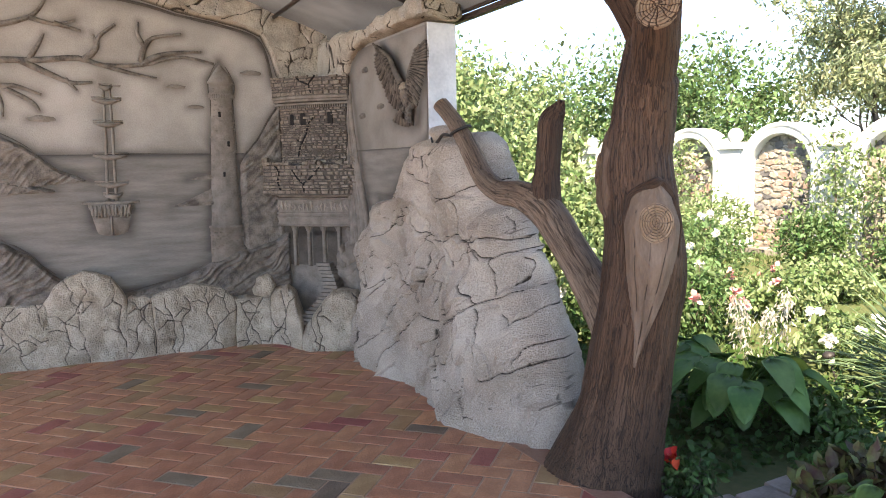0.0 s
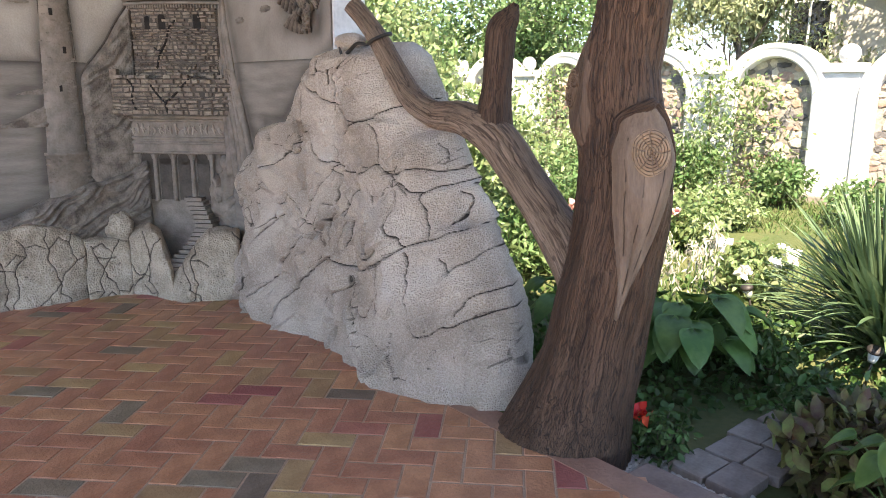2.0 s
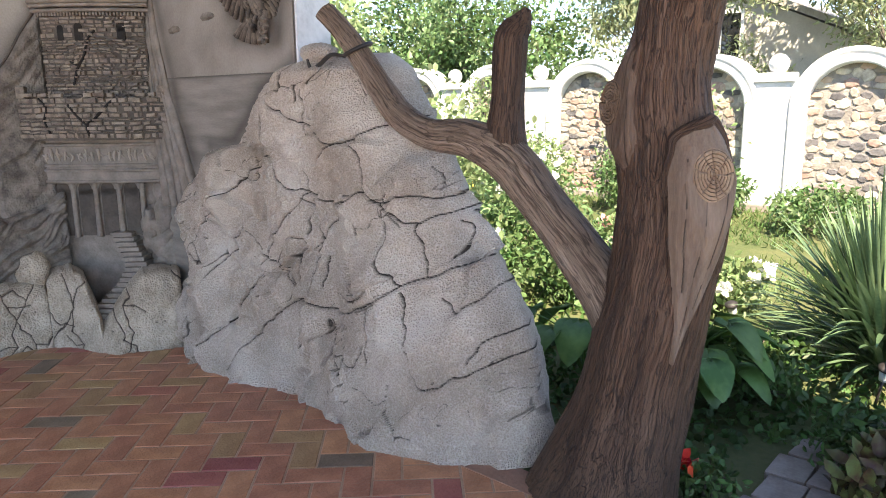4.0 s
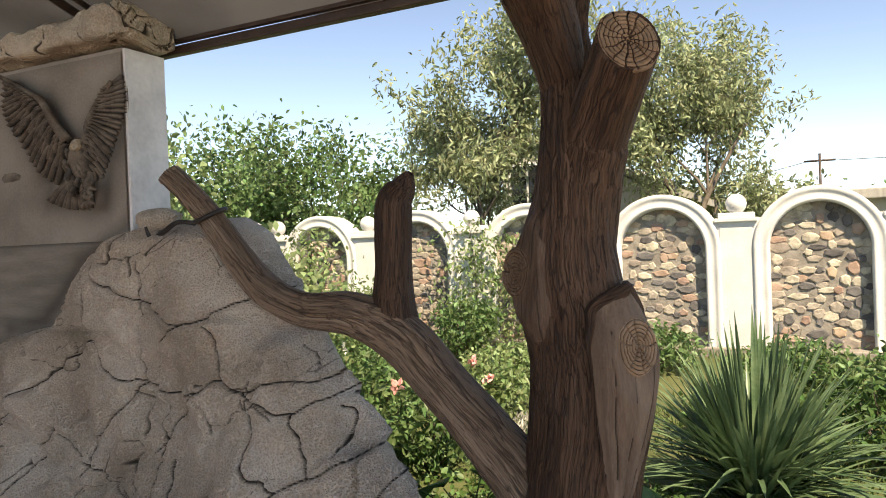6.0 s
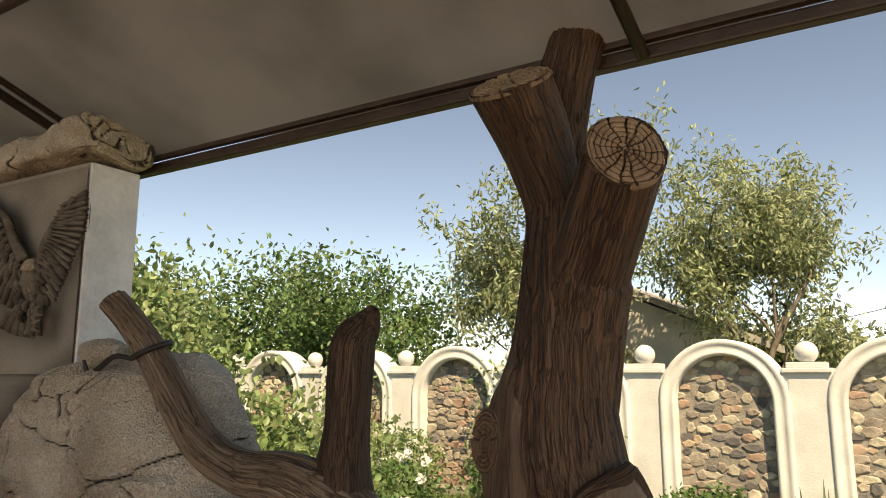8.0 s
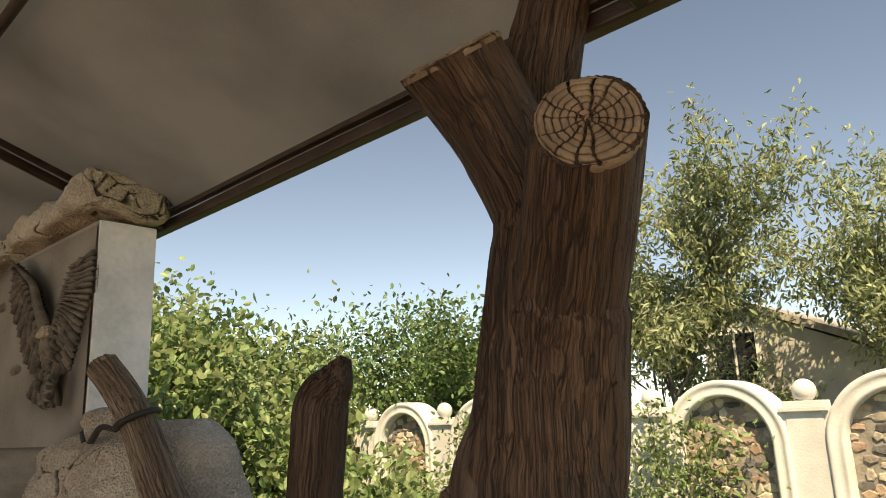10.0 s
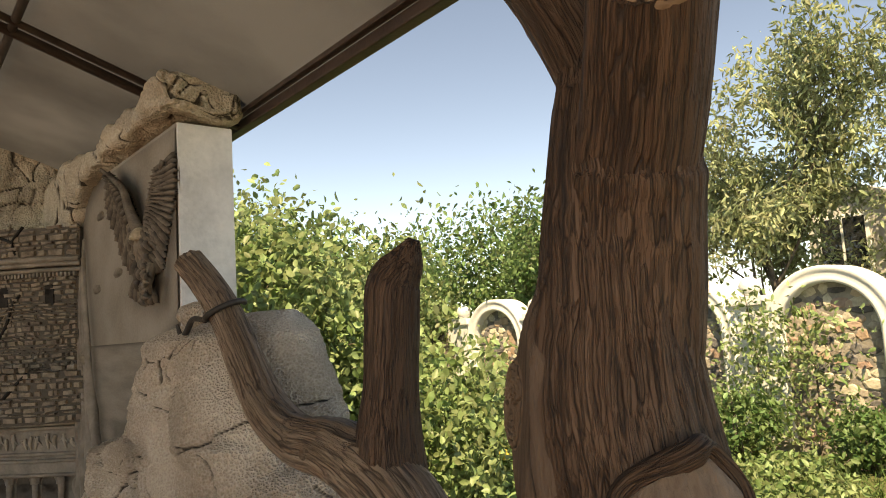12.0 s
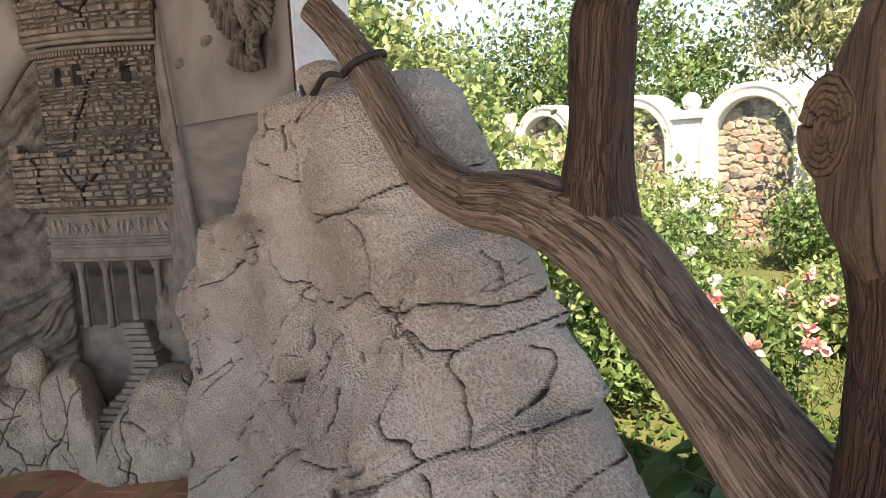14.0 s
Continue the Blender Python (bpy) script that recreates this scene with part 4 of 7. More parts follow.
# carved folds that run down between castle and bird
for k in range(5):
    o = 0.028 * k
    tube("carved_fold", [(0.01, 0.55 + o, 2.30, 0.012), (0.015, 0.58 + o * 1.3, 1.9, 0.018), (0.02, 0.62 + o * 1.9, 1.55, 0.024), (0.03, 0.68 + o * 2.6, 1.25, 0.032), (0.03, 0.74 + o * 3.2, 0.9, 0.045)], "relief", wall_side, sides=12, rows=50, groove=0.007, freq=4, lump=0.012, seed=k)

# the big sculpted rock beside the tree
vr = table([(0.0, 3.67), (0.25, 3.62), (0.47, 3.55), (0.60, 3.50), (0.75, 3.39), (0.93, 3.24), (1.07, 3.13), (1.31, 2.98), (1.61, 2.76), (1.72, 2.69), (1.80, 2.56)])
vl = table([(0.0, 0.92), (0.9, 0.92), (1.10, 1.02), (1.20, 1.12), (1.27, 1.28), (1.305, 1.46), (1.33, 1.60), (1.42, 1.66), (1.57, 1.76), (1.66, 1.86), (1.71, 2.0), (1.80, 2.24)])
TOP_CRACKS = [
    [(1.81, 1.65), (1.91, 1.54), (1.96, 1.29), (2.04, 1.15), (2.14, 1.11), (2.26, 1.11), (2.37, 1.07), (2.58, 1.09), (2.69, 1.14), (2.78, 1.09), (2.90, 1.13), (3.04, 1.12), (3.11, 1.18), (3.20, 1.20)],
    [(2.26, 1.11), (2.24, 1.23), (2.24, 1.43), (2.24, 1.62)],
    [(1.96, 1.58), (2.11, 1.50), (2.28, 1.44), (2.43, 1.39), (2.51, 1.36), (2.62, 1.39), (2.69, 1.43), (2.83, 1.49)],
    [(2.62, 1.39), (2.67, 1.31), (2.69, 1.14)],
    [(2.36, 1.27), (2.44, 1.33), (2.51, 1.36)],
    [(2.78, 1.09), (2.89, 1.03), (2.98, 1.01), (3.09, 1.06), (3.20, 1.14), (3.22, 1.15)],
    [(1.96, 1.29), (1.81, 1.20), (1.66, 1.11), (1.42, 0.97), (1.25, 0.81)],
]
MIDDLE_CRACKS = [
    [(2.58, 1.09), (2.45, 0.95), (2.33, 0.79), (2.31, 0.69), (2.33, 0.56)],
    [(2.79, 1.06), (2.85, 0.97), (2.88, 0.83), (2.98, 0.74)],
    [(2.98, 1.01), (3.02, 0.90), (3.06, 0.78)],
    [(2.26, 1.11), (2.16, 1.01), (1.98, 0.85), (1.91, 0.70), (1.82, 0.53), (1.60, 0.30), (1.39, 0.12)],
    [(2.37, 1.07), (2.38, 0.92), (2.39, 0.72), (2.41, 0.62)],
    [(1.66, 0.86), (1.55, 0.72), (1.40, 0.56), (1.35, 0.30)],
    [(1.65, 0.85), (1.81, 0.80), (1.93, 0.72), (2.10, 0.69), (2.20, 0.59)],
    [(3.12, 1.02), (3.15, 0.97), (3.14, 0.84)],
    [(3.13, 1.06), (3.25, 1.06), (3.31, 1.02)],
    [(2.60, 0.67), (2.74, 0.64), (2.85, 0.71)],
]
FOOT_CRACKS = [
    [(1.64, 0.03), (1.79, 0.20), (1.97, 0.37), (2.14, 0.49), (2.32, 0.56), (2.44, 0.54), (2.61, 0.54), (2.77, 0.60), (2.90, 0.67), (2.99, 0.74), (3.12, 0.79), (3.14, 0.80), (3.26, 0.86), (3.37, 0.89), (3.47, 0.92)],
    [(2.30, 0.55), (2.34, 0.44), (2.29, 0.26), (2.31, 0.14)],
    [(2.61, 0.54), (2.64, 0.42), (2.66, 0.26)],
    [(2.65, 0.34), (2.73, 0.31), (2.80, 0.42)],
    [(2.82, 0.62), (2.82, 0.45), (2.81, 0.26)],
    [(2.99, 0.71), (3.03, 0.60), (3.07, 0.50), (3.11, 0.40), (3.16, 0.35)],
    [(3.16, 0.34), (3.23, 0.33), (3.36, 0.40), (3.45, 0.45), (3.55, 0.50), (3.63, 0.48), (3.67, 0.45)],
    [(3.37, 0.45), (3.42, 0.55), (3.55, 0.62), (3.65, 0.68)],
    [(3.17, 0.70), (3.24, 0.64), (3.33, 0.71), (3.38, 0.79)],
]
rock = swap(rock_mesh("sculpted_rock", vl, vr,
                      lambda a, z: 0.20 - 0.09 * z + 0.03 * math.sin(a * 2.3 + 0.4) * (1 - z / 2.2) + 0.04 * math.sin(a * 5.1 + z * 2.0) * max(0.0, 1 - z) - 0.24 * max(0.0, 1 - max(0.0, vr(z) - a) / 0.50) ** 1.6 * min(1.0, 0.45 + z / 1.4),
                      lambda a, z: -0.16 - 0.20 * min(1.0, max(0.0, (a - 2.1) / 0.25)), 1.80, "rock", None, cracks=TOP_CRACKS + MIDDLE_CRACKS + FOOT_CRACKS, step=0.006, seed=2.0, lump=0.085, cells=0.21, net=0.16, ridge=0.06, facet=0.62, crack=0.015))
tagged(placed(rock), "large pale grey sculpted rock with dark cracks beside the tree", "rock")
bm = bmesh.new()
bmesh.ops.create_icosphere(bm, subdivisions=4, radius=1.0)
for vert in bm.verts:
    k = 1 + 0.18 * fbm(vert.co.x * 1.5, vert.co.y * 1.5, vert.co.z * 1.5 + 4, 3)
    vert.co = (vert.co.x * 0.07 * k, vert.co.y * 0.12 * k, vert.co.z * 0.055 * k)
tagged(placed(part("rock_knob", bm, "rock"), -0.07, 2.26, 1.80), "small grey sculpted knob on top of the rock", "rock")

# low sculpted boulders along the foot of the back wall and round the corner
FOOT_LINE = [(3.9, 0.12), (2.82, 0.15), (1.81, 0.21), (1.32, 0.24), (0.70, 0.33), (0.46, 0.78), (0.12, 1.0)]
WALL_LINE = [(3.9, -0.02), (2.82, -0.02), (1.81, -0.02), (1.32, -0.02), (0.62, 0.0), (0.30, 0.36), (-0.02, 0.72)]
# each block: its stretch of the foot line, and its top from end to end
BLOCKS = [(0.0, 1.34, (0.52, 0.55, 0.54, 0.53, 0.51)), (1.30, 1.93, (0.50, 0.65, 0.72, 0.75, 0.74, 0.69, 0.54)), (1.90, 2.23, (0.50, 0.515, 0.50)),
          (2.22, 3.52, (0.50, 0.54, 0.57, 0.58, 0.565, 0.53, 0.45)), (3.50, 4.04, (0.44, 0.43, 0.42)), (4.02, 4.80, (0.44, 0.50, 0.51, 0.46, 0.22)), (4.74, 6.0, (0.14, 0.24, 0.38, 0.50, 0.51, 0.50))]
foot, back = spline(FOOT_LINE, 900), spline(WALL_LINE, 900)


def boulder(q0, q1, tops, seed):
    """One block of the band: a pillow of plaster with a rounded top, a few forked cracks and pits."""
    rng = np.random.default_rng(40 + seed)
    lo, hi = int(q0 / 6 * 899), int(q1 / 6 * 899)
    run = np.concatenate([[0.0], np.cumsum(np.linalg.norm(np.diff(foot[lo:hi + 1], axis=0), axis=1))])
    wide, rows = float(run[-1]), 90
    lines = []
    for k in range(max(2, int(wide / 0.16))):
        x, z = wide * (k + rng.uniform(0.25, 0.75)) / max(2, int(wide / 0.16)), max(tops) * rng.uniform(0.85, 1.05)
        line = [(x, z)]
        while z > -0.02:
            x, z = x + rng.normal() * 0.035 + 0.02 * (-1) ** k, z - rng.uniform(0.04, 0.09)
            line.append((x, z))
            if rng.uniform() < 0.3:
                way = rng.choice((-1, 1))
                lines.append([(x, z), (x + way * 0.06, z + rng.uniform(-0.03, 0.07)), (x + way * 0.13, z + rng.uniform(-0.06, 0.09))])
        lines.append(line)
    verts, a, zz, side_of = [], [], [], []
    for i in range(lo, hi + 1):
        x = float(run[i - lo]) / wide
        top = float(np.interp(x, np.linspace(0, 1, len(tops)), tops)) * (1 + 0.03 * fbm(x * 5 + seed, 0, 0, 2))
        side = max(0.0, 1 - abs(2 * x - 1) ** (6 + 20 * wide)) ** 0.5
        top *= 0.94 + 0.06 * side
        n = (foot[i] - back[i]) / (np.linalg.norm(foot[i] - back[i]) + 1e-6)
        for k in range(rows):
            t = k / (rows - 1)
            z = top * t / 0.8 if t < 0.8 else top * (1 + 0.02 * math.sin(math.pi * (t - 0.8) / 0.2))
            out = 1 - 0.10 * (t / 0.8) ** 2 - 0.20 * (t / 0.8) ** 9 if t < 0.8 else 0.70 * (1 - ((t - 0.8) / 0.2) ** 1.6)
            p = back[i] + (foot[i] - back[i]) * out * (0.90 + 0.10 * side)
            b = float(run[i - lo]) + lo * 0.01
            d = 0.055 * fbm(b * 2.6, seed, z * 2.6, 3) + 0.014 * fbm(b * 9, seed, z * 9, 4) + 0.012 * abs(noise.noise((b * 14 + z * 3, seed, z * 4)))
            p = p + n * d * (1 if t < 0.8 else 0.3)
            verts.append((p[0], p[1], z - 0.01))
            a.append(float(run[i - lo]))
            zz.append(z)
            side_of.append(side)
    a, zz = np.array(a), np.array(zz)
    a2 = a + [0.012 * noise.noise((p * 20, q * 20, seed)) for p, q in zip(a, zz)]
    crack = np.zeros(len(a))
    for line in lines:
        best = np.full(len(a), 9.0)
        for (x0, y0), (x1, y1) in zip(line[:-1], line[1:]):
            ax, ay = x1 - x0, y1 - y0
            t = np.clip(((a2 - x0) * ax + (zz - y0) * ay) / (ax * ax + ay * ay + 1e-9), 0, 1)
            best = np.minimum(best, np.hypot(a2 - x0 - t * ax, zz - y0 - t * ay))
        # wider term again: shading painted to either side of the crack
        crack = np.maximum(crack, np.maximum(0.8 * np.exp(-(best / 0.0055) ** 2), 0.36 * np.exp(-(best / 0.013) ** 2)))
    for k in range(int(wide * 22)):
        px, pz = rng.uniform(0, wide), rng.uniform(0.05, 0.5)
        crack = np.maximum(crack, 0.7 * np.exp(-(np.hypot((a - px) * rng.uniform(0.5, 1.2), zz - pz) / rng.uniform(0.004, 0.009)) ** 2))
    # block ends turn darker where they meet the next block
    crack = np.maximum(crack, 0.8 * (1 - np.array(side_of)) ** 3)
    verts = [(x - 0.014 * c, y - 0.014 * c, z) for (x, y, z), c in zip(verts, crack)]
    faces = [((i + 1) * rows + k, (i + 1) * rows + k + 1, i * rows + k + 1, i * rows + k) for i in range(hi - lo) for k in range(rows - 1)]
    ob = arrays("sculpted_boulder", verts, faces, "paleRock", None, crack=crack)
    return tagged(placed(ob), "pale cracked sculpted boulder along the foot of the wall", "boulder", "boulders along the wall")


for k, (q0, q1, tops) in enumerate(BLOCKS):
    boulder(q0, q1, tops, k)
bm = bmesh.new()
bmesh.ops.create_icosphere(bm, subdivisions=4, radius=1.0)
for vert in bm.verts:
    k = 1 + 0.22 * fbm(vert.co.x * 1.4, vert.co.y * 1.4, vert.co.z * 1.4 + 9, 3)
    vert.co = (vert.co.x * 0.10 * k, vert.co.y * 0.10 * k, vert.co.z * 0.13 * k)
tagged(placed(part("sculpted_boulder", bm, "paleRock"), 0.69, 0.14, 0.48), "small pale sculpted boulder resting on the lower ones", "boulder", "boulders along the wall")
CORNER_TURN = -47.0


# ---- the sculpted tree that holds up the awning ----
tree = thing("sculpted_tree", -0.15, 3.95, -0.12, "dark brown sculpted tree trunk with sawn limbs at the terrace edge", "sculpted tree")


def rel(rows):
    return [(u + 0.15, v - 3.95, z + 0.12, r) for u, v, z, r in rows]


trunk = tube("trunk", rel([(-0.12, 3.90, -0.16, 0.35), (-0.14, 3.93, -0.02, 0.30), (-0.17, 3.98, 0.25, 0.24), (-0.19, 4.04, 0.55, 0.21), (-0.20, 4.09, 0.85, 0.20), (-0.20, 4.125, 1.10, 0.19), (-0.20, 4.11, 1.35, 0.163), (-0.20, 4.095, 1.60, 0.146), (-0.20, 4.10, 1.80, 0.134), (-0.21, 4.10, 1.98, 0.12), (-0.24, 4.09, 2.15, 0.11), (-0.27, 4.06, 2.35, 0.09), (-0.30, 4.08, 2.55, 0.085), (-0.32, 4.12, 2.72, 0.08)]),
             "bark", tree, "dark brown bark with long grooves", sides=150, rows=260, groove=0.009, freq=9, lump=0.016)


# swellings of the trunk round its two knots, planed off where the sawn faces sit
AXIS = [(-0.12, 3.90, -0.16), (-0.17, 3.98, 0.25), (-0.20, 4.09, 0.85), (-0.20, 4.125, 1.10), (-0.20, 4.11, 1.35), (-0.20, 4.095, 1.60), (-0.20, 4.10, 1.80), (-0.24, 4.09, 2.15), (-0.32, 4.12, 2.72)]
KNOTS = [((-0.082, 3.925, 1.545), (0.86, -0.5, 0.1), 0.088, 0.66, 1.53, 0.17, 0.25), ((-0.083, 4.318, 1.305), (0.58, 0.80, 0.12), 0.060, 0.62, 1.28, 0.13, 0.36)]


def swell(p):
    q = Vector((p[0] - 0.15, p[1] + 3.95, p[2] - 0.12))
    zs = [a[2] for a in AXIS]
    c = Vector((float(np.interp(q.z, zs, [a[0] for a in AXIS])), float(np.interp(q.z, zs, [a[1] for a in AXIS])), q.z))
    e = (q - c).normalized() if (q - c).length > 1e-4 else Vector((0, 0, 1))
    for centre, way, push, width, mid, above, below in KNOTS:
        n = Vector(way).normalized()
        flat = Vector((centre[0] + 0.20, centre[1] - 4.105, 0)).normalized()
        ang = e.angle(flat)
        q = q + e * push * math.exp(-(ang / width) ** 2) * math.exp(-(abs(q.z - mid) / (above if q.z > mid else below)) ** 1.6)
        s = (q - Vector(centre)).dot(n)
        if s > 0 and (q - Vector(centre)).length < 0.25:
            q = q - n * s
    return (q.x + 0.15, q.y - 3.95, q.z + 0.12)


for vert in trunk.data.vertices:
    vert.co = swell(vert.co)


def cut_face(name, centre, axis, r, ry=None, seed=0, cracks=13, thick=0.02, tone="cut"):
    """A sawn end: raised year rings and cracks that run out from the heart."""
    rng = np.random.default_rng(seed)
    angles = [(2 * math.pi * (i + rng.uniform(-0.3, 0.3)) / cracks, rng.uniform(0.0, 0.3), rng.uniform(0.8, 1.05)) for i in range(cracks)]
    verts, dark, nr, na = [], [], 100, 180
    for i in range(nr + 2):
        q = min(1.0, i / nr)
        for k in range(na):
            w = 2 * math.pi * k / na
            wob = 1 + 0.05 * noise.noise((math.cos(w) * 1.5 + seed, math.sin(w) * 1.5, 0)) + 0.015 * noise.noise((math.cos(w) * 6, math.sin(w) * 6, seed))
            x, y = r * q * wob * math.cos(w), (ry or r) * q * wob * math.sin(w)
            h = 0.002 * noise.noise((x * 60, y * 60, seed))
            lap = q * 7.2 + 0.22 * noise.noise((x * 22, y * 22, seed)) + 0.1 * noise.noise((x * 60, y * 60, seed))
            ring = math.exp(-((lap % 1.0 - 0.5) / 0.16) ** 2)
            stain = ring * (0.68 + 0.22 * noise.noise((x * 40, y * 40, seed + 2))) if q < 0.96 else 0.4
            h -= 0.005 * ring
            for a, q0, q1 in angles:
                da = abs((w - a - 0.05 * math.sin(q * 9 + a) + math.pi) % (2 * math.pi) - math.pi) * q * r
                if q0 < q < q1:
                    h -= 0.014 * math.exp(-(da / (0.025 * r)) ** 2)
                    stain = max(stain, 0.97 * math.exp(-(da / (0.025 * r)) ** 2))
            h -= 0.012 * max(0.0, q - 0.9) / 0.1
            verts.append((x, y, h if i <= nr else -thick))
            dark.append(stain)
    faces = [(i * na + k, i * na + (k + 1) % na, (i + 1) * na + (k + 1) % na, (i + 1) * na + k) for i in range(nr + 1) for k in range(na)]
    ob = arrays(name, verts, faces, tone, None, "sawn end with year rings and drying cracks", crack=dark)
    q = Vector(axis).normalized().to_track_quat("Z", "Y").to_matrix().to_4x4()
    ob.data.transform(Matrix.Translation((centre[0] + 0.15, centre[1] - 3.95, centre[2] + 0.12)) @ q)
    return ob


def stub(name, rows, tone, r_face, axis=None, seed=0, label="", face=True):
    """A sawn limb; its end is sliced off square to the axis given."""
    run = rel(rows)
    grain = []
    verts, faces = tube_data(run, sides=84, rows=80, groove=0.006, seed=seed, freq=6, lump=0.006, grain=grain)
    a, c = Vector(run[-2][:3]), Vector(run[-1][:3])
    way = (c - a).normalized()
    n = Vector(axis).normalized() if axis else way
    if face:
        verts = [v - way * ((v - c).dot(n) / way.dot(n)) if (v - c).dot(n) > 0 or (v - c).dot(way) > -0.004 else v for v in (Vector(q) for q in verts)]
    ob = arrays(name, verts, faces, tone, tree, label, grain=grain)
    if face:
        f = cut_face("sawn_end", Vector(rows[-1][:3]) + n * 0.006, n, r_face, r_face / max(0.55, way.dot(n)), seed=seed)
        f.parent = ob
    return ob


stub("limb_stub", [(-0.23, 4.12, 1.74, 0.105), (-0.19, 4.16, 1.92, 0.110), (-0.14, 4.235, 2.085, 0.106), (-0.06, 4.330, 2.255, 0.101)], "bark", 0.101, axis=(0.75, 0.51, 0.42), seed=3, label="stout sawn limb pointing up")
stub("limb_stub", [(-0.25, 4.09, 2.06, 0.075), (-0.20, 4.07, 2.22, 0.088), (-0.13, 4.05, 2.37, 0.10), (-0.035, 4.03, 2.49, 0.112)], "bark", 0.112, axis=(0.60, 0.0, 0.80), seed=4, label="stout sawn limb under the awning")
f = cut_face("sawn_knot", Vector((-0.082, 3.925, 1.545)) + Vector((0.86, -0.5, 0.1)) * 0.011, (0.86, -0.5, 0.1), 0.072, 0.088, seed=5, cracks=8, thick=0.02, tone="barkCut")
f.parent = trunk
# ragged seam of bark below the limb
run = rel([(-0.215, 4.105, 1.60, 0.120), (-0.212, 4.125, 1.76, 0.124), (-0.195, 4.155, 1.90, 0.119), (-0.182, 4.172, 1.955, 0.117), (-0.182, 4.172, 1.956, 0.095)])
grain = []
verts, faces = tube_data(run, sides=120, rows=110, groove=0.006, freq=8, lump=0.008, seed=21, caps=False, grain=grain)
for k, q in enumerate(verts):
    s = 2 * math.pi * (k % 120) / 120
    rise = max(0.0, (k // 120) / 109 - 0.6) / 0.4
    q.z += rise * (0.020 * noise.noise((math.cos(s) * 6, math.sin(s) * 6, 2)) + 0.012 * noise.noise((math.cos(s) * 19, math.sin(s) * 19, 5)))
arrays("bark_collar", verts, faces, "bark", tree, "ragged seam of bark below a limb", grain=grain)
branch = tube("branch", rel([(-0.19, 4.05, 0.48, 0.13), (-0.17, 3.925, 0.76, 0.120), (-0.155, 3.765, 0.96, 0.104), (-0.135, 3.595, 1.145, 0.096), (-0.115, 3.45, 1.305, 0.098), (-0.075, 3.27, 1.395, 0.084), (-0.06, 3.05, 1.415, 0.070), (-0.055, 2.87, 1.49, 0.066), (-0.05, 2.74, 1.62, 0.060), (-0.04, 2.62, 1.77, 0.056), (-0.01, 2.52, 1.89, 0.052), (0.03, 2.44, 1.985, 0.050)]),
              "barkPale", tree, "worn brown bark on a bent bough", sides=96, rows=190, groove=0.006, freq=6, lump=0.006, seed=8)
f = cut_face("sawn_end", (0.031, 2.438, 1.99), (0.4, -0.55, 0.8), 0.05, seed=11, cracks=4)
f.parent = branch
upright = stub("upright_stub", [(-0.120, 3.43, 1.30, 0.095), (-0.122, 3.415, 1.42, 0.085), (-0.14, 3.41, 1.56, 0.072), (-0.155, 3.405, 1.70, 0.072), (-0.165, 3.41, 1.81, 0.070), (-0.185, 3.44, 1.87, 0.050), (-0.20, 3.465, 1.925, 0.016)], "bark", 0.06, seed=12, label="dark upright limb broken off at a slant", face=False)
knot = cut_face("branch_knot", (0.012, 3.225, 1.397), (1, 0.15, -0.1), 0.026, 0.02, seed=14, cracks=2, thick=0.012, tone="barkPale")
knot.parent = branch

# the bare patch under the round knot, with its curled lip of bark
verts, dark, na, nz = [], [], 60, 150
for i in range(nz):
    z = 0.62 + 0.86 * i / (nz - 1)
    cx = float(np.interp(z, [0.62, 0.9, 1.2, 1.48], [0.30, 0.42, 0.56, 0.62]))
    c = spline([(-0.19, 4.04, 0.21), (-0.20, 4.09, 0.20), (-0.20, 4.125, 0.19), (-0.20, 4.12, 0.157)], 60)[int((z - 0.55) / 0.95 * 59)]
    half = float(np.interp(z, [0.62, 0.8, 1.1, 1.3, 1.42, 1.48], [0.03, 0.16, 0.42, 0.55, 0.45, 0.12]))
    for k in range(na):
        s = 2 * k / (na - 1) - 1
        w = 0.83 + cx * 0.25 + s * (half + 0.13 * min(1.0, max(0.0, (z - 0.75) / 0.3)))
        r = c[2] + 0.026 * (1 - abs(s) ** 4) - 0.010 + 0.006 * noise.noise((s * 5, z * 1.5, 3)) + 0.008 * math.exp(-((z - 1.32) / 0.1) ** 2)
        line = 0.0
        for s0 in (-0.55, -0.1, 0.38):
            bend = s0 * (1.0 + 0.25 * (z - 1.2)) + 0.06 * noise.noise((s0 * 9, z * 6, 0))
            if 0.7 + abs(s0) * 0.35 < z < 1.36:
                line = max(line, math.exp(-((s - bend) * half * r / 0.002) ** 2) * (0.5 + 0.5 * (noise.noise((s0 * 7, z * 5, 4)) > -0.2)))
        p = swell((c[0] + (r - 0.006 * line) * math.cos(w) + 0.15, c[1] + (r - 0.006 * line) * math.sin(w) - 3.95, z + 0.12))
        verts.append((p[0] + 0.004 * math.cos(w), p[1] + 0.004 * math.sin(w), p[2]))
        dark.append(0.9 * line)
bare = arrays("bare_patch", verts, [(i * na + k, i * na + k + 1, (i + 1) * na + k + 1, (i + 1) * na + k) for i in range(nz - 1) for k in range(na - 1)], "bare", tree, "pale bare wood below a knot", crack=dark)
rim = [verts[i * na] for i in range(0, nz, 10)] + [verts[(nz - 1) * na + na // 2]] + [verts[i * na + na - 1] for i in range(nz - 1, -1, -10)]
tube("bark_lip", [(*p, 0.006 + 0.016 * max(0.0, p[2] - 1.32) / 0.28) for p in rim], "bark", tree, "curled lip of bark round the bare patch", sides=14, rows=200, groove=0.008, freq=4, lump=0.008)
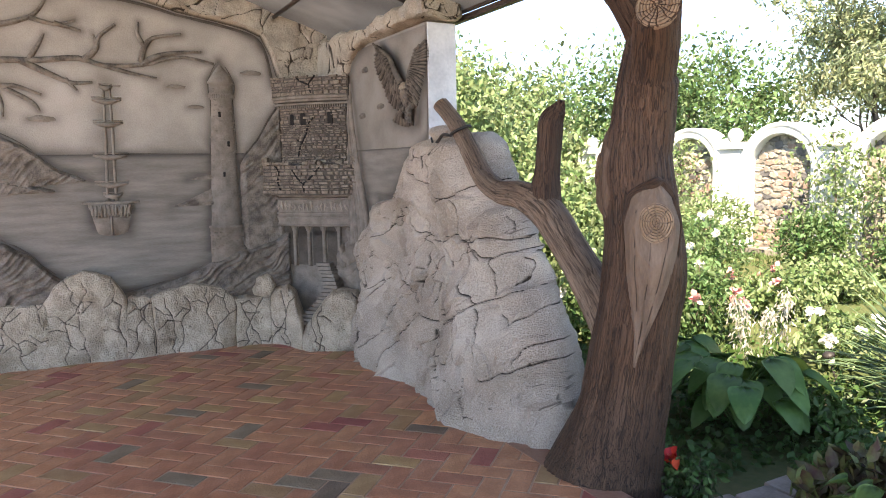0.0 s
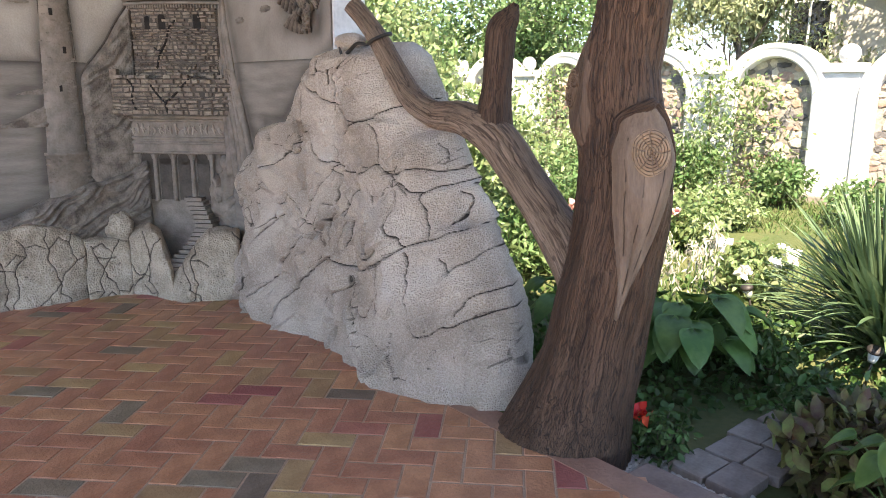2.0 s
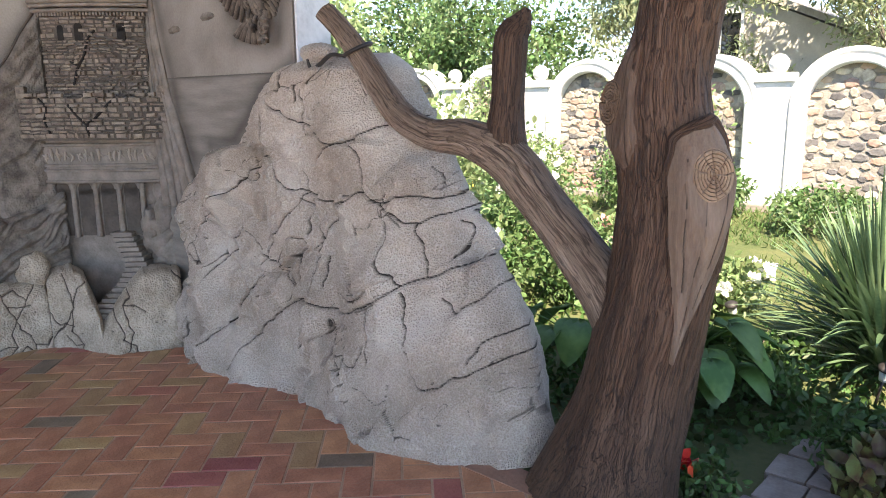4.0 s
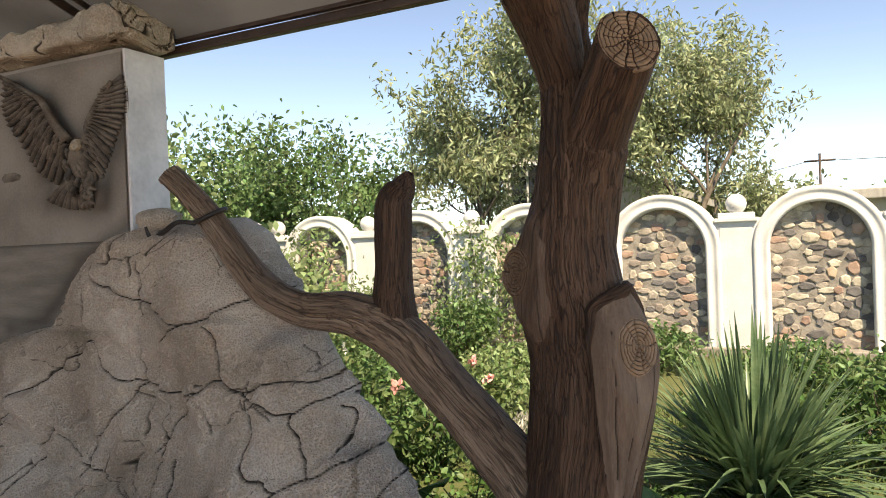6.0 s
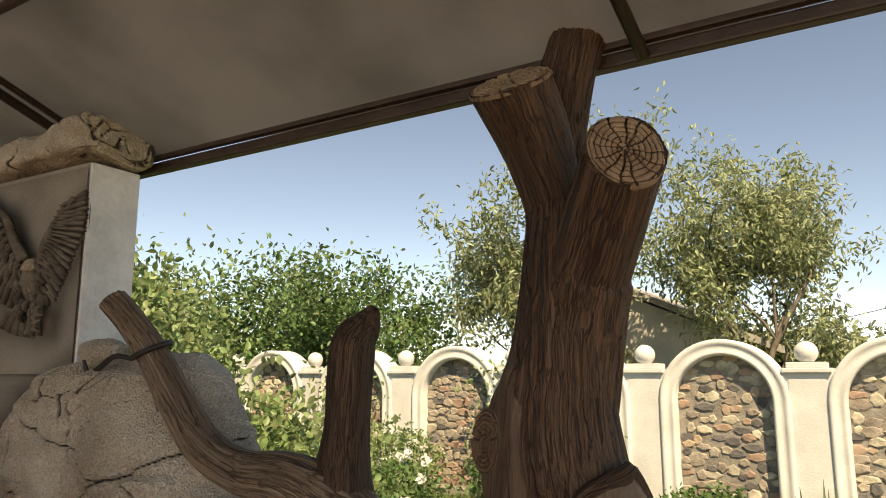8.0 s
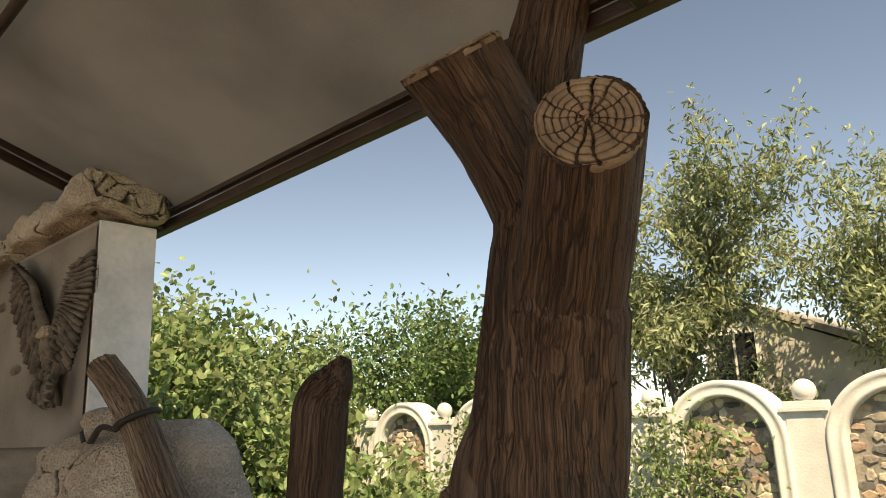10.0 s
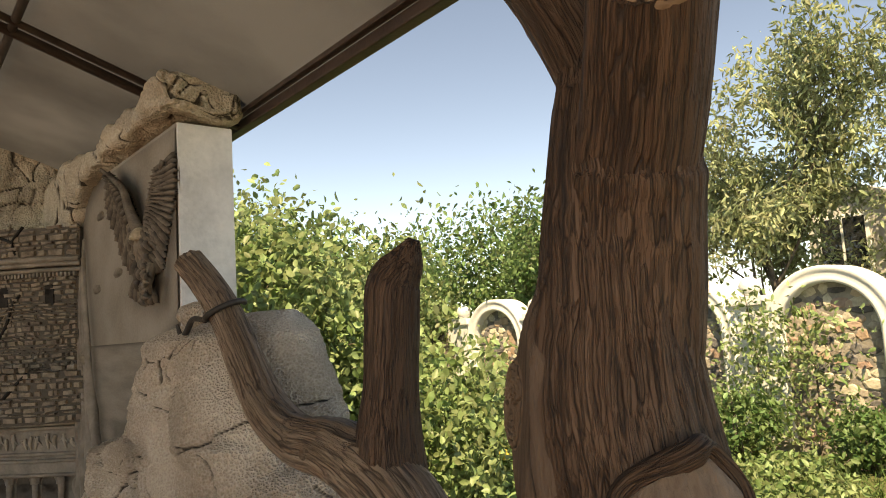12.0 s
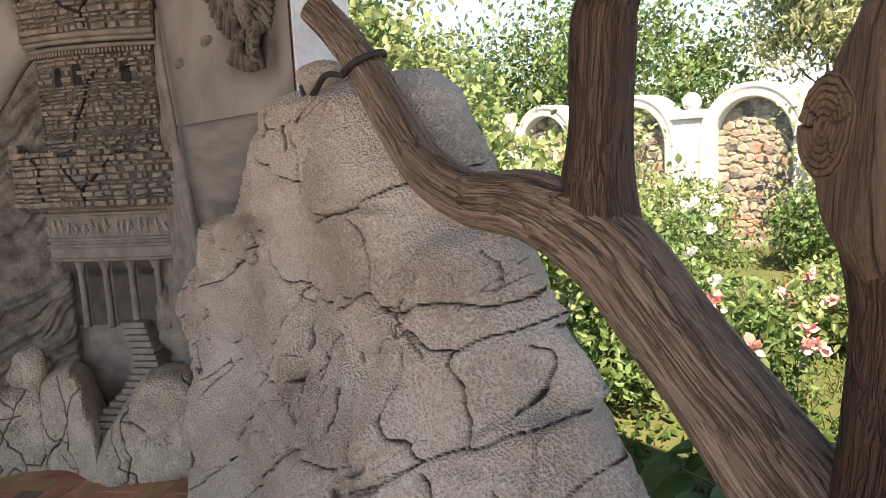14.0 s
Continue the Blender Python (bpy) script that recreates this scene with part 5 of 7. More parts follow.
f = cut_face("round_knot", (-0.076, 4.327, 1.307), (0.58, 0.80, 0.12), 0.080, 0.095, seed=6, cracks=8, thick=0.05)
f.parent = bare

# a second bare patch round the other knot
verts, dark, na, nz = [], [], 50, 110
for i in range(nz):
    z = 1.30 + 0.50 * i / (nz - 1)
    cx, cy, rr = (float(np.interp(z, [1.10, 1.35, 1.60, 1.80, 1.98], q)) for q in ((-0.20, -0.20, -0.20, -0.20, -0.21), (4.125, 4.11, 4.095, 4.10, 4.10), (0.19, 0.163, 0.146, 0.134, 0.12)))
    half = float(np.interp(z, [1.22, 1.30, 1.45, 1.62, 1.75, 1.86], [0.08, 0.30, 0.48, 0.46, 0.30, 0.05])) * (1 + 0.12 * noise.noise((z * 14, 2, 0)))
    for k in range(na):
        s = 2 * k / (na - 1) - 1
        w = -0.66 + 0.10 * (z - 1.5) + s * half
        line = max(math.exp(-((s - s0 - 0.3 * (z - 1.5)) * half * rr / 0.002) ** 2) * (abs(z - z0) < 0.16) for s0, z0 in ((-0.45, 1.68), (0.15, 1.72), (0.5, 1.40), (-0.2, 1.36)))
        r = rr + 0.034 * (1 - s * s) - 0.020 - 0.005 * line - 0.04 * abs(2 * i / (nz - 1) - 1) ** 5
        p = swell((cx + r * math.cos(w) + 0.15, cy + r * math.sin(w) - 3.95, z + 0.12))
        verts.append((p[0] + 0.004 * math.cos(w), p[1] + 0.004 * math.sin(w), p[2]))
        dark.append(0.85 * line)
arrays("bare_patch", verts, [(i * na + k, i * na + k + 1, (i + 1) * na + k + 1, (i + 1) * na + k) for i in range(nz - 1) for k in range(na - 1)], "bareDark", tree, "bare worn wood round a knot", crack=dark)

# dark strap round the bough's tip
strap = thing("strap", -0.03, 2.5, 1.87, "black bent metal strap holding the bough to the rock", "strap")
turn_axis = Vector((0.15, -0.55, 0.75)).normalized()
side_a = turn_axis.cross(Vector((1, 0, 0))).normalized()
side_b = turn_axis.cross(side_a)
loop = [Vector((-0.005, 0.09, -0.06)) + (side_a * math.cos(w) + side_b * math.sin(w)) * 0.068 + turn_axis * 0.035 * math.sin(w * 0.8) for w in np.linspace(2.2, 7.4, 12)]
tube("loop", [(*q, 0.010) for q in loop], "black", strap, sides=10, rows=50)
tube("hook", [(0.05, 0.07, -0.10, 0.008), (0.06, -0.02, -0.09, 0.010), (0.05, -0.12, -0.13, 0.011), (0.04, -0.20, -0.15, 0.010), (0.05, -0.22, -0.10, 0.006)], "black", strap, sides=10, rows=24)

# ---- awning ----
awning = thing("ceiling", 0, 0, 0, "grey canvas awning on brown steel pipes", "awning", kind="structure")
# runs on unseen to u 6.8, added length that keeps sun off the wall
verts, nu, nv = [], 60, 90
for i in range(nu):
    u = -0.38 + 7.2 * i / (nu - 1)
    for k in range(nv):
        v = -0.1 + 8.3 * k / (nv - 1)
        verts.append((u, v, roof_z(u) + 0.012 * math.sin(u * 4.2 + 1) * math.sin(v * 2.1) + 0.03))
fs = [(i * nv + k, (i + 1) * nv + k, (i + 1) * nv + k + 1, i * nv + k + 1) for i in range(nu - 1) for k in range(nv - 1)]
arrays("canvas", verts, fs, "canvas", awning, "grey woven canvas")
part("edge_beam", one_box(-0.41, -0.36, -0.1, 8.25, 2.612, 2.655, 0.008), "pipe", awning, "dark brown steel edge beam", smooth=False)
part("edge_strip", one_box(-0.36, -0.33, -0.1, 8.25, 2.655, 2.675, 0.004), "pipe", awning, smooth=False)


def pipe(name, a, b, r):
    return tube(name, [(*a, r), (*b, r)], "pipe", awning, sides=12, rows=3)


pipe("long_pipe", (0.49, -0.05, roof_z(0.49) - 0.005), (0.49, 8.2, roof_z(0.49) - 0.005), 0.017)
pipe("long_pipe", (2.2, -0.05, roof_z(2.2) - 0.005), (2.2, 8.2, roof_z(2.2) - 0.005), 0.017)
for v, r in ((1.88, 0.020), (1.98, 0.014), (4.30, 0.020), (6.8, 0.020)):
    pipe("rafter", (-0.36, v, roof_z(-0.36) - 0.012), (6.8, v, roof_z(6.8) - 0.012), r)



# ---- castle in the corner ----
castle = thing("carved_castle", 0.2625, 0.38, 0.0, "brown carved castle of small stones in the corner of the walls", "relief castle", turn=CORNER_TURN)


def bulge(x, half, out):
    return out * (1 - (x / half) ** 2)


def shell(name, half, z0, z1, out, depth, tone, label="", mid=0.0):
    """A bowed slab of wall that runs from the corner's left side to its right."""
    n, verts = 24, []
    for z in (z0, z1):
        for i in range(n):
            x = -half + 2 * half * i / (n - 1)
            verts += [(x + mid, depth + bulge(x, half, out), z), (x + mid, -0.30, z)]
    faces = []
    for i in range(n - 1):
        a, b = 2 * i, 2 * n + 2 * i
        faces += [(a + 2, a, b, b + 2), (b, b + 1, b + 3, b + 2), (a, a + 2, a + 3, a + 1)]
    faces += [(0, 1, 2 * n + 1, 2 * n), (2 * n - 1, 2 * n - 2, 4 * n - 2, 4 * n - 1)]
    return arrays(name, verts, faces, tone, castle, label, smooth=False)


def stonework(owner, half, z0, z1, out, depth, rng, rows, width, loose=True, skip=None):
    """Courses of small uneven stones, each standing a little proud of the shell."""
    blocks, cuts = [], np.cumsum(rng.uniform(0.6, 1.5, rows))
    cuts = z0 + (z1 - z0) * np.concatenate([[0.0], cuts / cuts[-1]])
    for r in range(rows):
        x = -half + rng.uniform(-0.5, 0) * width
        while x < half:
            w = width * rng.uniform(0.45, 1.7)
            a, b, h = max(x, -half), min(x + w, half), cuts[r + 1] - cuts[r]
            zc = (cuts[r] + cuts[r + 1]) / 2
            if b - a > 0.008 and not (skip and skip((a + b) / 2, zc)):
                y = depth + bulge((a + b) / 2, half, out)
                p = rng.uniform(0.004, 0.018) + 0.005 * noise.noise((a * 9, zc * 9, 4))
                j = rng.uniform(-0.0035, 0.0035, 8)
                g = 0.0028
                lean = 0.012 * noise.noise((a * 5, zc * 5, 1))
                q = [(a + g, y - 0.012, zc - h / 2 + g + j[0]), (b - g, y - 0.012, zc - h / 2 + g + j[1] + lean), (b - g, y - 0.012, zc + h / 2 - g + j[2] + lean), (a + g, y - 0.012, zc + h / 2 - g + j[3]),
                     (a + 2.2 * g, y + p, zc - h / 2 + 2 * g + j[0]), (b - 2.2 * g, y + p + j[5], zc - h / 2 + 2 * g + j[1] + lean), (b - 2.2 * g, y + p + j[6], zc + h / 2 - 2 * g + j[2] + lean), (a + 2.2 * g, y + p + j[7], zc + h / 2 - 2 * g + j[3])]
                blocks.append((q, [(4, 7, 6, 5), (0, 4, 5, 1), (1, 5, 6, 2), (2, 6, 7, 3), (3, 7, 4, 0)]))
            x += w
    if loose:
        for q, f in blocks:
            arrays("stone", q, f, "castle", owner, smooth=False)
    else:
        v, f = merge(blocks)
        tagged(arrays("stonework", v, f, "castleJ", owner, "courses of small brown stones", smooth=False), kind="stuff")


rng = np.random.default_rng(31)
M["castleJ"] = mat("carved_castle_stone_courses", (0.115, 0.092, 0.072), (0.26, 0.215, 0.17), 20, 0.85, 0.5, 90, island=0.18)
WINDOWS = ((0.19, 2.0, 0.020, 0.075), (0.068, 2.0, 0.026, 0.085), (-0.19, 2.0, 0.03, 0.085))
keep = shell("keep", 0.335, 1.55, 2.20, 0.06, -0.03, "glaze", "upper keep of the castle")
stonework(keep, 0.335, 1.58, 2.11, 0.06, -0.03, rng, 24, 0.048, False, lambda x, z: any(abs(x - a) < w + 0.006 and -h / 2 < z - b < h / 2 + w for a, b, w, h in WINDOWS))
# each opening is a near-black block, its depth of shade given by colour
for a, b, w, h in WINDOWS:
    y = -0.03 + bulge(a, 0.335, 0.06)
    bm = one_box(a - w, a + w, y - 0.06, y + 0.004, b - h / 2, b + h / 2)
    bmesh.ops.create_cone(bm, cap_ends=True, segments=20, radius1=w, radius2=w, depth=0.066, matrix=Matrix.Translation((a, y - 0.029, b + h / 2)) @ Matrix.Rotation(math.pi / 2, 4, "X"))
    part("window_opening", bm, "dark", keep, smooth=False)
for z, o, r in ((2.145, 0.012, 0.012), (2.175, 0.03, 0.014), (2.20, 0.045, 0.016)):
    tube("cornice", [(x, -0.03 + bulge(x, 0.385, 0.07) + o, z, r) for x in np.linspace(-0.375, 0.375, 9)], "relief", castle, sides=8, rows=40)
for k in range(34):
    x = -0.34 + 0.68 * k / 33
    y = -0.015 + bulge(x, 0.385, 0.07)
    part("dentil", one_box(x - 0.006, x + 0.006, y - 0.03, y + 0.012, 2.108, 2.130, 0.002), "relief", castle, smooth=False)
crown = shell("battlement", 0.385, 2.20, 2.37, 0.07, 0.02, "glaze", "broken battlement of the keep")
stonework(crown, 0.385, 2.215, 2.385, 0.07, 0.02, rng, 6, 0.06, True, lambda x, z: z > 2.355 and noise.noise((x * 9, 2, 0)) > 0.05)
block = shell("lower_wall", 0.485, 1.335, 1.60, 0.10, 0.06, "glaze", "lower fighting wall of the castle")
for x in (0.455, -0.44):
    part("merlon", one_box(x - 0.028, x + 0.028, 0.04, 0.085, 1.60, 1.675, 0.006), "castle", block, smooth=False)
stonework(block, 0.485, 1.345, 1.635, 0.10, 0.06, rng, 10, 0.06, True, lambda x, z: z > 1.60 and (noise.noise((x * 7, 5, 0)) > 0.1))
for rows, half, out, depth in (([(0.0, 1.36), (0.01, 1.43), (-0.04, 1.47), (-0.10, 1.53), (-0.17, 1.60)], 0.485, 0.10, 0.06), ([(0.01, 1.43), (0.07, 1.49), (0.12, 1.56)], 0.485, 0.10, 0.06), ([(0.26, 1.38), (0.29, 1.46), (0.27, 1.54), (0.32, 1.60)], 0.485, 0.10, 0.06),
                               ([(0.13, 1.68), (0.10, 1.78), (0.05, 1.86), (0.01, 1.97), (-0.04, 2.02)], 0.335, 0.06, -0.03), ([(0.08, 1.80), (0.14, 1.83)], 0.335, 0.06, -0.03),
                               ([(-0.06, 2.23), (-0.04, 2.30), (-0.10, 2.38)], 0.385, 0.07, 0.02), ([(-0.04, 2.30), (0.05, 2.34), (0.09, 2.38)], 0.385, 0.07, 0.02)):
    tube("stone_crack", [(x, depth + bulge(x, half, out) + 0.009, z, 0.007) for x, z in rows], "dark", castle, sides=6, rows=8 * len(rows), lump=0.006)
shell("frieze_wall", 0.43, 1.05, 1.335, 0.03, -0.04, "relief", "plain band with a carved frieze")
for k in range(17):
    x = -0.36 + 0.76 * k / 16 + rng.uniform(-0.014, 0.014)
    y, h = -0.038 + bulge(x, 0.42, 0.03), rng.uniform(0.05, 0.085)
    tube("frieze_figure", [(x + rng.uniform(-0.022, 0.022), y, 1.19, 0.004), (x + rng.uniform(-0.008, 0.008), y + 0.006, 1.19 + h * 0.55, 0.010), (x + rng.uniform(-0.010, 0.010), y + 0.005, 1.19 + h, 0.008)], "figure", castle, sides=7, rows=9, lump=0.005, seed=k)
    if k % 3:
        tube("frieze_limb", [(x - 0.02, y + 0.002, 1.19 + h * 0.35, 0.004), (x + 0.004, y + 0.008, 1.19 + h * 0.7, 0.006), (x + 0.022, y + 0.002, 1.19 + h * rng.uniform(0.5, 1.0), 0.004)], "figure", castle, sides=6, rows=6)
for z, o in ((1.30, 0.02), (1.165, 0.012), (1.13, 0.016), (1.055, 0.012)):
    tube("moulding", [(x, -0.045 + bulge(x, 0.42, 0.03) + o, z, 0.011) for x in np.linspace(-0.41, 0.41, 7)], "relief", castle, sides=7, rows=24)
shell("arcade_wall", 0.40, 0.66, 1.06, 0.02, -0.10, "relief", "deep recessed back of the arcade", 0.13)
for x in (0.47, 0.40, 0.255, 0.105, -0.05, -0.205):
    tube("column", [(x, -0.062, 0.68, 0.026), (x, -0.062, 0.70, 0.019), (x, -0.062, 0.98, 0.017), (x, -0.062, 1.0, 0.022), (x, -0.062, 1.04, 0.026)], "relief", castle, sides=12, rows=24, lump=0.003)
# dark plates between the columns paint in the shade of the recess
for x in (0.3275, 0.18, 0.0275, -0.1275):
    bm = one_box(x - 0.05, x + 0.05, -0.10, -0.0785, 0.68, 1.0)
    bmesh.ops.create_cone(bm, cap_ends=True, segments=20, radius1=0.05, radius2=0.05, depth=0.0215, matrix=Matrix.Translation((x, -0.08925, 1.0)) @ Matrix.Rotation(math.pi / 2, 4, "X"))
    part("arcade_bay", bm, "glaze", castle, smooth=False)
    verts = []
    for k in range(13):
        w = math.pi * k / 12
        verts += [(x + 0.052 * math.cos(w), -0.055, 1.0 + 0.052 * math.sin(w)), (x + 0.068 * math.cos(w), -0.05, 1.0 + 0.068 * math.sin(w)), (x + 0.066 * math.cos(w), -0.095, 1.0 + 0.066 * math.sin(w))]
    arrays("arch_ring", verts, [(3 * k, 3 * k + 3, 3 * k + 4, 3 * k + 1) for k in range(12)] + [(3 * k, 3 * k + 2, 3 * k + 5, 3 * k + 3) for k in range(12)], "relief", castle)
# ground under the arcade, steps and side rock
for k in range(18):
    z = 0.71 - 0.031 * k
    x = float(np.interp(z, [0.18, 0.30, 0.40, 0.51, 0.59, 0.71], [0.06, -0.05, -0.145, -0.19, -0.14, -0.06]))
    part("stair_step", one_box(x - 0.072, x + 0.072, -0.16, float(np.interp(k, [0, 8, 17], [0.0, 0.13, 0.28])), z - 0.029, z, 0.005), "relief", castle, smooth=False)
for k, (x, z, w, h) in enumerate(((-0.38, 0.84, 0.10, 0.22), (-0.32, 0.68, 0.14, 0.16), (0.56, 0.95, 0.06, 0.34), (-0.47, 1.1, 0.06, 0.3), (-0.27, 0.76, 0.05, 0.14), (-0.40, 0.55, 0.16, 0.14))):
    bm = bmesh.new()
    bmesh.ops.create_icosphere(bm, subdivisions=4, radius=1.0)
    for vert in bm.verts:
        q = 1 + 0.35 * fbm(vert.co.x * 1.3 + k * 3, vert.co.y * 1.3, vert.co.z * 2.2, 4)
        q += 0.10 * abs(noise.noise((vert.co.x * 5 + vert.co.z * 2, vert.co.y * 5, vert.co.z * 2 + k)))
        vert.co = (x + vert.co.x * w * q, -0.07 + vert.co.y * 0.10 * q, z + vert.co.z * h * q)
    part("carved_rock", bm, "relief", castle)
shell("foot_rock", 0.5, 0.0, 0.66, 0.04, -0.12, "relief", "dark carved rock under the arcade")

# ---- the carved bird of prey on the side wall, one plain mesh ----
pieces, rim_shade = [], {}


def feather(v0, z0, v1, z1, w, out):
    d = Vector((0, v1 - v0, z1 - z0))
    side = Vector((0, -d.z, d.y)).normalized() * w
    verts, n = [], 6
    for k in range(n + 1):
        f = k / n
        c = Vector((out + 0.014 * math.sin(math.pi * f) - 0.016 * f, v0, z0)) + d * f
        s = side * (0.6 + 0.5 * f) * (1.0 if f < 0.85 else 0.55)
        verts += [c - s + Vector((-0.020, 0, 0)), c, c + s + Vector((-0.020, 0, 0))]
    faces = [(3 * k + i, 3 * k + i + 1, 3 * k + i + 4, 3 * k + i + 3) for k in range(n) for i in (0, 1)]
    # darker rims: the shadow between lapped feathers, put into the colour
    rim_shade[len(pieces)] = [0.75 if i % 3 != 1 else 0.0 for i in range(len(verts))]
    pieces.append((verts, faces))


def along(rows, f):
    q = spline(rows, 60)[int(f * 59)]
    return float(q[0]), float(q[1])


def web(a_rows, b_rows, out):
    """The body of a wing below its feathers."""
    a, b, n = spline(a_rows, 24), spline(b_rows, 24), 10
    verts = [(out * math.sin(math.pi * (0.5 - 0.5 * k / (n - 1))), *(a[i] + (b[i] - a[i]) * k / (n - 1))) for i in range(24) for k in range(n)]
    pieces.append((verts, [(i * n + k, i * n + k + 1, (i + 1) * n + k + 1, (i + 1) * n + k) for i in range(23) for k in range(n - 1)]))


# far wing: feathers fan from its front edge to the outer tips, in layers; then the near wing, raised at the wall's end
WINGS = (([(1.35, 2.525), (1.49, 2.45), (1.61, 2.39), (1.68, 2.30), (1.78, 2.19)], [(1.44, 2.475), (1.55, 2.42), (1.63, 2.36), (1.70, 2.27), (1.80, 2.16)], [(1.32, 2.515), (1.30, 2.41), (1.33, 2.31), (1.43, 2.19), (1.53, 2.06), (1.67, 1.985)], 0.017),
         ([(2.07, 2.42), (2.02, 2.375), (1.965, 2.32), (1.915, 2.25), (1.90, 2.16)], [(2.04, 2.39), (1.985, 2.335), (1.945, 2.27), (1.915, 2.20), (1.90, 2.10)], [(2.09, 2.455), (2.108, 2.38), (2.10, 2.28), (2.04, 2.17), (1.98, 2.07), (1.93, 1.99)], 0.014))
for lead, front, tips, wide in WINGS:
    web(front, tips, 0.016)
    for reach, out, k0, count in ((1.0, 0.040, 1.0, 21), (0.62, 0.056, 0.75, 22), (0.38, 0.068, 0.62, 24), (0.2, 0.076, 0.55, 24)):
        for k in range(count):
            f = (k + 0.35 * (reach < 1)) / count
            (a, b1), (c, d) = along(front, f), along(tips, f)
            feather(a, b1, a + (c - a) * reach, b1 + (d - b1) * reach, wide * k0, out + 0.006 * (k % 2))
    pieces.append(tube_data([(0.055, a, z, r) for (a, z), r in zip(lead, (0.008, 0.012, 0.015, 0.019, 0.026))], sides=10, rows=24, lump=0.006))
for k in range(11):          # tail
    feather(1.80 + 0.008 * k, 2.02, 1.59 + 0.027 * k, 1.925 - 0.005 * k - 0.02 * math.sin(k * 0.31), 0.017, 0.046 + 0.006 * (k % 2))
for k in range(44):          # breast feathers
    a = 1.80 + 0.12 * rng.uniform()
    feather(a, 2.17 - 0.20 * k / 43, a + rng.uniform(-0.02, 0.02), 2.125 - 0.20 * k / 43, 0.010, 0.078 + 0.02 * rng.uniform())
pieces.append(tube_data([(0.04, 1.855, 2.19, 0.032), (0.045, 1.86, 2.10, 0.058), (0.03, 1.875, 1.99, 0.04)], sides=22, rows=26, groove=0.006, freq=5))
for c0, c1 in ((1.94, 1.96), (1.925, 1.90)):      # legs and claws
    pieces.append(tube_data([(0.05, c0 - 0.05, 2.03, 0.026), (0.065, c0 - 0.02, 1.97, 0.018), (0.07, c0, c1, 0.013)], sides=10, rows=12))
    for k in range(5):
        w = -2.2 + 0.95 * k
        pieces.append(tube_data([(0.07, c0, c1, 0.010), (0.10, c0 + 0.028 * math.cos(w), c1 + 0.024 * math.sin(w), 0.010), (0.085, c0 + 0.048 * math.cos(w), c1 + 0.046 * math.sin(w), 0.003)], sides=6, rows=8))
v, f = merge(pieces)
# the far wing stands further off the wall towards its tip
v = [(x + 0.055 * max(0.0, 1.86 - y) / 0.55, y + 0.05 * max(0.0, 1.86 - y) / 0.55 + 0.012 * (y > 1.86), z) for x, y, z in v]
bird = placed(arrays("carved_bird", v, f, "bird", crack=sum((rim_shade.get(i, [0.0] * len(q[0])) for i, q in enumerate(pieces)), [])), turn=1.5)
tagged(bird, "brown carved bird of prey with raised wings on the wall", "relief carving")
bm = bmesh.new()
bmesh.ops.create_icosphere(bm, subdivisions=3, radius=1.0)
for vert in bm.verts:
    beak = max(0.0, vert.co.x) ** 3 * max(0.0, -vert.co.z + 0.4)
    vert.co = (0.085 + vert.co.x * 0.034 + beak * 0.02, 1.89 + vert.co.y * 0.027, 2.155 + vert.co.z * 0.027 - beak * 0.022)
head = part("head", bm, "paleRock", bird, "pale carved head")

# ---- garden ----
def ground_z(u):
    return -0.13 + 0.34 * min(1.0, max(0.0, (-u - 1.2) / 5.0)) ** 1.2


us = np.concatenate([[0.0, -0.15], np.linspace(-0.3, -12, 60), [-20, -40, -100, -400, -1200]])
vs = np.concatenate([[-1200, -300, -60, -20], np.linspace(-12, 12, 70), [20, 60, 300, 1200]])
verts = [(u, v, ground_z(u) + (0.02 * fbm(u * 1.3, v * 1.3, 0, 3) if -12 < u < -0.5 else 0) - (0.1 if u > -0.1 else 0)) for u in us for v in vs]
nv = len(vs)
faces = [(i * nv + k, i * nv + k + 1, (i + 1) * nv + k + 1, (i + 1) * nv + k) for i in range(len(us) - 1) for k in range(nv - 1)]
ground = tagged(placed(arrays("ground", verts, faces, "ground")), "garden ground with thin grass and bare earth", "ground", kind="structure")
# unseen ground, made pale to bounce sunlight in under the awning
part("ground_behind", one_box(7.0, 1200, -1200, 1200, -0.4, -0.2), "yard", ground, smooth=False)
border = tagged(placed(part("floor_band", one_box(-0.02, 0.13, 3.3, 10.4, -0.05, 0.002, 0.002), "band", smooth=False)), "smooth red band along the terrace edge", "floor band", kind="structure")
kerb = tagged(placed(part("kerb", one_box(-0.17, -0.02, 4.34, 10.5, -0.22, -0.004, 0.012), "kerb", smooth=False)), "grey-red stone kerb along the terrace edge", "kerb", kind="structure")
for v in np.arange(4.8, 10.0, 0.5):
    part("kerb_joint", one_box(-0.172, -0.018, v, v + 0.006, -0.1, -0.001), "mortar", kerb, smooth=False)


def scatter(n, u0, u1, v0, v1, rng):
    p = np.stack([rng.uniform(u0, u1, n), rng.uniform(v0, v1, n), np.zeros(n)], 1)
    p[:, 2] = [ground_z(u) for u in p[:, 0]]
    return p


rng = np.random.default_rng(77)
# grass and low cover
p = scatter(26000, -6.6, -2.4, -3.5, 8.0, rng)
keepers = np.array([fbm(a * 0.7, b * 0.7, 3.0, 2) > -0.12 for a, b, _ in p])
v, f = leaf_data(p[keepers], 0.075, rng, droop=-1.6, narrow=0.12, up=0.0)
tagged(placed(arrays("grass", v, f, "grass")), "thin sunlit grass between the flower beds", "grass", kind="stuff")
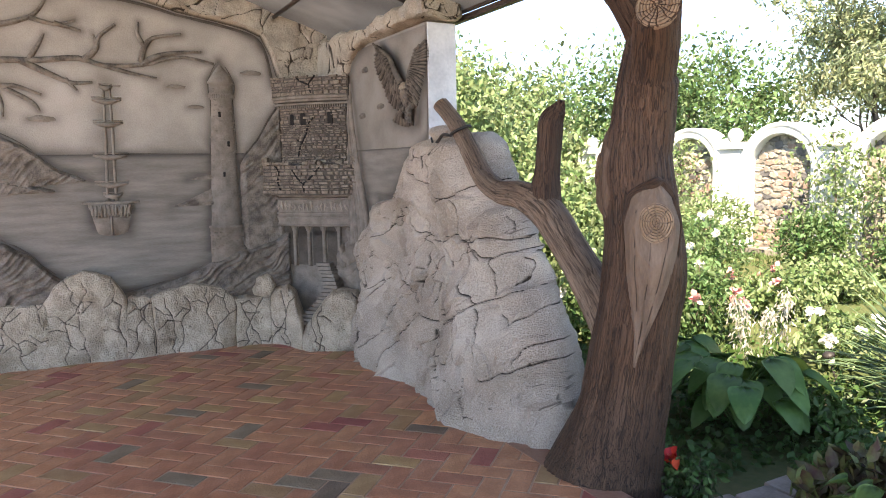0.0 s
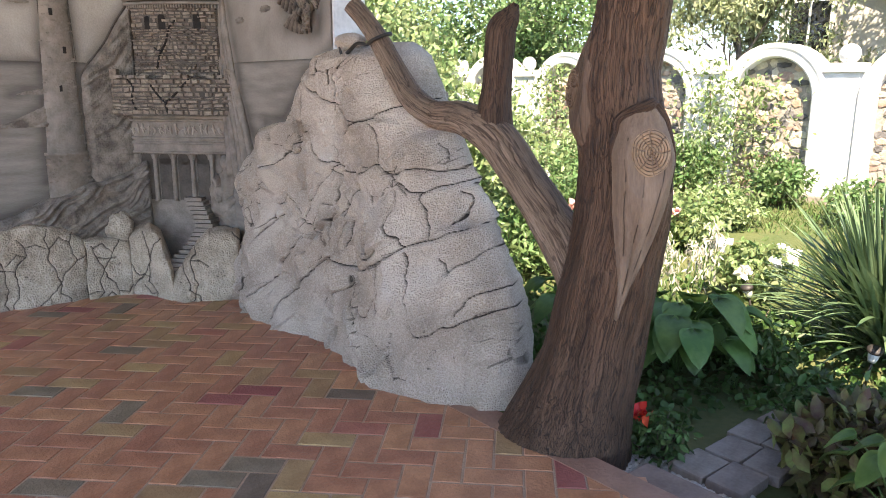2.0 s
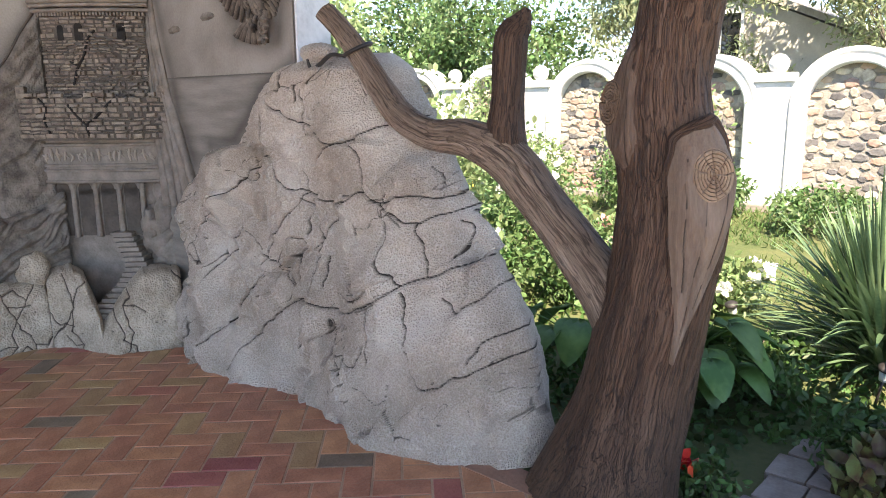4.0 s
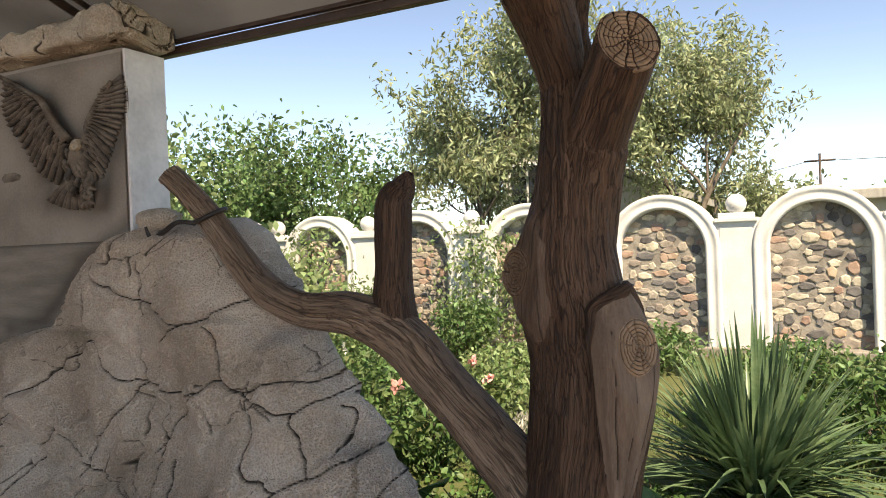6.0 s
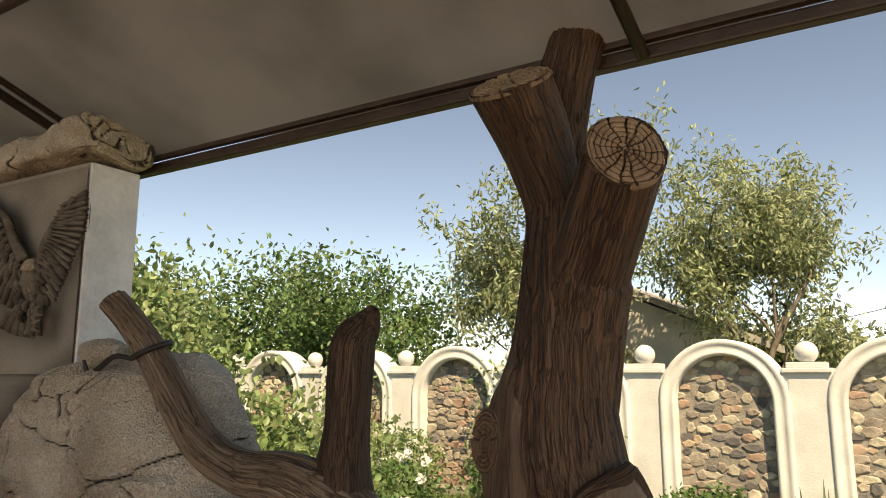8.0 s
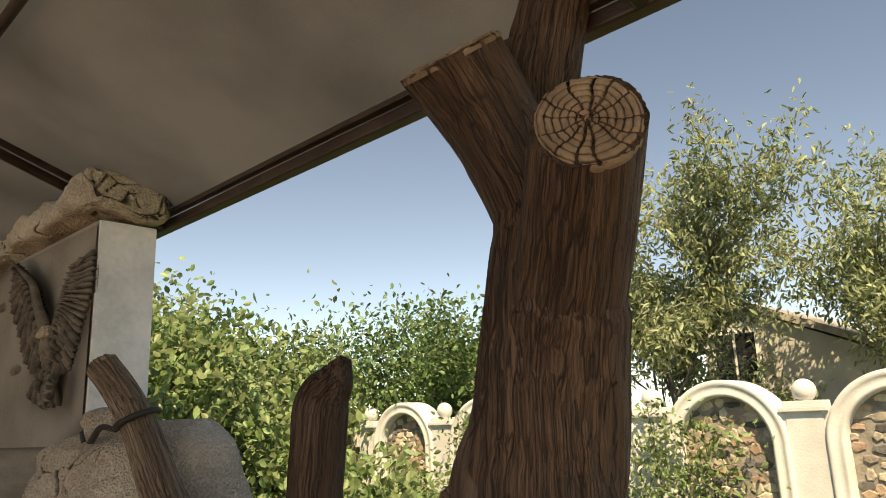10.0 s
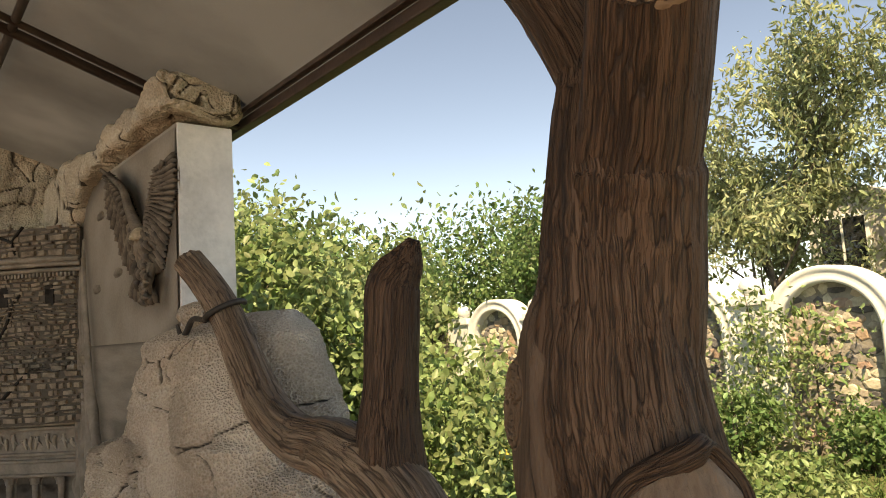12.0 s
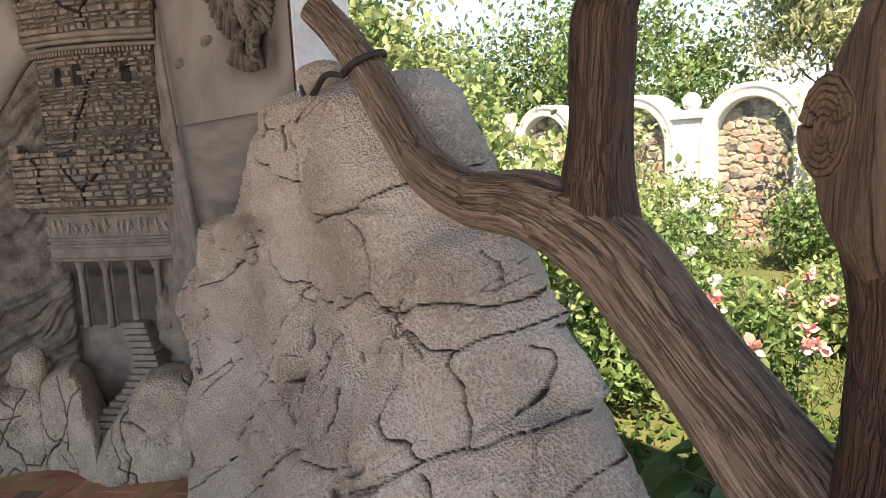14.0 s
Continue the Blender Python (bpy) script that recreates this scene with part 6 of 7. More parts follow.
p = np.vstack([scatter(6500, -2.6, -0.35, 2.6, 6.5, rng), scatter(5000, -3.0, -0.4, -2.5, 3.0, rng)])
p = p[~((p[:, 0] > -1.2) & (p[:, 0] < -0.2) & (p[:, 1] > 4.15) & (p[:, 1] < 4.85))]
p[:, 2] += rng.uniform(0, 0.05, len(p))
v, f = leaf_data(p, 0.05, rng, droop=-0.4, narrow=0.8)
tagged(placed(arrays("ground_cover", v, f, "cover")), "low green ground cover in the bed", "ground cover", kind="stuff")
p = scatter(900, -0.44, -0.17, 4.12, 4.75, rng)
pieces = []
for a in p:
    r = rng.uniform(0.008, 0.024)
    q = [(a[0] + r * x, a[1] + r * y, a[2] + 0.01 + r * 0.6 * z) for x, y, z in ((1, 0, 0), (0, 1, 0), (-1, 0, 0), (0, -1, 0), (0.1, 0.1, 1), (0, 0, -1))]
    pieces.append((q, [(0, 1, 4), (1, 2, 4), (2, 3, 4), (3, 0, 4), (1, 0, 5), (2, 1, 5), (3, 2, 5), (0, 3, 5)]))
v, f = merge(pieces)
tagged(placed(arrays("rubble", v, f, "gravel", smooth=False)), "white rubble at the foot of the tree", "rubble", kind="stuff")

# stone pavers of the garden path
path = thing("garden_path", -0.75, 4.5, 0.0, "short path of grey stone pavers in the bed", "path", kind="structure")
for i in range(4):
    for k in range(2):
        ob = part("paver", one_box(-0.115, 0.115, -0.085, 0.085, -0.04, 0.02, 0.012), "slab", path, smooth=False)
        ob.location = (0.28 - 0.245 * i, -0.09 + 0.18 * k + 0.03 * (i % 2), ground_z(-0.8) + 0.03 + 0.004 * ((i * 3 + k) % 3))
        ob.rotation_euler = (0.01 * (i - 2), 0.015 * (k - 0.5), 0.04 * ((i + k) % 3 - 1))


def leafy(name, u, v, label, category, centres, size, tone, rng, limbs=(), z=None, group="", **kw):
    """A plant: its stems as one mesh and its leaves as another."""
    base = thing(name, u, v, ground_z(u) if z is None else z, label, category, group)
    if len(limbs):
        part_v, part_f = merge([tube_data(r, sides=6, rows=8, caps=False) for r in limbs])
        arrays("stem" if "tree" not in name else "trunk", part_v, part_f, "twig", base)
    vv, ff = leaf_data(centres, size, rng, **kw)
    arrays("foliage" if "tree" not in name else "crown", vv, ff, tone, base)
    return base


def bush(name, u, v, w, h, n, size, tone, label, rng, flowers=None, nf=0, group="", **kw):
    c = rng.normal(size=(n, 3))
    c /= np.linalg.norm(c, axis=1)[:, None]
    c *= rng.uniform(0.45, 1.0, n)[:, None]
    lump = np.array([1 + 0.35 * noise.noise((a * 2.2 + u * 3, b * 2.2 + v, e * 2.2)) for a, b, e in c])
    c = c * lump[:, None] * (w, w, h / 2) + (0, 0, h / 2)
    c[:, 2] = np.maximum(c[:, 2], 0.02)
    limbs = [[(0, 0, 0, 0.008), tuple(c[i] * 0.5) + (0.006,), tuple(c[i]) + (0.003,)] for i in range(0, min(n, 18))]
    base = leafy(name, u, v, label, "shrub" if not flowers else "flowering plant", c, size, tone, rng, limbs, group=group, **kw)
    if flowers:
        d = rng.normal(size=(nf, 3))
        d[:, 2] = abs(d[:, 2]) + 0.2
        d /= np.linalg.norm(d, axis=1)[:, None]
        for q in d * (w, w, h / 2) + (0, 0, h / 2):
            vv, ff = leaf_data(np.repeat(q[None], 14, 0) + rng.normal(size=(14, 3)) * 0.012, 0.055, rng, droop=-0.5, narrow=0.9)
            arrays("blossom", vv, ff, flowers, base)
    return base


def hosta(u, v, n, size, rng, label):
    """Broad ribbed leaves on arching stalks."""
    base = thing("hosta", u, v, ground_z(u), label, "hosta")
    for k in range(n):
        a, reach, hgt = 2.4 * k + rng.uniform(-0.3, 0.3), rng.uniform(0.15, 0.42) * size / 0.26, rng.uniform(0.2, 0.52)
        tip = Vector((math.cos(a) * reach, math.sin(a) * reach, hgt))
        tube("stalk", [(0, 0, 0, 0.006), (tip.x * 0.4, tip.y * 0.4, hgt * 0.7, 0.005), (*tip, 0.004)], "hosta", base, sides=5, rows=6)
        verts, n1, n2 = [], 11, 9
        s = size * rng.uniform(0.75, 1.15)
        out, sd = Vector((math.cos(a), math.sin(a), 0)), Vector((-math.sin(a), math.cos(a), 0))
        for i in range(n1):
            f = i / (n1 - 1)
            width = s * 0.42 * math.sin(math.pi * min(1, f ** 0.7)) ** 0.6 + 0.001
            for q in range(n2):
                g = 2 * q / (n2 - 1) - 1
                rib = 0.011 * math.cos(g * math.pi * 4) * (1 - f)
                verts.append(tip + out * (s * f * 0.9 - 0.03 * s) + sd * (g * width) + Vector((0, 0, 0.05 * s + s * (0.22 * f - 0.85 * f * f) + 0.10 * s * abs(g) * (1 - f) - 0.05 * s * g * g + rib)))
        arrays("leaf", verts, [(i * n2 + q, i * n2 + q + 1, (i + 1) * n2 + q + 1, (i + 1) * n2 + q) for i in range(n1 - 1) for q in range(n2 - 1)], "hosta", base)
    return base


def sword_plant(u, v, n, length, rng, label):
    base = thing("yucca", u, v, ground_z(u), label, "yucca")
    blades = []
    for k in range(n):
        a, lean = rng.uniform(0, 2 * math.pi), rng.uniform(0.06, 1.0) ** 0.8
        ln = length * rng.uniform(0.7, 1.1)
        d = Vector((math.cos(a) * lean, math.sin(a) * lean, 1.15 - 0.75 * lean)).normalized()
        side = d.cross(Vector((0, 0, 1))).normalized()
        start = Vector((math.cos(a) * 0.07, math.sin(a) * 0.07, rng.uniform(0.02, 0.3)))
        verts = []
        for i in range(6):
            f = i / 5
            c = start + d * ln * f + Vector((0, 0, -0.16 * lean * lean * ln * f * f * 2))
            w = 0.019 * (0.7 + 1.0 * f) * (1 - f) ** 0.6 + 0.001
            nrm = side.cross(d)
            verts += [c - side * w + nrm * w * 0.4, c, c + side * w + nrm * w * 0.4]
        blades.append((verts, [(3 * i + j, 3 * i + j + 1, 3 * i + j + 4, 3 * i + j + 3) for i in range(5) for j in (0, 1)]))
    for b in blades:
        arrays("sword_leaf", *b, "yucca", base)
    return base


hosta(-1.40, 3.70, 44, 0.23, rng, "large green hosta with broad ribbed leaves in the bed")
hosta(-1.35, 3.10, 12, 0.24, rng, "green hosta behind the tree trunk")
hosta(-0.50, 5.2, 18, 0.14, rng, "green broad-leaved plant beside the kerb")
sword_plant(-2.45, 4.46, 460, 0.92, rng, "big yucca with long green sword leaves")
bush("geranium", -0.42, 4.22, 0.16, 0.24, 420, 0.05, "cover", "red-flowered geranium beside the tree trunk", rng, "red", 1)
bush("coleus", -0.80, 4.95, 0.32, 0.40, 1100, 0.10, "coleus", "dark-leaved bedding plant beside the kerb", rng)
bush("low_shrub", -1.15, 4.75, 0.34, 0.34, 1200, 0.06, "cover", "dark green low shrub in the bed", rng)
bush("low_shrub", -1.8, 3.9, 0.4, 0.35, 1300, 0.055, "cover", "dark green low shrub in the bed", rng)
for bu, bv, bw, bh, n, tone, fl, nf, nm, lab in (
        (-2.6, 2.20, 0.42, 0.75, 1500, "leaf", "pink", 7, "rose_bush", "pink flowering rose bush in the bed"),
        (-3.2, 1.2, 0.55, 0.75, 1900, "leaf", "petalW", 3, "rose_bush", "white flowering rose bush in the bed"),
        (-3.9, 2.1, 0.42, 0.5, 1800, "leafY", "pink", 5, "rose_bush", "pink flowering rose bush in the sun"),
        (-2.2, 1.5, 0.5, 0.6, 1500, "leaf", "petalW", 2, "rose_bush", "white flowering rose bush behind the rock"),
        (-2.9, 0.2, 0.6, 0.8, 1900, "leafY", "petalY", 9, "flower_clump", "yellow flowering perennial clump in the bed"),
        (-4.4, 0.4, 0.7, 0.9, 2200, "leaf", "petalW", 6, "rose_bush", "white flowering rose bush near the fence"),
        (-4.9, 1.9, 0.5, 0.45, 1900, "leafY", None, 0, "garden_shrub", "sunlit green shrub before the fence"),
        (-5.8, -0.6, 0.7, 1.0, 2200, "leafY", None, 0, "garden_shrub", "sunlit green shrub before the fence"),
        (-5.9, 0.9, 0.45, 0.8, 1800, "leaf", None, 0, "garden_shrub", "sunlit green shrub before the fence"),
        (-6.1, 2.0, 0.35, 0.6, 1300, "leaf", None, 0, "garden_shrub", "sunlit green shrub before the fence"),
        (-5.6, -2.2, 0.8, 1.1, 2300, "leafY", None, 0, "garden_shrub", "sunlit green shrub before the fence"),
        (-4.3, -1.6, 0.8, 0.9, 2200, "leaf", "pink", 5, "rose_bush", "pink flowering rose bush near the fence"),
        (-3.0, 3.3, 0.35, 0.45, 1000, "leafY", "petalW", 8, "flower_clump", "white flowering clump in the bed"),
        (-3.7, 4.3, 0.45, 0.55, 1500, "cover", None, 0, "garden_shrub", "dark green shrub behind the yucca"),
        (-3.6, 5.2, 0.55, 0.6, 1700, "cover", None, 0, "garden_shrub", "dark green shrub behind the yucca"),
        (-5.4, 4.6, 0.6, 0.45, 1500, "leaf", None, 0, "garden_shrub", "low green shrub before the fence"),
        (-5.8, 3.2, 0.6, 0.5, 1500, "leaf", None, 0, "garden_shrub", "low green shrub before the fence"),
        (-4.6, 5.6, 0.6, 0.7, 1700, "leaf", None, 0, "garden_shrub", "green shrub before the fence"),
        (-3.2, 6.3, 0.6, 0.8, 1700, "leaf", None, 0, "garden_shrub", "green shrub before the fence")):
    bush(nm, bu, bv, bw, bh, n, 0.07, tone, lab, rng, fl, nf, group="garden shrubs")


# white plumes behind the hosta
plume = thing("plume_flower", -2.0, 3.35, ground_z(-2.0), "tall plant with drooping white flower plumes", "flowering plant")
for k in range(7):
    a, h = 0.9 * k, 0.62 + 0.05 * (k % 4)
    x, y = 0.16 * math.cos(a) * (1 + 0.3 * (k % 3)), 0.16 * math.sin(a) * (1 + 0.3 * (k % 2))
    tube("stem", [(x * 0.3, y * 0.3, 0, 0.006), (x * 0.7, y * 0.7, h * 0.6, 0.005), (x, y, h, 0.003)], "cover", plume, sides=5, rows=6)
    c = np.stack([x + rng.normal(size=70) * 0.03, y + rng.normal(size=70) * 0.03, h - np.abs(rng.normal(size=70)) * 0.14], 1)
    vv, ff = leaf_data(c, 0.045, rng, droop=2.0, narrow=0.3)
    tagged(arrays("plume", vv, ff, "plumeW", plume), kind="stuff")


def solar_lamp(u, v, lean):
    base = thing("solar_lamp", u, v, ground_z(u), "small leaning solar garden lamp with a clear shade", "garden lamp", "solar lamps")
    top = Vector((math.sin(lean) * 0.1, math.cos(lean) * 0.06, 0.24))
    tube("stake", [(0, 0, -0.03, 0.008), (*(top * 0.7), 0.008)], "black", base, sides=8, rows=3)
    tube("shade", [(*(top * 0.68), 0.022), (*(top * 0.95), 0.034)], "frame", base, sides=16, rows=4)
    tube("cap", [(*(top * 0.95), 0.042), (*(top * 1.02), 0.042), (*(top * 1.08), 0.02)], "black", base, sides=16, rows=6)


solar_lamp(-2.0, 4.52, 0.6)
solar_lamp(-2.6, 3.55, 2.0)

# climbers on the fence
for cv, n, h in ((0.75, 900, 1.7), (1.35, 700, 1.5), (-1.9, 900, 1.7)):
    c = rng.normal(size=(n, 3)) * (0.10, 0.26, 0.0) + (0.25, 0, 0)
    c[:, 2] = rng.uniform(0.1, h, n)
    leafy("climber", -6.75, cv, "climbing plant on the stone fence", "climber", c, 0.075, "leafY", rng, [[(0.2, 0, 0, 0.012), (0.22, 0.05, h * 0.5, 0.009), (0.2, -0.04, h, 0.004)]], group="climbers on the fence")


def tree_of(name, u, v, height, spread_r, levels, n_leaf, size, tone, label, rng, up=0.25, spread=0.6, radius=0.08, clump=0.16, kids=4, **kw):
    limbs, tips = grow((0, 0, 0), height * 0.45, radius, levels, rng, spread, up, kids)
    s = np.array([spread_r / max(0.1, np.percentile(abs(tips[:, :2]), 95))] * 2 + [height / max(0.1, tips[:, 2].max())])
    limbs = [[(p[0] * s[0], p[1] * s[1], p[2] * s[2], p[3]) for p in r] for r in limbs]
    tips = tips * s
    c = tips[rng.integers(0, len(tips), n_leaf)] + rng.normal(size=(n_leaf, 3)) * clump
    base = leafy(name, u, v, label, "tree", c, size, tone, rng, limbs, **kw)
    return base, tips


rng = np.random.default_rng(204)
apple, tips = tree_of("fruit_tree", -1.95, 0.15, 2.85, 1.05, 3, 40000, 0.062, "leafY", "dense fruit tree with yellow-green leaves behind the wall", rng, up=0.1, spread=0.9, radius=0.07, clump=0.15, narrow=0.62)
low = rng.normal(size=(9000, 3)) * (0.55, 0.6, 0.1)
low[:, 2] = rng.uniform(0.15, 1.7, 9000)
v, f = leaf_data(low, 0.07, rng, narrow=0.6)
arrays("crown", v, f, "leafY", apple)
for k in range(34):
    bm = bmesh.new()
    bmesh.ops.create_uvsphere(bm, u_segments=12, v_segments=8, radius=0.036)
    ob = part("fruit", bm, "fruit", apple)
    q = tips[rng.integers(0, len(tips))]
    ob.location = (q[0] + rng.normal() * 0.12 + 0.12, q[1] + rng.normal() * 0.12 + 0.1, q[2] - 0.08)
tree_of("plum_tree", -8.2, -2.7, 3.6, 1.5, 3, 6000, 0.105, "leaf", "leafy young plum tree behind the fence", rng, up=0.35, spread=0.7, clump=0.2, narrow=0.55)
tree_of("plum_tree", -8.6, -5.2, 3.6, 1.6, 3, 7000, 0.12, "leaf", "leafy green tree behind the fence", rng, up=0.3, spread=0.8, clump=0.25, narrow=0.55)
tree_of("olive_tree", -8.8, -0.2, 5.4, 1.7, 3, 21000, 0.11, "leafS", "tall silvery-leaved tree behind the fence", rng, up=0.35, spread=0.65, clump=0.12, kids=5, narrow=0.36, droop=0.8)
tree_of("olive_tree", -10.4, 2.6, 5.9, 2.1, 3, 20000, 0.115, "leafS", "tall silvery-leaved tree before the far house", rng, up=0.4, spread=0.65, clump=0.13, kids=5, narrow=0.36, droop=0.8)
for k, (tu, tv, th) in enumerate(((-6.0, -5.6, 3.4), (-4.2, -6.5, 3.2), (-12.0, -7.0, 4.2), (-9.0, -9.0, 4.0), (-3.6, -3.2, 2.4))):
    tree_of("garden_tree", tu, tv, th, 1.5, 3, 6500, 0.12, "leaf" if k % 2 else "leafY", "leafy green tree at the end of the garden", rng, up=0.2, spread=0.8, clump=0.3, narrow=0.55, kids=4)
tree_of("garden_tree", -19.0, 9.0, 3.4, 1.8, 3, 4000, 0.16, "leaf", "distant green tree beyond the fence", rng, up=0.2, spread=0.8, clump=0.3)
p = rng.uniform(size=(16000, 3)) * (6, 90, 3.0) + (-44, -50, 0.0)
p[:, 2] *= np.array([0.6 + 0.5 * noise.noise((y * 0.15, 0, 0)) for y in p[:, 1]])
v, f = leaf_data(p, 0.5, rng, narrow=0.7)
tagged(placed(arrays("far_woods", v, f, "far")), "line of distant green trees", "woods", kind="stuff")

# ---- stone fence with white arches ----
FENCE_U, FIRST, STEP = -6.75, -4.40, 1.68
fence = thing("fence", FENCE_U, 0, 0, "fieldstone garden fence with white arches and ball finials", "fence", kind="structure")
G = ground_z(FENCE_U)
part("fence_core", one_box(-0.30, -0.10, FIRST - 2.5, FIRST + STEP * 8, G - 0.3, 1.62), "joint", fence, "mortared core of the fence", smooth=False)
part("plinth", one_box(-0.32, 0.14, FIRST - 2.5, FIRST + STEP * 8, G - 0.3, 0.30, 0.015), "joint", fence, "grey plinth ledge", smooth=False)
INNER, OUTER, SPRING, FOOT = 0.50, 0.67, 1.43, 0.30


def arch_frame(centre):
    """The white moulded surround: two jambs and a half-round head, stepped in section."""
    section = [(OUTER, -0.30), (OUTER, 0.06), (OUTER - 0.03, 0.075), (OUTER - 0.06, 0.06), (OUTER - 0.075, 0.05), (INNER + 0.05, 0.05), (INNER + 0.03, 0.065), (INNER, 0.05), (INNER - 0.005, -0.11)]
    stations = [(1, 0, FOOT - SPRING)] + [(math.cos(w), math.sin(w), 0) for w in np.linspace(0, math.pi, 41)] + [(-1, 0, FOOT - SPRING)]
    verts = [(out, centre + cx * r, SPRING + cz * r + dz) for cx, cz, dz in stations for r, out in section]
    n = len(section)
    faces = [(i * n + k, (i + 1) * n + k, (i + 1) * n + k + 1, i * n + k + 1) for i in range(len(stations) - 1) for k in range(n - 1)]
    return arrays("arch_frame", verts, faces, "fenceWhite", fence, "white moulded arch surround")


def pillar(centre):
    half = STEP / 2 - OUTER
    p = part("pillar", one_box(-0.28, 0.045, centre - half - 0.005, centre + half + 0.005, FOOT, 1.76), "fenceWhite", fence, "white painted pillar", smooth=False)
    part("spandrel", one_box(-0.27, 0.035, centre - half - 0.16, centre + half + 0.16, 1.45, 1.78), "fenceWhite", p, smooth=False)
    bm = one_box(-0.2, 0.085, centre - half - 0.06, centre + half + 0.06, 1.74, 1.785, 0.008)
    box(bm, -0.18, 0.06, centre - half - 0.02, centre + half + 0.02, 1.785, 1.845, 0.008)
    part("cap", bm, "fenceWhite", p, smooth=False)
    bm = bmesh.new()
    bmesh.ops.create_uvsphere(bm, u_segments=28, v_segments=18, radius=0.115, matrix=Matrix.Translation((-0.05, centre, 1.945)))
    part("ball_finial", bm, "fenceWhite", p, "white ball finial")


def stone_shape(rng, w, h, d):
    """An uneven rounded fieldstone."""
    n = int(rng.integers(5, 8))
    a0 = rng.uniform(0, 6.3)
    ring = [(math.cos(a0 + 6.283 * k / n) * w * rng.uniform(0.85, 1.12), math.sin(a0 + 6.283 * k / n) * h * rng.uniform(0.75, 1.2)) for k in range(n)]
    verts = [(-d * 0.5, y, z) for y, z in ring] + [(d * 0.55, y * 0.94, z * 0.94) for y, z in ring] + [(d * rng.uniform(0.8, 1.1), y * 0.72, z * 0.72) for y, z in ring] + [(d * rng.uniform(0.8, 1.1), 0, 0)]
    faces = []
    for r in (0, 1):
        faces += [(r * n + k, r * n + (k + 1) % n, (r + 1) * n + (k + 1) % n, (r + 1) * n + k) for k in range(n)]
    faces += [(2 * n + k, 2 * n + (k + 1) % n, 3 * n) for k in range(n)]
    return verts, faces


def stone_panel(centre, single, rng):
    panel = part("stone_panel", one_box(-0.13, -0.085, centre - INNER - 0.03, centre + INNER + 0.03, FOOT, SPRING + INNER * 0.72), "joint", fence, "rough fieldstone panel", smooth=False)
    spots, tries = [], 0
    while len(spots) < (100 if single else 150) and tries < 5000:
        tries += 1
        w, h = rng.uniform(0.05, 0.13) * (1 if tries < 900 else 0.6), rng.uniform(0.04, 0.08) * (1 if tries < 900 else 0.6)
        y, z = rng.uniform(-INNER, INNER), rng.uniform(FOOT + 0.03, SPRING + INNER - 0.03)
        if z > SPRING and y * y + (z - SPRING) ** 2 > (INNER - 0.02) ** 2:
            continue
        if any(abs(y - a) < (w + c) * 0.60 and abs(z - b) < (h + d) * 0.62 for a, b, c, d in spots):
            continue
        spots.append((y, z, w, h))
    lots = {"stone": [], "stoneR": [], "stoneD": []}
    for y, z, w, h in spots:
        vv, ff = stone_shape(rng, w, h, rng.uniform(0.010, 0.024))
        vv = [(a - 0.085, b + centre + y, c + z) for a, b, c in vv]
        tone = ("stone", "stone", "stone", "stoneR", "stoneD")[int(rng.integers(0, 5))]
        if single:
            arrays("stone", vv, ff, tone, panel, smooth=False)
        else:
            lots[tone].append((vv, ff))
    for tone, lot in lots.items():
        if lot:
            tagged(arrays("stones", *merge(lot), tone, panel, smooth=False), kind="stuff")


for k in range(8):
    c = FIRST + STEP * k
    pillar(c)
    if k < 7:
        arch_frame(c + STEP / 2)
        verts = [(-0.088, c + STEP / 2 + INNER * 1.02 * math.cos(w), SPRING + INNER * 1.02 * math.sin(w)) for w in np.linspace(0, math.pi, 24)]
        arrays("panel_head", verts + [(-0.2, *q[1:]) for q in verts], [tuple(range(24))] + [(i, i + 24, i + 25, i + 1) for i in range(23)], "joint", fence, smooth=False)
        stone_panel(c + STEP / 2, k in (4, 5, 3), rng)

# ---- beyond the fence: house, shed, pole ----
house = thing("house", -11.2, -2.3, 0.0, "grey rendered house with a gable and a white window", "house")
bm = bmesh.new()
prof = [(1.6, 0.0), (1.6, 3.2), (2.3, 3.45), (5.1, 2.2), (5.1, 0.0)]
ring = [[bm.verts.new((x, y, z)) for y, z in prof] for x in (0.0, -6.0)]
bm.faces.new(ring[0])
bm.faces.new(ring[1][::-1])
for i in range(5):
    j = (i + 1) % 5
    bm.faces.new((ring[0][i], ring[1][i], ring[1][j], ring[0][j]))
part("wall", bm, "house", house, smooth=False)
for (y0, z0), (y1, z1) in ((prof[1], prof[2]), (prof[2], prof[3])):
    bm = bmesh.new()
    a = [bm.verts.new((x, y, z)) for x, y, z in ((0.12, y0 - (0.3 if y0 < 2 else 0), z0 + 0.03), (0.12, y1 + (0.4 if y1 > 3 else 0), z1 + 0.03 - (0.16 if y1 > 3 else 0)), (-6.2, y1 + (0.4 if y1 > 3 else 0), z1 + 0.03 - (0.16 if y1 > 3 else 0)), (-6.2, y0 - (0.3 if y0 < 2 else 0), z0 + 0.03))]
    r = bmesh.ops.extrude_face_region(bm, geom=[bm.faces.new(a)])
    bmesh.ops.translate(bm, verts=[e for e in r["geom"] if isinstance(e, bmesh.types.BMVert)], vec=(0, 0, 0.12))
    part("roof", bm, "roof", house, smooth=False)
win = part("window", one_box(-0.02, 0.05, 1.75, 2.55, 2.15, 3.1, 0.01), "frame", house, "white framed window", smooth=False)
for a, b in ((1.81, 2.12), (2.17, 2.49)):
    part("pane", one_box(0.03, 0.06, a, b, 2.21, 3.04), "glass", win, smooth=False)
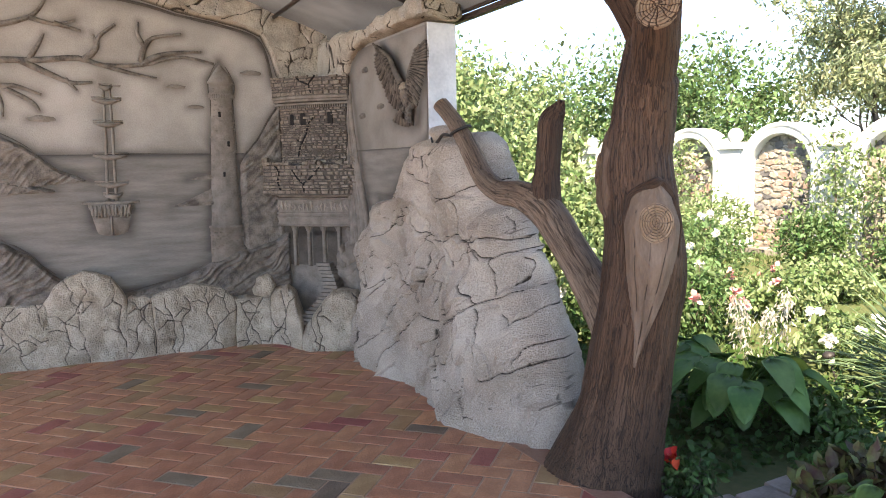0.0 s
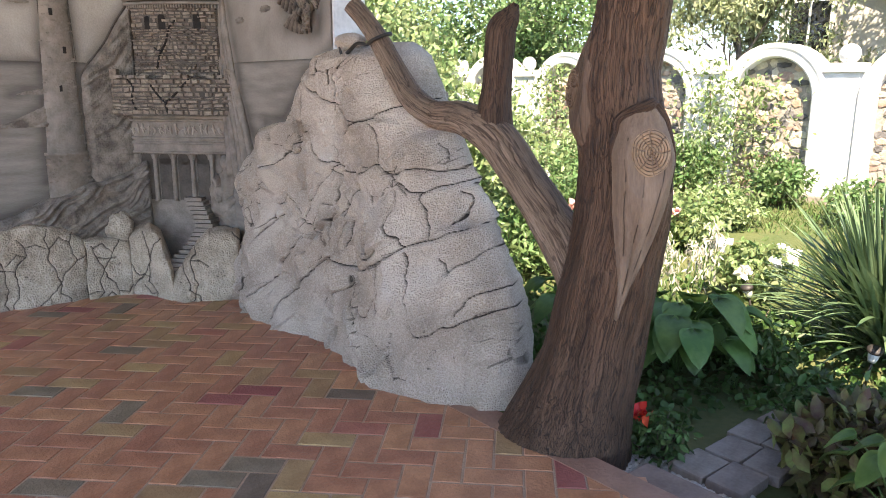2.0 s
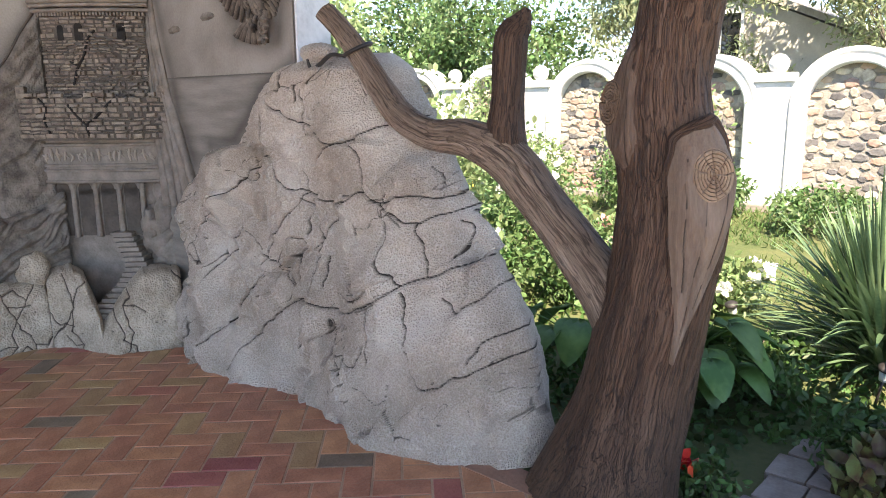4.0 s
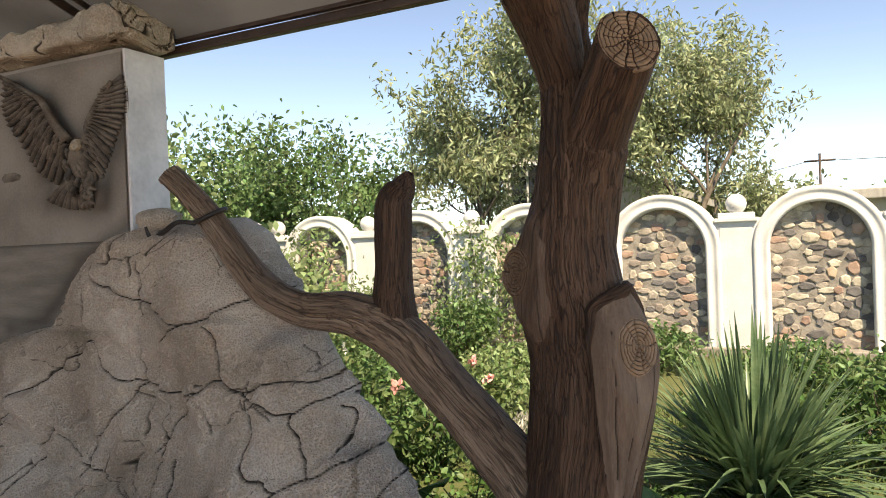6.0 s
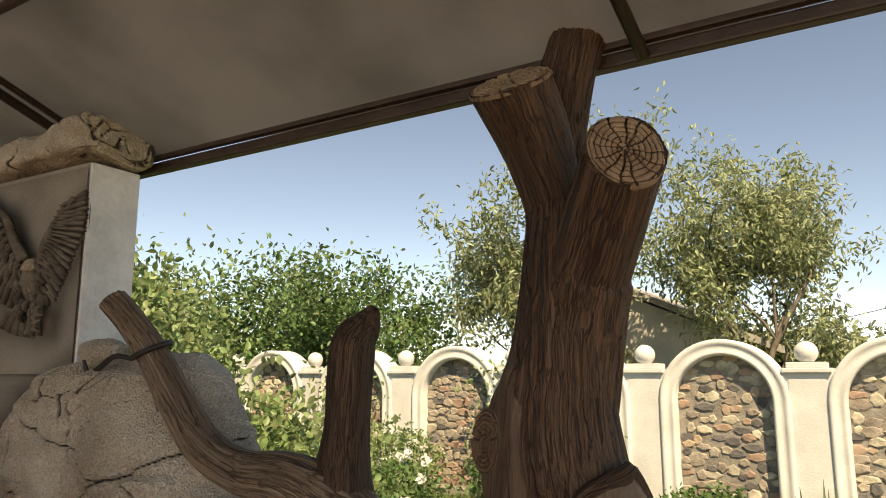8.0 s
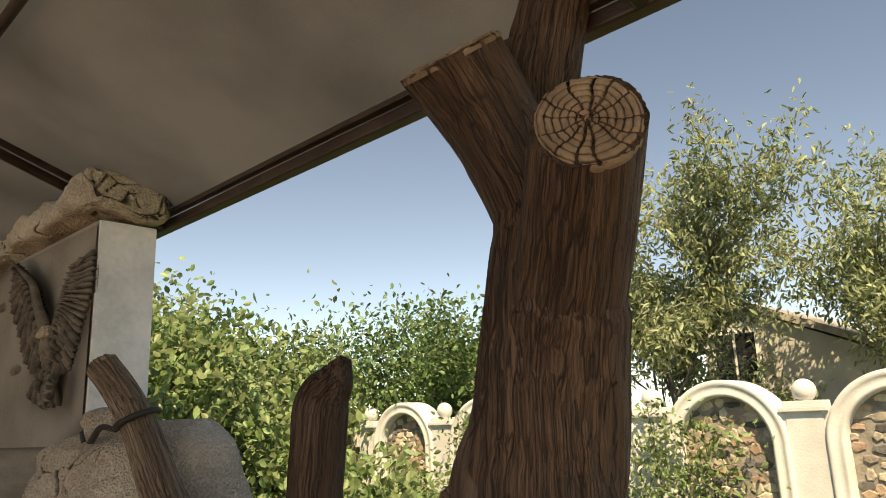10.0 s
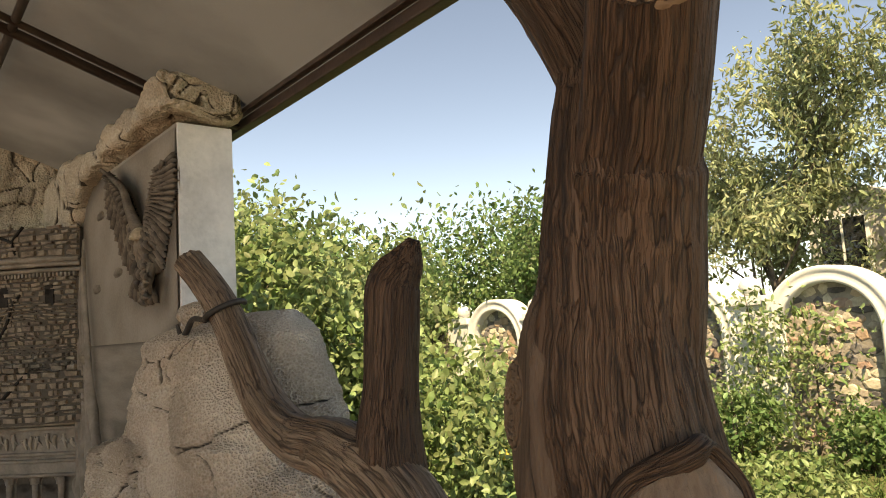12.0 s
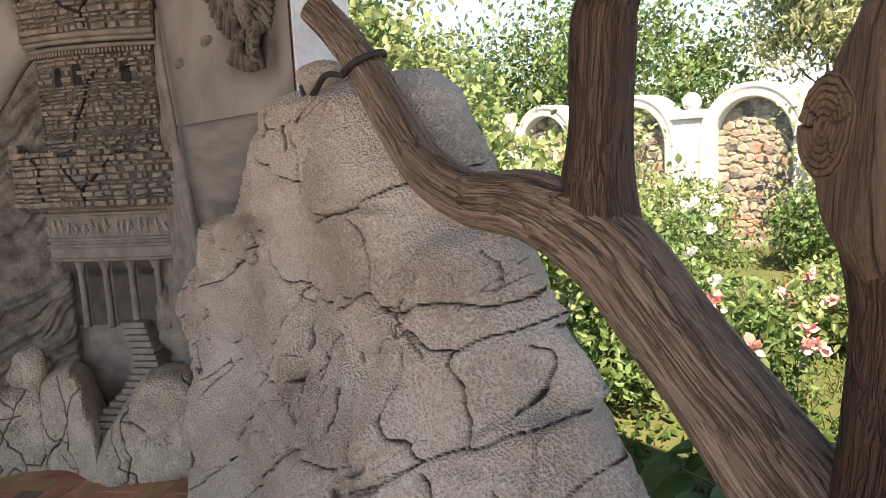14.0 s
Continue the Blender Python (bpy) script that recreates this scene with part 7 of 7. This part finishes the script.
shed = thing("shed", -13.0, 4.2, 0.0, "low shed with a dark flat roof beyond the fence", "shed")
part("wall", one_box(-4, 0.0, -1.2, 14, 0.0, 2.1), "house", shed, smooth=False)
part("roof", one_box(-4.4, 0.4, -1.4, 14.4, 2.1, 2.28, 0.02), "roof", shed, smooth=False)
pole = thing("utility_pole", -24.0, 4.95, 0.0, "thin metal pole with a cross arm and wires", "utility pole")
tube("post", [(0, 0, 0, 0.05), (0, 0, 3.95, 0.04)], "pipe", pole, sides=8, rows=3)
tube("cross_arm", [(0, -0.45, 3.72, 0.035), (0, 0.45, 3.72, 0.035)], "pipe", pole, sides=6, rows=3)
for y0, y1 in ((-0.42, -14), (0.42, 16)):
    tube("wire", [(0, y0, 3.70, 0.012), (0, y0 + (y1 - y0) * 0.25, 3.0 if y1 < 0 else 3.62, 0.012), (0, (y0 + y1) / 2, 2.7 if y1 < 0 else 3.6, 0.012), (0, y1, 2.9 if y1 < 0 else 3.9, 0.012)], "pipe", pole, sides=5, rows=16)

# ---- terrace pavers, herringbone at forty-five degrees to the walls ----
LEN, WID, GAP = 0.25, 0.125, 0.0038
meshes = {}
for key in ("brickR", "brickY", "brickG", "brickP"):
    bm = one_box(-LEN / 2 + GAP, LEN / 2 - GAP, -WID / 2 + GAP, WID / 2 - GAP, -0.03, 0.0)
    top = [e for e in bm.edges if all(abs(v.co.z) < 1e-6 for v in e.verts)]
    bmesh.ops.bevel(bm, geom=top, offset=0.004, segments=1, affect="EDGES")
    me = bpy.data.meshes.new("paver")
    bm.to_mesh(me)
    bm.free()
    me.materials.append(M[key])
    meshes[key] = me
rng = np.random.default_rng(9)
rest = {key: [] for key in meshes}
ANGLE = radians(45.0)
count = 0
for i in range(-60, 60):
    for k in range(-60, 60):
        # one lying and one standing brick to each cell of the herringbone lattice
        for lying in (True, False):
            x, y = -i * WID + k * 2 * LEN, i * WID
            cx, cy = (x + WID, y + WID / 2) if lying else (x + 2.5 * WID, y + WID)
            u = cx * math.cos(ANGLE) - cy * math.sin(ANGLE) + 1.0
            v = cx * math.sin(ANGLE) + cy * math.cos(ANGLE) + 3.0
            if not (0.05 < u < 5.4 and -0.05 < v < 8.8):
                continue
            key = rng.choice(["brickR", "brickY", "brickG", "brickP"], p=[0.765, 0.12, 0.05, 0.065])
            m = pose(u, v, rng.uniform(-0.0015, 0.0015), rng.uniform(-0.3, 0.3), rng.uniform(-0.3, 0.3), 45.0 + (0 if lying else 90.0))
            if u < 2.4 and 0.3 < v < 4.6 and count < 300:
                ob = new("paver", meshes[key])
                ob.parent = floor
                ob.matrix_local = m
                count += 1
            else:
                rest[key].append(([m @ w.co for w in meshes[key].vertices], [tuple(q.vertices) for q in meshes[key].polygons]))
for key, lot in rest.items():
    if lot:
        tagged(arrays("pavers", *merge(lot), key, floor, smooth=False), kind="stuff")
